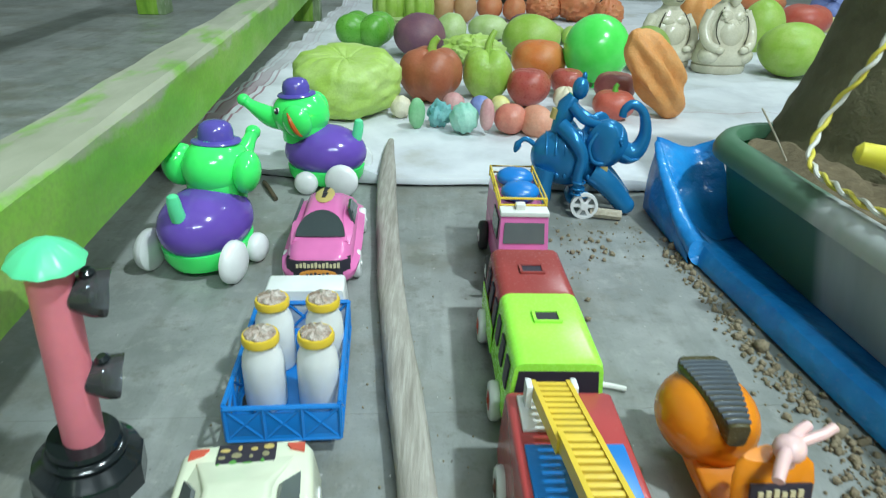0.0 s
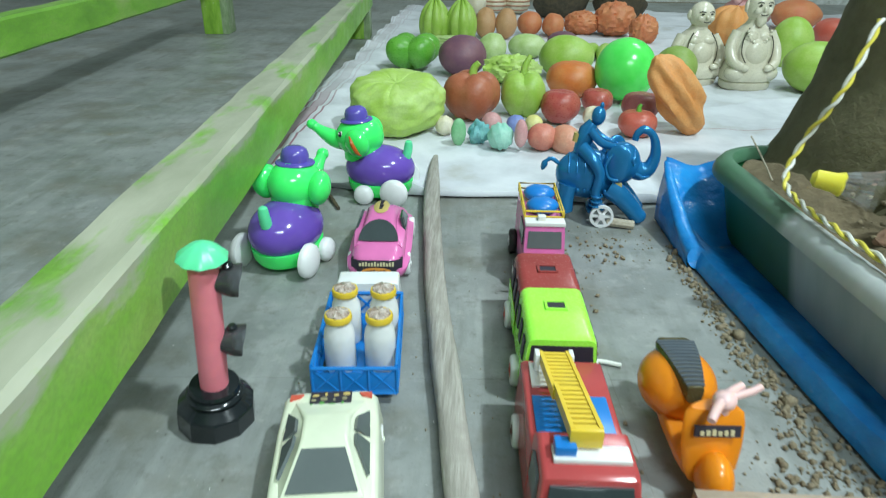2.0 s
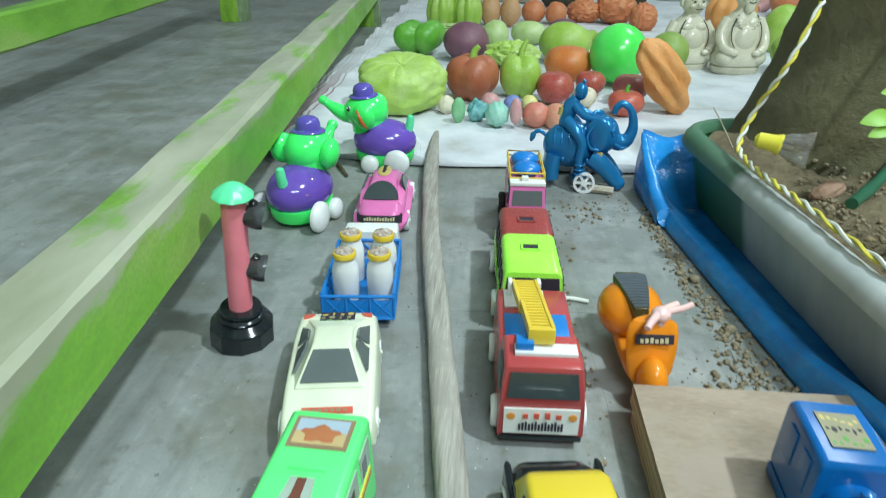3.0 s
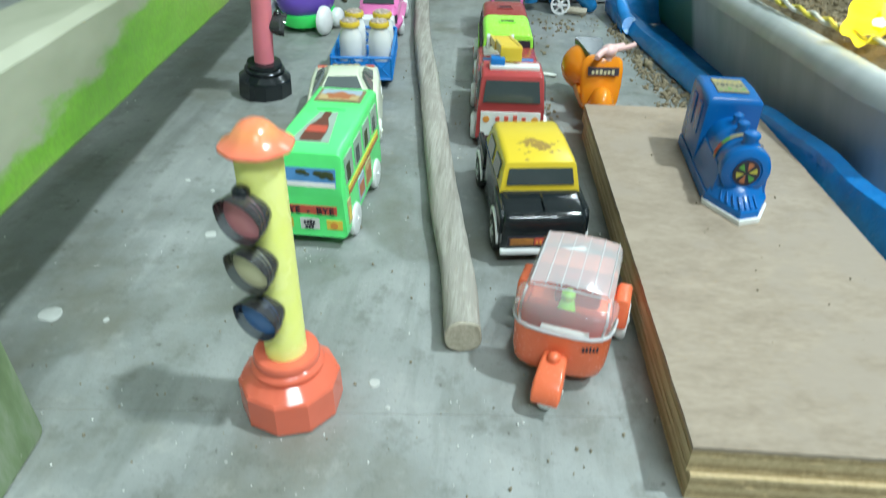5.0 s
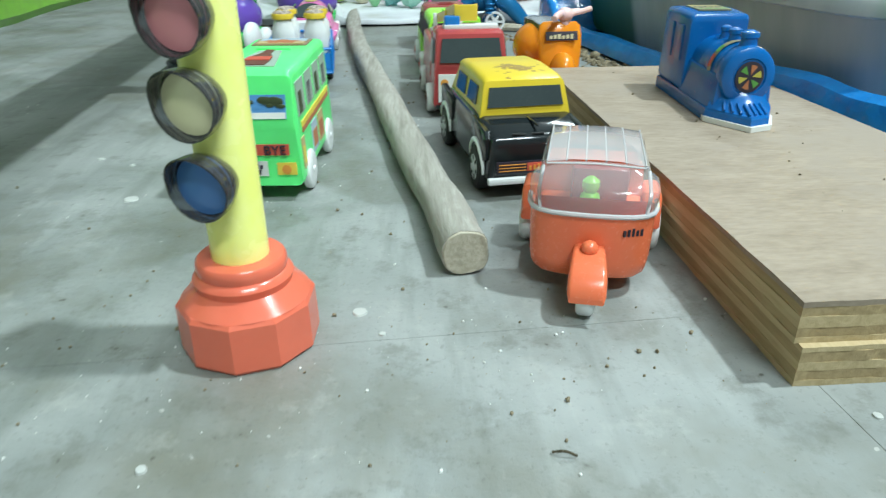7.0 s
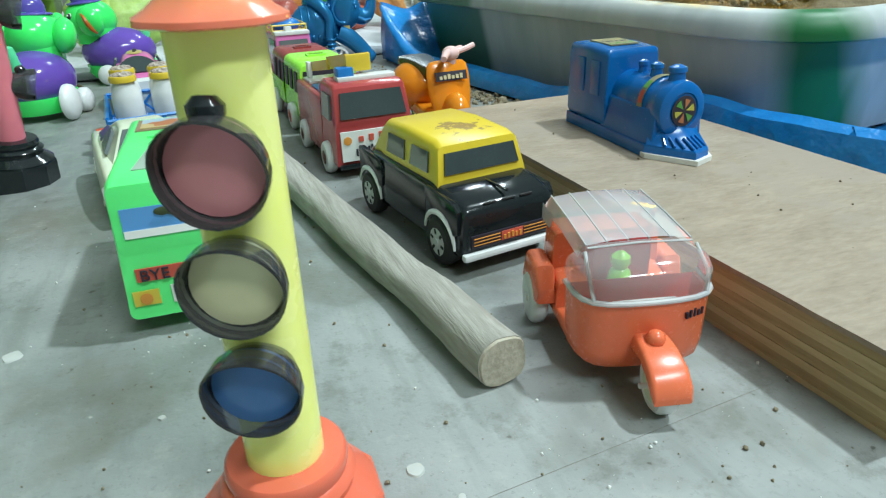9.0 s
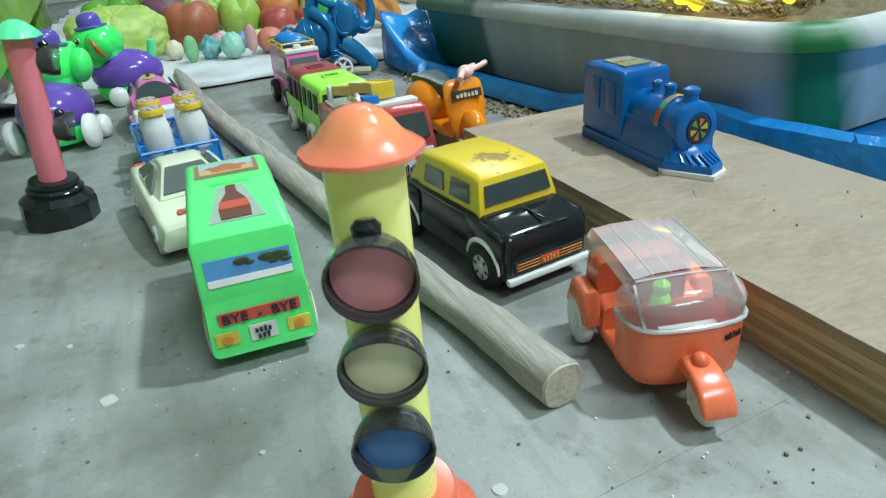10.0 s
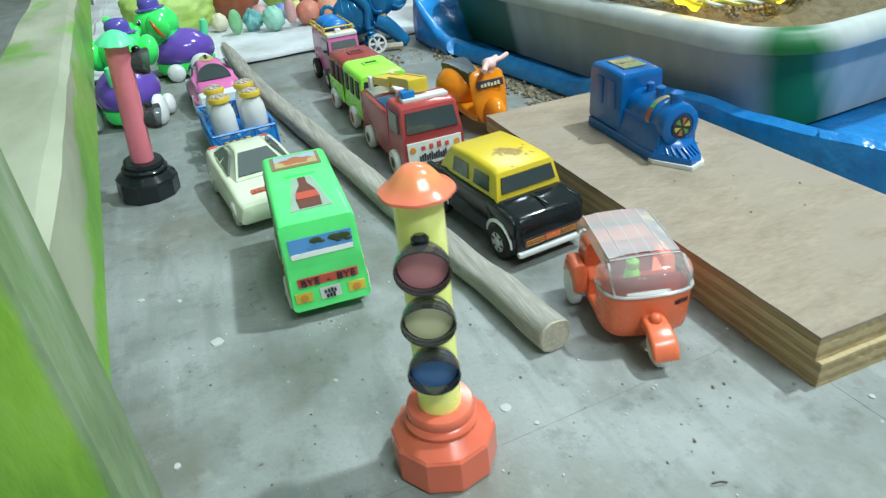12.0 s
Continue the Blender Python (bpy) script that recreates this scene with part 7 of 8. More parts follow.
def blue_elephant():
    t = thing("toy_blue_elephant", "pearly blue toy elephant with rider shape on white wheels", "toy elephant", pose(0.1850, 0.8050, 0, 0, 0, -4))
    bm = bmesh.new()
    oval(bm, (-0.018, 0, 0.0680), (0.0560, 0.0330, 0.0380), 26, 18)
    oval(bm, (0.042, 0, 0.0880), (0.0330, 0.0270, 0.0310), 22, 16)
    pts = smooth_path([(0.058, 0, 0.084), (0.076, 0, 0.076), (0.091, 0, 0.082), (0.098, 0, 0.100), (0.095, 0, 0.120), (0.086, 0, 0.134), (0.072, 0, 0.139), (0.062, 0, 0.132), (0.060, 0, 0.123)], 5)
    tube(bm, pts, [0.0165 - 0.0105 * min(1, i / (len(pts) * 0.6)) for i in range(len(pts))], 14)
    for s in (-1, 1):
        tube(bm, smooth_path([(0.022, s * 0.018, 0.055), (0.045, s * 0.021, 0.042), (0.064, s * 0.021, 0.027), (0.078, s * 0.021, 0.013)], 4), [0.0175 - 0.0003 * i for i in range(13)], 14)
        oval(bm, (0.080, s * 0.021, 0.0125), (0.0150, 0.0125, 0.0120), 14, 10)
        tube(bm, [(-0.050, s * 0.018, 0.055), (-0.054, s * 0.021, 0.035), (-0.052, s * 0.021, 0.014)], [0.0185, 0.0165, 0.0150], 14)
        oval(bm, (0.030, s * 0.0285, 0.0930), (0.0240, 0.0060, 0.0290), 18, 12, pose(0, 0, 0, 0, 12, s * 14))
        tube(bm, [(0.066, s * 0.012, 0.076), (0.080, s * 0.014, 0.070), (0.092, s * 0.014, 0.073)], [0.004, 0.003, 0.0014], 8)
        # rider's limbs
        tube(bm, smooth_path([(-0.030, s * 0.014, 0.110), (-0.012, s * 0.032, 0.098), (0.002, s * 0.037, 0.078), (-0.002, s * 0.037, 0.052), (0.004, s * 0.038, 0.030)], 4), [0.0115 - 0.0003 * i for i in range(17)], 12)
        oval(bm, (0.010, s * 0.038, 0.0290), (0.0110, 0.0060, 0.0055), 10, 8)
        tube(bm, smooth_path([(-0.020, s * 0.015, 0.138), (-0.004, s * 0.019, 0.124), (0.012, s * 0.016, 0.117), (0.026, s * 0.010, 0.114)], 4), [0.0072 - 0.0002 * i for i in range(13)], 10)
    # moulded ornaments: blanket ridges, bangles, ear folds, forehead band
    for k in range(5):
        xx = -0.052 + 0.014 * k
        rr = 0.0385 * math.sqrt(max(0.05, 1 - ((xx + 0.018) / 0.056) ** 2))
        tube(bm, [(xx, 0.87 * rr * math.sin(a), 0.068 + rr * math.cos(a)) for a in [radians(-75 + 10 * i) for i in range(16)]], 0.0014, 6)
    for s in (-1, 1):
        for zz in (0.046, 0.038, 0.031):
            tube(bm, [(0.001 + 0.0095 * math.cos(a), s * 0.0375 + 0.0095 * math.sin(a), zz) for a in [2 * math.pi * i / 12 for i in range(13)]], 0.0016, 6)
        for k in range(6):
            oval(bm, (-0.045 + 0.012 * k, s * 0.0300, 0.0500), (0.0034, 0.0034, 0.0040), 8, 6)
        oval(bm, (0.058, s * 0.0200, 0.0980), (0.0060, 0.0050, 0.0050), 10, 8)
        tube(bm, smooth_path([(0.020, s * 0.031, 0.108), (0.010, s * 0.036, 0.092), (0.018, s * 0.036, 0.074), (0.034, s * 0.033, 0.070)], 4), 0.0024, 8)
    tube(bm, [(0.060, 0.024 * math.sin(a), 0.088 + 0.024 * math.cos(a)) for a in [radians(-80 + 16 * i) for i in range(11)]], 0.0022, 6)
    tube(bm, [(-0.032, 0, 0.100), (-0.030, 0, 0.115), (-0.024, 0, 0.132), (-0.016, 0, 0.146)], [0.0145, 0.0140, 0.0160, 0.0090], 16)
    oval(bm, (-0.008, 0, 0.1560), (0.0125, 0.0115, 0.0140), 16, 12)
    oval(bm, (-0.004, 0, 0.1710), (0.0040, 0.0040, 0.0050), 10, 8)
    tube(bm, smooth_path([(-0.070, 0, 0.082), (-0.082, 0, 0.088), (-0.092, 0, 0.084), (-0.099, 0, 0.070)], 4), [0.0035] * 9 + [0.006, 0.0055, 0.004, 0.0015], 8)
    oval(bm, (-0.006, 0, 0.016), (0.008, 0.030, 0.008), 12, 8)
    for v in bm.verts:
        v.co = Vector((v.co.x * 0.78 - 0.016, v.co.y * 0.85, v.co.z * 0.95 + 0.001))
    part("elephant_figure", bm, M_METAL_BLUE, t)
    bm = bmesh.new()
    tube(bm, [(-0.0490, 0, 0.112), (-0.0470, 0, 0.124)], 0.006, 10)
    part("gold_strap", bm, M_GOLD, t, "gold patch on the rider's back")
    bm = bmesh.new()
    box(bm, (0.012, -0.0245, 0.0600), (0.012, 0.002, 0.006), 0.0008)
    part("collar_label", bm, M_GOLD, t)
    for s in (-1, 1):
        bm = bmesh.new()
        m = Matrix.Translation((-0.006, s * 0.0370, 0.0165)) @ pose(0, 0, 0, 90, 0, 0)
        ring = [(0.0130, -0.003), (0.0165, -0.003), (0.0165, 0.003), (0.0130, 0.003), (0.0130, -0.003)]
        skin(bm, [[m @ Vector((r * math.cos(a), r * math.sin(a), z)) for a in [2 * math.pi * i / 26 for i in range(26)]] for r, z in ring], False)
        wh = part("wheel", bm, M_WHITE, t, "white six-spoke wheel")
        bm = bmesh.new()
        lathe(bm, [(0.005, -0.004), (0.005, 0.004)], 14, m)
        part("hub", bm, M_WHITE, wh)
        for k in range(6):
            bm = bmesh.new()
            box(bm, (0.0085, 0, 0), (0.0105, 0.0036, 0.003), 0, m @ pose(0, 0, 0, 0, 0, 60 * k))
            part("spoke", bm, M_WHITE, wh)


blue_elephant()


# ---- clay fruit and vegetables ----
ROW = "clay fruit and vegetables on the cloth"


def fruit(name, label, x, y, rx, rz, mat, ry=None, warp=None, rot=0, tilt=0, z0=0.010, category="clay fruit", stem=None, seg=28, lean=0):
    ry = ry or rx
    m = pose(x, y, z0 + rz * 0.97, tilt, lean, rot)
    bm = bmesh.new()
    oval(bm, (0, 0, 0), (rx, ry, rz), seg, max(18, seg // 2), None, warp)
    if stem is None:
        return loose(name, bm, mat, label, category, m, ROW)
    t = thing(name, label, category, m, ROW)
    part("flesh", bm, mat, t)
    bm = bmesh.new()
    pts, radii, smat = stem
    tube(bm, smooth_path(pts, 4), [radii[0] + (radii[1] - radii[0]) * i / ((len(pts) - 1) * 4) for i in range((len(pts) - 1) * 4 + 1)], 10)
    part("stalk", bm, smat, t)
    return t


def lobes(n, depth, dimple=0.25, flat=0.0):
    def w(p):
        a = math.atan2(p.y, p.x)
        k = 1 + depth * (abs(math.cos(a * n / 2)) - 0.5)
        up = max(0.0, p.z)
        k *= (1 - dimple * up ** 6) * (1 + 0.5 * depth * p.z)
        return k * (1 + 0.03 * noise.noise(p * 2.2))
    return w


def lumps(depth, freq, seed=0.0):
    return lambda p: 1 + depth * noise.noise(p * freq + Vector((seed, seed, 0)))


C_YGREEN = clay("yellow_green_clay_paint", (0.40, 0.60, 0.10), (0.50, 0.66, 0.22), 0.45)
C_GREEN = clay("leaf_green_clay_paint", (0.10, 0.36, 0.03), (0.17, 0.46, 0.06), 0.3)
C_LIME = clay("lime_clay_paint", (0.30, 0.50, 0.06), (0.42, 0.58, 0.14), 0.4)
C_PALE = clay("pale_green_clay_paint", (0.42, 0.58, 0.20), (0.55, 0.66, 0.33), 0.35)
C_BRICK = clay("brick_red_clay_paint", (0.40, 0.11, 0.05), (0.46, 0.16, 0.08), 0.4)
C_PURPLE = clay("dull_purple_clay_paint", (0.17, 0.07, 0.11), (0.24, 0.11, 0.13), 0.5)
C_ORANGE = clay("orange_clay_paint", (0.62, 0.16, 0.03), (0.62, 0.24, 0.07), 0.4)
C_RED = clay("dark_red_clay_paint", (0.40, 0.06, 0.05), (0.46, 0.12, 0.08), 0.3)
C_MAUVE = clay("mauve_red_clay_paint", (0.33, 0.08, 0.09), (0.40, 0.15, 0.12), 0.4)
C_TOMATO = clay("tomato_clay_paint", (0.52, 0.09, 0.06), (0.55, 0.14, 0.09), 0.35)
C_PAPAYA = clay("papaya_clay_paint", (0.74, 0.30, 0.08), (0.78, 0.38, 0.13), 0.55, 30, 0.5)
C_OLIVE = clay("olive_clay_paint", (0.22, 0.34, 0.06), (0.30, 0.40, 0.10), 0.45)
C_CREAM = clay("cream_clay_paint", (0.70, 0.62, 0.42), (0.76, 0.70, 0.55), 0.5)
C_TEAL = clay("teal_clay_paint", (0.12, 0.40, 0.42), (0.24, 0.52, 0.50), 0.5)
C_MINT = clay("mint_clay_paint", (0.24, 0.58, 0.45), (0.40, 0.68, 0.55), 0.5)
C_BLUE = clay("dusty_blue_clay_paint", (0.16, 0.22, 0.52), (0.26, 0.32, 0.60), 0.5)
C_YELLOW = clay("soft_yellow_clay_paint", (0.68, 0.62, 0.18), (0.74, 0.70, 0.32), 0.5)
C_CORAL = clay("coral_clay_paint", (0.60, 0.17, 0.12), (0.64, 0.26, 0.18), 0.4)
C_SALMON = clay("salmon_clay_paint", (0.66, 0.26, 0.16), (0.70, 0.36, 0.24), 0.5)
C_PINK = clay("dusty_pink_clay_paint", (0.58, 0.28, 0.28), (0.66, 0.38, 0.36), 0.5)
C_TAN = clay("tan_clay_paint", (0.52, 0.28, 0.12), (0.58, 0.34, 0.18), 0.5)
C_RUST = clay("rust_clay_paint", (0.60, 0.18, 0.07), (0.62, 0.26, 0.11), 0.5)
C_SHELL = clay("coconut_husk", (0.06, 0.05, 0.03), (0.12, 0.09, 0.05), 0.8, 60, 0.8)
C_SHELL_IN = clay("coconut_flesh", (0.62, 0.62, 0.54), (0.70, 0.70, 0.64), 0.6)
C_GREEN2 = clay("grass_green_clay_paint", (0.16, 0.45, 0.20), (0.26, 0.52, 0.28), 0.5)
C_SKIN = clay("pale_brown_clay_paint", (0.44, 0.22, 0.13), (0.50, 0.28, 0.18), 0.5)

def gathered(p):
    """Squat drum-like gourd, its skin gathered in creases towards a hollow on the flat top."""
    a = math.atan2(p.y, p.x)
    rho = math.hypot(p.x, p.y)
    k = 1 / (rho ** 3.4 + abs(p.z) ** 3.4) ** (1 / 3.4)
    if p.z > 0:
        crease = abs(math.sin(7.5 * a + 2.2 * noise.noise(Vector((math.cos(a) * 2, math.sin(a) * 2, 3.1)))))
        k *= 1 - 0.065 * (1 - crease) ** 2 * min(1.0, p.z * 1.6) * (0.5 + noise.noise(Vector((a * 2, 5.0, 1)))) - 0.22 * max(0.0, p.z) ** 14
    return k * (1 + 0.08 * noise.noise(p * 2.2) + 0.045 * noise.noise(p * 5))


fruit("clay_pumpkin", "large squat yellow-green clay pumpkin with gathered creases", -0.166, 1.185, 0.092, 0.050, C_YGREEN, 0.086, gathered, 0, 9, z0=0.019, seg=96)
fruit("clay_bell_pepper", "brick-red clay bell pepper with green stalk", -0.021, 1.282, 0.057, 0.054, C_BRICK, None, lobes(4, 0.14, 0.3), 20, stem=([(0, 0, 0.036), (0.003, 0, 0.054), (0.012, -0.004, 0.066)], (0.010, 0.006), C_LIME), seg=40)
fruit("clay_bell_pepper", "yellow-green clay bell pepper with curved stalk", 0.086, 1.312, 0.048, 0.052, C_LIME, None, lobes(4, 0.18, 0.3), 45, stem=([(0, 0, 0.034), (0.002, 0, 0.056), (0.014, -0.003, 0.078)], (0.009, 0.005), C_LIME), seg=40)
fruit("clay_bell_pepper", "glossy dark green clay bell pepper lying on the cloth", -0.200, 1.800, 0.073, 0.050, C_GREEN, 0.062, lobes(4, 0.34, 0.45), 40, stem=([(-0.01, -0.03, 0.030), (-0.01, -0.045, 0.040)], (0.008, 0.006), C_LIME), seg=40)
fruit("clay_eggplant", "dull purple round clay aubergine", -0.058, 1.735, 0.066, 0.054, C_PURPLE, None, lumps(0.05, 1.5))
fruit("clay_guava", "pale green round clay guava", 0.022, 1.925, 0.043, 0.044, C_PALE, None, lumps(0.06, 1.8))
fruit("clay_gourd", "pale green oval clay gourd", 0.130, 2.010, 0.060, 0.038, C_PALE, 0.045, lumps(0.05, 1.4, 2), -10)
fruit("clay_lettuce", "crumpled light green clay lettuce", 0.072, 1.650, 0.070, 0.036, C_YGREEN, 0.05, lambda p: 1 + 0.30 * noise.noise(p * 3.2 + Vector((4, 4, 0))) + 0.14 * noise.noise(p * 8), seg=56)
fruit("clay_mango", "smooth green painted clay mango", 0.221, 1.740, 0.075, 0.056, C_LIME, 0.058, lumps(0.06, 1.2, 6), -8)
fruit("clay_plum", "dull purple clay plum behind the mango", 0.252, 2.130, 0.052, 0.034, C_PURPLE, None, lumps(0.05, 1.6, 3))
fruit("clay_tomato", "large orange clay tomato", 0.210, 1.500, 0.060, 0.046, C_ORANGE, None, lobes(5, 0.05, 0.15))
fruit("clay_apple", "dark red clay apple", 0.163, 1.275, 0.041, 0.038, C_RED, None, lobes(5, 0.05, 0.3))
fruit("clay_apple", "small dark red clay apple", 0.252, 1.362, 0.034, 0.030, C_RED, None, lobes(5, 0.05, 0.3))
fruit("clay_apple", "mauve red clay apple", 0.334, 1.305, 0.039, 0.034, C_MAUVE, None, lobes(5, 0.04, 0.3))
fruit("clay_tomato", "red clay tomato with green calyx", 0.305, 1.186, 0.037, 0.029, C_TOMATO, None, lobes(5, 0.05, 0.25), stem=([(0, 0, 0.020), (0, 0.002, 0.030), (0.004, 0.002, 0.036)], (0.006, 0.003), C_GREEN))
fruit("clay_papaya", "orange ribbed clay papaya piece leaning on the fruit", 0.383, 1.225, 0.044, 0.078, C_PAPAYA, 0.034,
      lambda p: (1 + 0.16 * abs(p.z) ** 4) * (1 + 0.13 * math.sin(9.5 * p.x + 2.2 * p.z + 1.2 * noise.noise(p * 2)) * (1 - p.z * p.z) + 0.03 * noise.noise(p * 6)), 0, 0, seg=72, lean=-34)
fruit("clay_wood_apple", "olive green round clay fruit", 0.486, 1.640, 0.054, 0.053, C_OLIVE, None, lumps(0.04, 1.4, 8))
fruit("clay_shell", "small cream painted clay shell", -0.070, 1.160, 0.0185, 0.020, C_CREAM, None, lumps(0.12, 2, 1))
fruit("clay_pea_pod", "green clay pea pod", -0.040, 1.098, 0.0145, 0.026, C_GREEN2, 0.010, lumps(0.08, 2, 2), 25)
fruit("clay_bird", "teal clay bird shape", -0.002, 1.112, 0.020, 0.022, C_TEAL, 0.016, lumps(0.4, 2.6, 5), 15)
fruit("clay_ball", "mint green ribbed clay ball", 0.038, 1.082, 0.024, 0.025, C_MINT, None, lambda p: 1 + 0.05 * math.sin(12 * (p.x + 0.4 * p.z)))
fruit("clay_ball", "dusty blue clay ball", 0.070, 1.194, 0.019, 0.018, C_BLUE, None, lumps(0.05, 2))
fruit("clay_ball", "soft yellow clay ball", 0.106, 1.205, 0.018, 0.017, C_YELLOW, None, lumps(0.05, 2, 3))
fruit("clay_ball", "dusty pink clay ball behind the shells", 0.022, 1.200, 0.020, 0.019, C_PINK, None, lumps(0.06, 2, 3))
fruit("clay_chilli", "dusty pink pointed clay chilli standing upright", 0.074, 1.070, 0.0115, 0.026, C_PINK, None, lambda p: 1 + 0.35 * p.z)
fruit("clay_radish", "round coral painted clay radish", 0.114, 1.088, 0.027, 0.025, C_CORAL, None, lumps(0.07, 1.8, 2))
fruit("clay_carrot", "salmon clay carrot end", 0.156, 1.084, 0.026, 0.027, C_SALMON, 0.035, lambda p: 1 - 0.2 * p.z, 20)
fruit("clay_garlic", "white clay garlic bulb", 0.230, 1.248, 0.022, 0.022, C_CREAM, None, lobes(7, 0.12, 0.1))
for sx in (-0.182, -0.088):
    fruit("clay_star_gourd", "light green ridged clay gourd standing upright", sx, 2.335, 0.048, 0.070, C_LIME, None, lambda p: (1 + 0.16 * abs(math.cos(4 * math.atan2(p.y, p.x)))) * (1 - 0.20 * p.z + 0.10 * max(0, p.z) ** 6), 12, seg=64)
fruit("clay_leaf_bed", "crumpled pale green clay leaf under the gourds", -0.120, 2.200, 0.075, 0.018, C_PALE, 0.04, lumps(0.4, 4, 3), seg=36)
for sx, ro in ((-0.002, 6), (0.072, -8)):
    fruit("clay_potato", "tan oval clay potato", sx, 2.405, 0.039, 0.054, C_TAN, 0.036, lumps(0.08, 1.6, sx * 40), ro)
fruit("clay_orange", "rust orange clay orange", 0.163, 2.500, 0.047, 0.043, C_RUST, None, lumps(0.05, 1.6))
fruit("clay_orange", "small rust orange clay fruit", 0.248, 2.476, 0.041, 0.042, C_RUST, None, lumps(0.08, 1.6, 5))
for i, (sx, sy, r, rz) in enumerate(((0.360, 2.540, 0.064, 0.043), (0.482, 2.540, 0.076, 0.060), (0.552, 2.346, 0.049, 0.049))):
    fruit("clay_bitter_gourd", "knobbly orange clay bitter gourd", sx, sy, r, rz, C_RUST, None, lambda p: 1 + 0.12 * noise.noise(p * 4.5 + Vector((i * 3, 0, 0))) + 0.15 * max(0, noise.noise(p * (8 if i else 12) + Vector((0, i * 5, 0)))), seg=64)
for sx, ro in ((0.322, -24), (0.368, -16)):
    fruit("clay_cucumber", "pale green clay cucumber", sx, 2.02, 0.022, 0.024, C_LIME, 0.085, lumps(0.05, 2, 1), ro)
fruit("clay_guava", "lime green clay guava beside the seated statue", 0.831, 1.640, 0.077, 0.063, C_LIME, None, lumps(0.05, 1.3, 2))
fruit("clay_pear", "yellow-green clay pear behind the seated statue", 0.900, 1.970, 0.060, 0.080, C_LIME, None, lambda p: 1 - 0.18 * p.z)
fruit("clay_peach", "red and orange clay peach", 1.190, 2.300, 0.080, 0.056, C_TOMATO, None, lobes(3, 0.05, 0.2))
fruit("clay_orange", "large orange clay fruit in the back row", 1.245, 2.780, 0.095, 0.060, C_RUST, None, lumps(0.05, 1.5, 3))
fruit("clay_pumpkin", "orange clay pumpkin behind the statues", 0.850, 2.320, 0.085, 0.072, C_PAPAYA, None, lobes(10, 0.12, 0.2), seg=44)
fruit("clay_banana", "yellow clay banana lying in the back row", 1.300, 2.420, 0.130, 0.028, C_YELLOW, 0.03, lumps(0.05, 1.5, 3), 8)


def conch(x, y, r, rot):
    """Banded spiral shell standing on its point side."""
    t = thing("clay_conch", "brown and cream banded clay conch shell", "clay shell", pose(x, y, 0.012, 0, 0, rot), ROW)
    prof = [(0.30, 0.0), (0.62, 0.14), (0.90, 0.42), (1.0, 0.70), (0.92, 0.98), (0.74, 1.18), (0.62, 1.26), (0.56, 1.42), (0.36, 1.52), (0.26, 1.64), (0.08, 1.74)]
    bm = bmesh.new()
    lathe(bm, [(q * r, z * r) for q, z in prof], 32, None, 0.04, 8)
    shell = part("shell", bm, C_CREAM, t)
    for k, (q, z) in enumerate(((0.80, 0.30), (0.98, 0.62), (0.95, 0.92), (0.76, 1.16), (0.57, 1.40))):
        bm = bmesh.new()
        lathe(bm, [(q * r * 1.02, (z - 0.06) * r), (q * r * 1.055, z * r), (q * r * 1.02, (z + 0.06) * r)], 32, None, 0.04, 8)
        part("band", bm, C_SKIN, shell)


conch(0.030, 3.14, 0.060, 0)
conch(0.138, 3.16, 0.060, 25)
fruit("clay_ball", "white clay ball in the back row", -0.050, 3.08, 0.045, 0.050, C_CREAM, None, lumps(0.05, 2, 7))


def coconut(x, y, r, rot):
    t = thing("coconut_half", "halved coconut shell with pale flesh lying open", "coconut", pose(x, y, 0.012, -28, 0, rot), ROW)
    bm = bmesh.new()
    lathe(bm, [(0, 0), (r * 0.5, r * 0.08), (r * 0.85, r * 0.32), (r, r * 0.62), (r * 0.96, r * 0.63)], 36)
    part("husk", bm, C_SHELL, t)
    bm = bmesh.new()
    lathe(bm, [(r * 0.965, r * 0.625), (r * 0.9, r * 0.63), (r * 0.8, r * 0.4), (r * 0.4, r * 0.18), (0, r * 0.14)], 36)
    part("coconut_meat", bm, C_SHELL_IN, t)


coconut(0.330, 2.98, 0.125, 8)
coconut(0.570, 2.95, 0.118, -12)


def balloon():
    t = thing("green_balloon", "shiny bright green balloon resting among the fruit", "balloon", pose(0.327, 1.470, 0.0))
    bm = bmesh.new()
    oval(bm, (0, 0, 0.083), (0.070, 0.070, 0.074), 36, 24, None, lambda p: 1 - 0.10 * max(0, -p.z) ** 2)
    part("skin", bm, balloon_mat(), t)
    bm = bmesh.new()
    lathe(bm, [(0.002, 0.016), (0.0035, 0.010), (0.007, 0.007)], 14, Matrix.Translation((0, -0.012, 0)))
    part("knot", bm, M_LIME, t)


balloon()


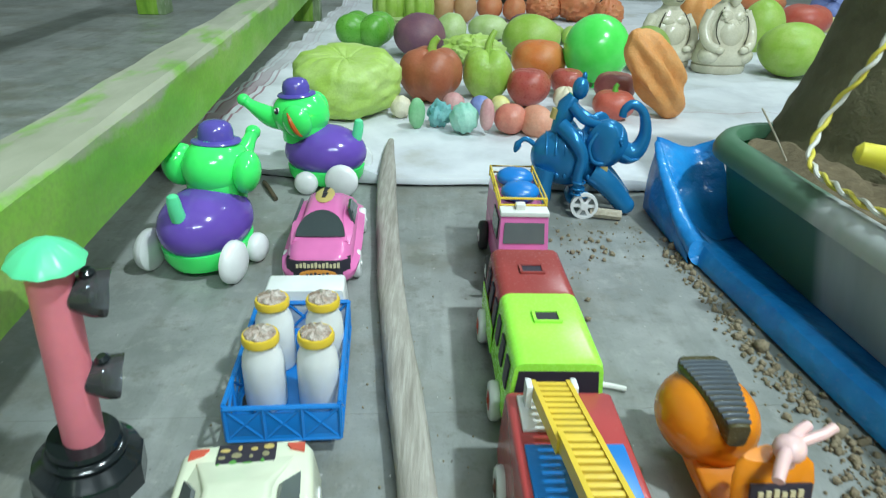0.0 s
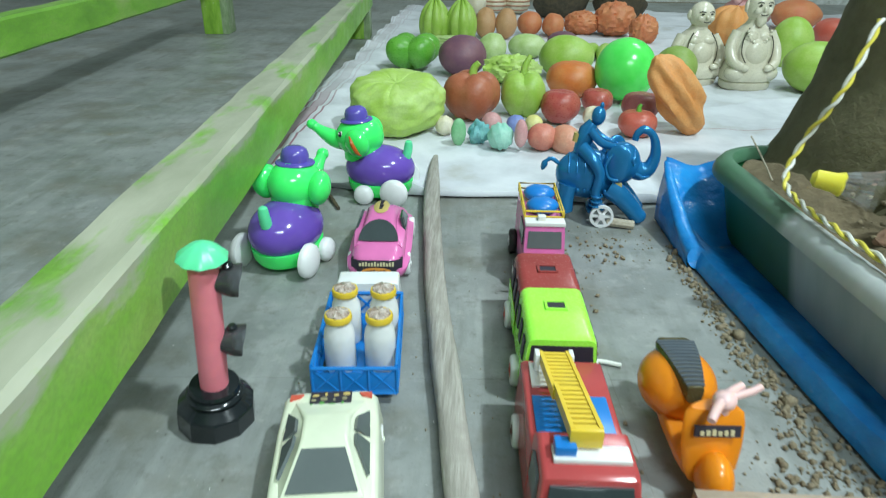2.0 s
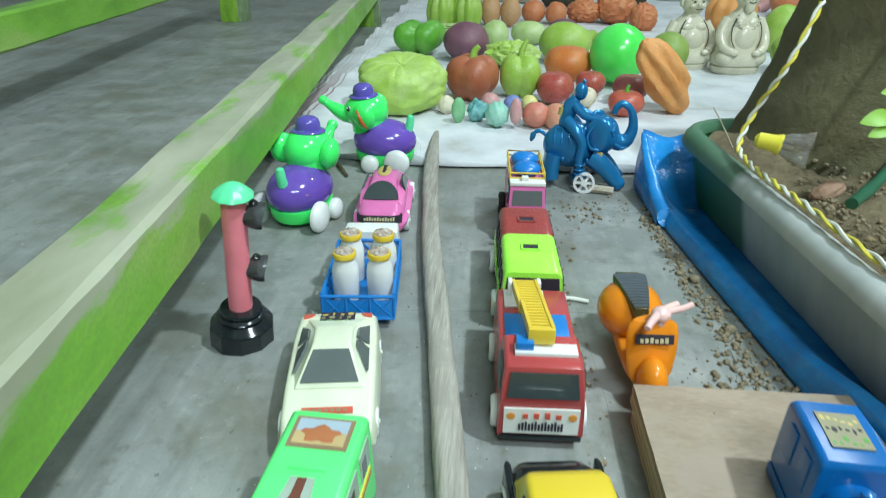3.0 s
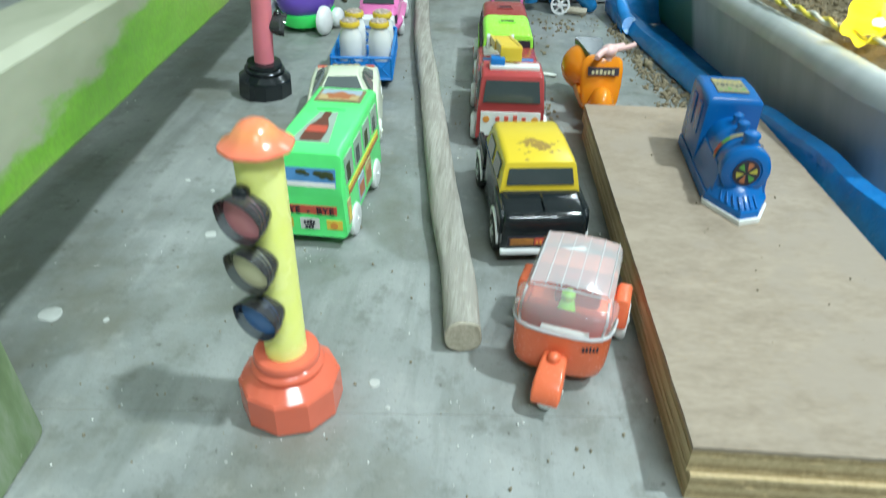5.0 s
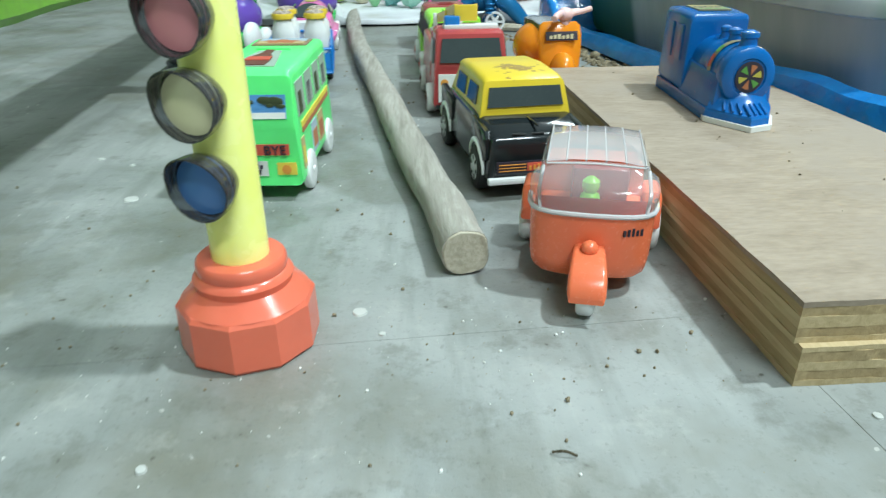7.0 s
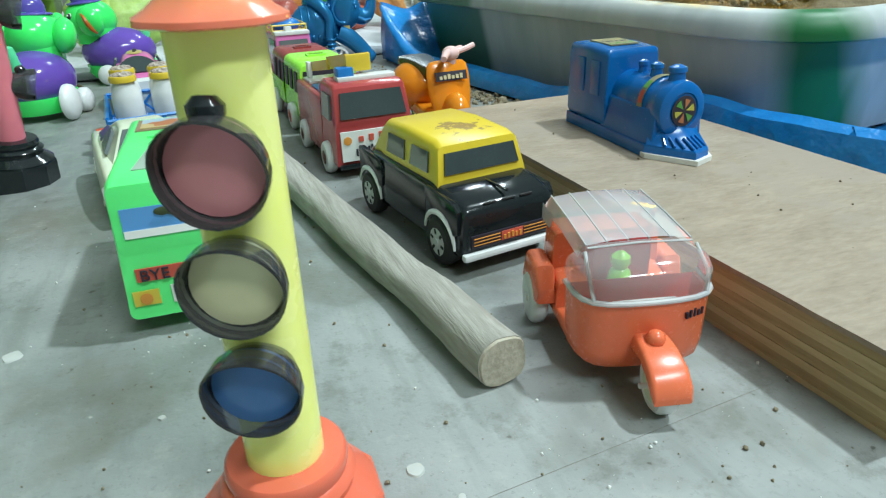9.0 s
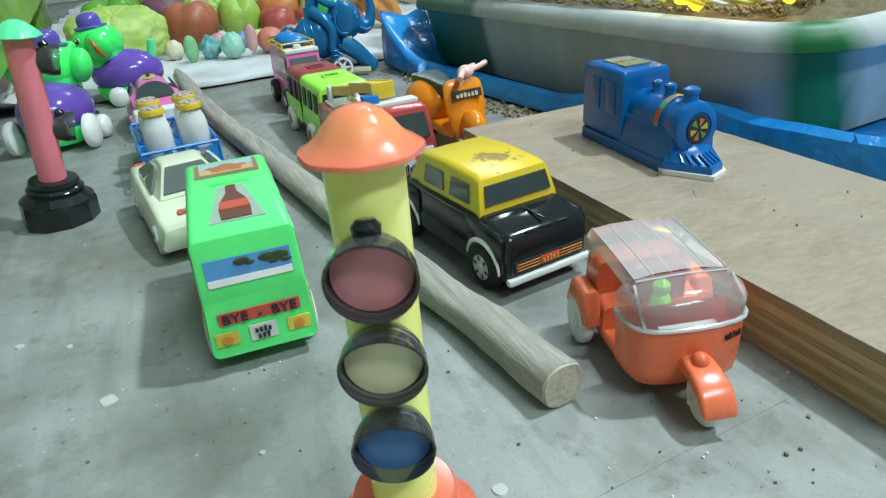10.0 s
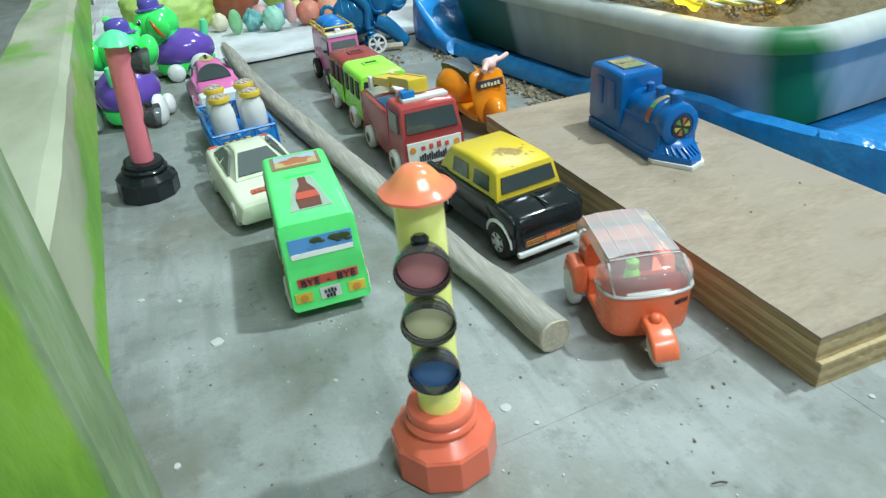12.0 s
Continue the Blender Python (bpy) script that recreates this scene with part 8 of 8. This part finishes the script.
def statue(x, y, h, w, rz, label, tall):
    """Seated figure as one glazed shape, robe edges drawn in dark glaze."""
    bm = bmesh.new()
    rings = []
    for z, hx, hy, oy in ((0.0, 0.86, 0.62, 0), (0.02, 0.93, 0.68, 0), (0.075, 0.95, 0.70, 0), (0.085, 0.90, 0.66, 0), (0.10, 0.98, 0.72, -0.02), (0.16, 1.0, 0.76, -0.04), (0.22, 0.94, 0.70, -0.03),
                          (0.28, 0.84, 0.62, 0), (0.36, 0.79, 0.60, 0), (0.45, 0.77, 0.56, 0.02), (0.53, 0.73, 0.50, 0.04), (0.585, 0.62, 0.43, 0.05), (0.625, 0.46, 0.36, 0.05), (0.66, 0.32, 0.30, 0.03), (0.70, 0.28, 0.28, 0.0)):
        ring = []
        for i in range(36):
            a = 2 * math.pi * i / 36
            ca, sa = math.cos(a), math.sin(a)
            ring.append(Vector((w * hx * math.copysign(abs(ca) ** 0.85, ca), w * (oy + hy * math.copysign(abs(sa) ** 0.85, sa)), h * z)))
        rings.append(ring)
    skin(bm, rings)
    oval(bm, (0, -w * 0.34, h * 0.37), (w * 0.50, w * 0.36, h * 0.155), 26, 16)
    for s in (-1, 1):
        oval(bm, (s * w * 0.62, -w * 0.42, h * 0.175), (w * 0.40, w * 0.34, h * 0.085), 20, 12, pose(0, 0, 0, 0, 0, s * 18))
        oval(bm, (s * w * 0.24, -w * 0.34, h * 0.53), (w * 0.28, w * 0.17, h * 0.060), 16, 10)
        tube(bm, smooth_path([(s * w * 0.60, 0.0, h * 0.56), (s * w * 0.86, -w * 0.16, h * 0.42), (s * w * 0.80, -w * 0.50, h * 0.29), (s * w * 0.52, -w * 0.74, h * 0.245)], 5), [w * 0.235 - w * 0.006 * i for i in range(16)], 14)
        oval(bm, (s * w * 0.44, -w * 0.76, h * 0.24), (w * 0.17, w * 0.13, h * 0.035), 12, 8)
        oval(bm, (s * w * 0.46, 0.0, h * 0.815), (w * 0.08, w * 0.11, h * 0.06), 12, 10)
        oval(bm, (s * w * 0.20, -w * 0.40, h * 0.785), (w * 0.13, w * 0.09, h * 0.035), 12, 8)
    oval(bm, (0, -w * 0.05, h * 0.82), (w * 0.46, w * 0.43, h * 0.150), 30, 20, None, lambda p: 1 + 0.05 * max(0, -p.z))
    oval(bm, (0, -w * 0.47, h * 0.80), (w * 0.075, w * 0.09, h * 0.030), 10, 8)
    if tall:
        oval(bm, (0, 0.0, h * 0.965), (w * 0.26, w * 0.25, h * 0.055), 18, 12)
        oval(bm, (0, -w * 0.34, h * 0.71), (w * 0.20, w * 0.16, h * 0.085), 16, 12)
        for k in range(13):
            a = math.pi * (0.06 + 0.88 * k / 12)
            oval(bm, (w * 0.44 * math.cos(a), -w * 0.56 + w * 0.02 * abs(k - 6), h * (0.62 - 0.15 * math.sin(a))), (w * 0.065, w * 0.065, w * 0.065), 8, 6)
    glazed = len(bm.faces)
    for s in (-1, 1):
        tube(bm, smooth_path([(s * w * 0.36, -w * 0.34, h * 0.62), (s * w * 0.56, -w * 0.46, h * 0.50), (s * w * 0.58, -w * 0.56, h * 0.38), (s * w * 0.44, -w * 0.70, h * 0.29)], 5), w * 0.022, 6)
        tube(bm, smooth_path([(s * w * 0.74, -w * 0.10, h * 0.53), (s * w * 0.93, -w * 0.34, h * 0.40), (s * w * 0.90, -w * 0.62, h * 0.29)], 5), w * 0.020, 6)
        tube(bm, smooth_path([(s * w * 0.08, -w * 0.46, h * 0.855), (s * w * 0.18, -w * 0.455, h * 0.868), (s * w * 0.29, -w * 0.40, h * 0.855)], 4), w * 0.016, 6)
        oval(bm, (s * w * 0.17, -w * 0.455, h * 0.835), (w * 0.06, w * 0.03, h * 0.012), 8, 6)
    tube(bm, smooth_path([(-w * 0.13, -w * 0.50, h * 0.752), (0, -w * 0.52, h * 0.742), (w * 0.13, -w * 0.50, h * 0.752)], 4), w * 0.018, 6)
    bm.faces.ensure_lookup_table()
    for f in bm.faces[glazed:]:
        f.material_index = 1
    ob = loose("seated_statue", bm, M_STATUE, label, "statue", pose(x, y, 0.008, 0, 0, rz), "cream seated statues")
    ob.data.materials.append(M_STATUE_LINE)


statue(0.552, 1.720, 0.212, 0.069, 12, "small cream glazed ceramic seated statue, smiling", False)
statue(0.676, 1.676, 0.245, 0.067, 6, "larger cream glazed ceramic seated statue with bead necklace", True)


def doll(x, y, h, mat, label):
    """Standing doll as one plain shape; only its lower half comes into view."""
    bm = bmesh.new()
    oval(bm, (0, 0, h * 0.16), (h * 0.27, h * 0.22, h * 0.16), 22, 14)
    oval(bm, (0, 0, h * 0.48), (h * 0.20, h * 0.15, h * 0.26), 22, 14)
    oval(bm, (0, 0, h * 0.84), (h * 0.13, h * 0.13, h * 0.15), 20, 14)
    for s in (-1, 1):
        tube(bm, [(s * h * 0.10, -h * 0.10, h * 0.14), (s * h * 0.24, -h * 0.30, h * 0.10), (s * h * 0.10, -h * 0.36, h * 0.06)], [h * 0.10, h * 0.09, h * 0.06], 14)
        tube(bm, [(s * h * 0.18, 0, h * 0.62), (s * h * 0.27, -h * 0.12, h * 0.40), (s * h * 0.14, -h * 0.24, h * 0.28)], [h * 0.06, h * 0.055, h * 0.05], 12)
    loose("clay_doll", bm, mat, label, "doll", pose(x, y, 0.006, 0, 0, 5))


doll(1.12, 3.05, 0.30, C_PINK, "pale pink painted clay doll seated in the back row")
doll(1.56, 2.80, 0.36, C_BLUE, "painted clay doll in blue seated in the back row")


# ---- string lights, plant, wires in the tub ----
def wires():
    t = thing("string_light", "twisted yellow and white wire with small lit yellow lamps", "string light", Matrix())
    base = smooth_path([(0.405, 0.640, 0.300), (0.372, 0.610, 0.235), (0.350, 0.620, 0.175), (0.333, 0.600, 0.138), (0.333, 0.550, 0.130), (0.340, 0.490, 0.130), (0.350, 0.425, 0.130), (0.360, 0.330, 0.130), (0.377, 0.255, 0.130), (0.392, 0.195, 0.130), (0.44, 0.160, 0.130), (0.50, 0.165, 0.130), (0.56, 0.21, 0.128)], 16)
    for ph, mat, nm in ((0.0, M_WIRE_Y, "yellow_wire"), (math.pi, M_WIRE_W, "white_wire")):
        bm = bmesh.new()
        pts = []
        for i, p in enumerate(base):
            d = (base[min(i + 1, len(base) - 1)] - base[max(i - 1, 0)]).normalized()
            n1 = d.cross(Vector((0, 0, 1))).normalized()
            n2 = d.cross(n1)
            a = i * 0.62 + ph
            pts.append(p + (n1 * math.cos(a) + n2 * math.sin(a)) * 0.0021)
        tube(bm, pts, 0.0020, 7)
        part(nm, bm, mat, t)
    for (x, y, z), dirn, lit in (((0.322, 0.520, 0.170), (0.9, -0.4, -0.1), False), ((0.428, 0.222, 0.138), (-0.8, -0.40, 0.10), True), ((0.462, 0.262, 0.138), (-0.8, -0.15, 0.15), True), ((0.505, 0.215, 0.138), (-0.5, -0.6, 0.05), True)):
        m = Matrix.Translation((x, y, z)) @ Vector(dirn).to_track_quat("Z", "Y").to_matrix().to_4x4()
        bm = bmesh.new()
        lathe(bm, [(0.004, -0.004), (0.0085, 0.0), (0.0095, 0.016), (0.012, 0.022), (0.010, 0.024)], 18, m)
        cap = part("lamp_cap", bm, M_BULB_CAP, t, "yellow lamp cap")
        bm = bmesh.new()
        lathe(bm, [(0.003, 0.020), (0.0042, 0.026), (0.0030, 0.036), (0, 0.038)], 12, m)
        part("bulb", bm, M_BULB if lit else M_GLASS, cap)
        bm = bmesh.new()
        skin(bm, [[m @ Vector((r * (1 + 0.16 * math.cos(5 * a)) * math.cos(a), r * (1 + 0.16 * math.cos(5 * a)) * math.sin(a), z2)) for a in [2 * math.pi * i / 30 for i in range(30)]] for r, z2 in ((0.0095, 0.022), (0.0125, 0.030), (0.0150, 0.042), (0.0190, 0.052))], False)
        part("flower_cover", bm, M_GLOW_COVER if lit else M_GLASS, cap, "glowing flower-shaped cover" if lit else "clear flower-shaped cover")


wires()


def leafy_sprig():
    """Leafy sprig hanging against the hill, broad leaves in pairs."""
    t = thing("leafy_sprig", "bright lime green leafy sprig hanging on the clay hill", "plant", Matrix())
    stem = smooth_path([(0.515, 0.625, 0.330), (0.474, 0.570, 0.262), (0.455, 0.530, 0.222), (0.448, 0.508, 0.204), (0.445, 0.500, 0.188)], 6)
    bm = bmesh.new()
    tube(bm, stem, [0.0020 - 0.00004 * i for i in range(len(stem))], 8)
    part("stem", bm, M_LEAF, t)
    for px, py, pz, ax, ay, az, size in ((0.449, 0.512, 0.208, 0.86, -0.30, 0.42, 0.038), (0.448, 0.508, 0.203, -0.95, -0.20, -0.12, 0.036), (0.447, 0.506, 0.201, 0.72, -0.55, -0.10, 0.028),
                                         (0.445, 0.502, 0.192, -0.90, -0.30, -0.22, 0.026), (0.445, 0.500, 0.190, 0.88, -0.32, -0.25, 0.022), (0.455, 0.528, 0.222, -0.80, -0.40, 0.15, 0.024)):
        d = Vector((ax, ay, az)).normalized()
        sd = d.cross(Vector((0.1, -0.75, 0.65))).normalized()
        up = sd.cross(d)
        bm = bmesh.new()
        rings = []
        for i in range(9):
            u = i / 8
            w = size * 0.27 * math.sin(math.pi * (0.05 + u * 0.93)) ** 0.75
            c = Vector((px, py, pz)) + d * size * u + up * size * (0.10 * math.sin(2.6 * u) - 0.14 * u * u)
            rings.append([c - sd * w + up * w * 0.22, c, c + sd * w + up * w * 0.22, c - up * 0.0008])
        skin(bm, rings)
        part("leaf", bm, M_LEAF, t)


leafy_sprig()


def bent_strip():
    t = thing("bent_green_tube", "dark green bent tube lying at the foot of the clay hill", "tube", Matrix())
    pts = smooth_path([(0.405, 0.459, 0.124), (0.452, 0.510, 0.128), (0.505, 0.565, 0.146), (0.540, 0.585, 0.166), (0.562, 0.575, 0.150), (0.566, 0.552, 0.126)], 7)
    bm = bmesh.new()
    tube(bm, pts, [0.0065 + 0.0018 * noise.noise(Vector((i * 0.31, 2.0, 0))) for i in range(len(pts))], 12)
    part("tube", bm, M_DEEP_GREEN, t)


def shard(x, y, z, r, label, rot):
    bm = bmesh.new()
    oval(bm, (0, 0, 0), (r, r * 0.55, r * 0.42), 22, 14, None, lambda p: 1 + 0.28 * noise.noise(p * 1.7 + Vector((x * 30, 0, 0))))
    loose("terracotta_piece", bm, C_TERRA, label, "clay piece", pose(x, y, z, 10, -18, rot))


M_DEEP_GREEN = plastic("dark_green_rubber", (0.02, 0.11, 0.06), 0.4, 0.15)
C_TERRA = clay("bare_terracotta", (0.29, 0.17, 0.11), (0.38, 0.24, 0.16), 0.8, 30, 0.5)
bent_strip()
shard(0.512, 0.530, 0.126, 0.022, "terracotta clay piece lying on the tub soil", 40)
shard(0.405, 0.510, 0.118, 0.020, "small pale terracotta piece lying on the tub soil", 15)


def twig(pts, r, label, mat):
    bm = bmesh.new()
    tube(bm, smooth_path(pts, 4), r, 7)
    loose("twig", bm, mat, label, "twig", Matrix())


twig([(0.118, 0.443, 0.003), (0.132, 0.442, 0.0035), (0.148, 0.438, 0.003)], 0.0022, "pale broken splinter lying on the floor", M_PAPER)
twig([(0.186, 0.772, 0.007), (0.200, 0.768, 0.0075), (0.222, 0.766, 0.006)], 0.0062, "short brown root piece lying on the floor", M_POLE_END)
twig([(-0.232, 0.850, 0.003), (-0.220, 0.825, 0.006), (-0.203, 0.793, 0.003)], 0.0028, "dark dry twig lying by the elephants", C_SHELL)
twig([(0.069, -0.226, 0.001), (0.073, -0.2275, 0.0025), (0.077, -0.2283, 0.001)], 0.0005, "tiny dark curled fibre on the floor", C_SHELL)
twig([(0.352, 0.672, 0.112), (0.338, 0.684, 0.138), (0.324, 0.692, 0.160)], 0.0010, "thin dry stalk leaning in the tub", M_POLE_END)


M_DROP = plastic("dried_distemper", (0.50, 0.51, 0.48), 0.7, 0.2)


def spot(x, y, r):
    bm = bmesh.new()
    o = Vector((x * 50, y * 50, 0))
    lathe(bm, [(r, 0.0), (r * 0.9, 0.0008), (0, 0.0010)], 18, None)
    for v in bm.verts:
        k = 1 + 0.3 * noise.noise(Vector((v.co.x / r, v.co.y / r, 0)) + o)
        v.co.x, v.co.y = v.co.x * k, v.co.y * k
    loose("paint_drop", bm, M_DROP, "dried white paint drop on the cement floor", "paint drop", pose(x, y, 0.0), "paint drops")


for q in ((-0.160, 0.021, 0.0048), (-0.001, -0.131, 0.0035), (-0.215, 0.109, 0.0025), (-0.230, -0.088, 0.0080), (-0.19, -0.09, 0.0022), (-0.185, 0.092, 0.002), (0.010, -0.150, 0.0015), (-0.09, -0.06, 0.0015), (-0.067, -0.225, 0.002), (0.19, -0.215, 0.002)):
    spot(*q)


# ---- floor slabs, last of the structure ----
def slabs():
    ys = [-0.1545 + 0.5625 * k for k in range(-6, 8)]
    xs = [-3.4, -2.35, -1.62, -0.86, 0.1646, 0.92, 1.6, 2.5, 3.6]
    turn = pose(0, 0, 0, 0, 0, 4.1)
    g = 0.00012
    for a, b in zip(xs, xs[1:]):
        for c, d in zip(ys, ys[1:]):
            bm = bmesh.new()
            box(bm, ((a + b) / 2, (c + d) / 2, -0.006), (b - a - 2 * g, d - c - 2 * g, 0.012), 0.00012)
            bmesh.ops.transform(bm, matrix=turn, verts=bm.verts)
            part("slab", bm, M_FLOOR, floor, "", False)


slabs()
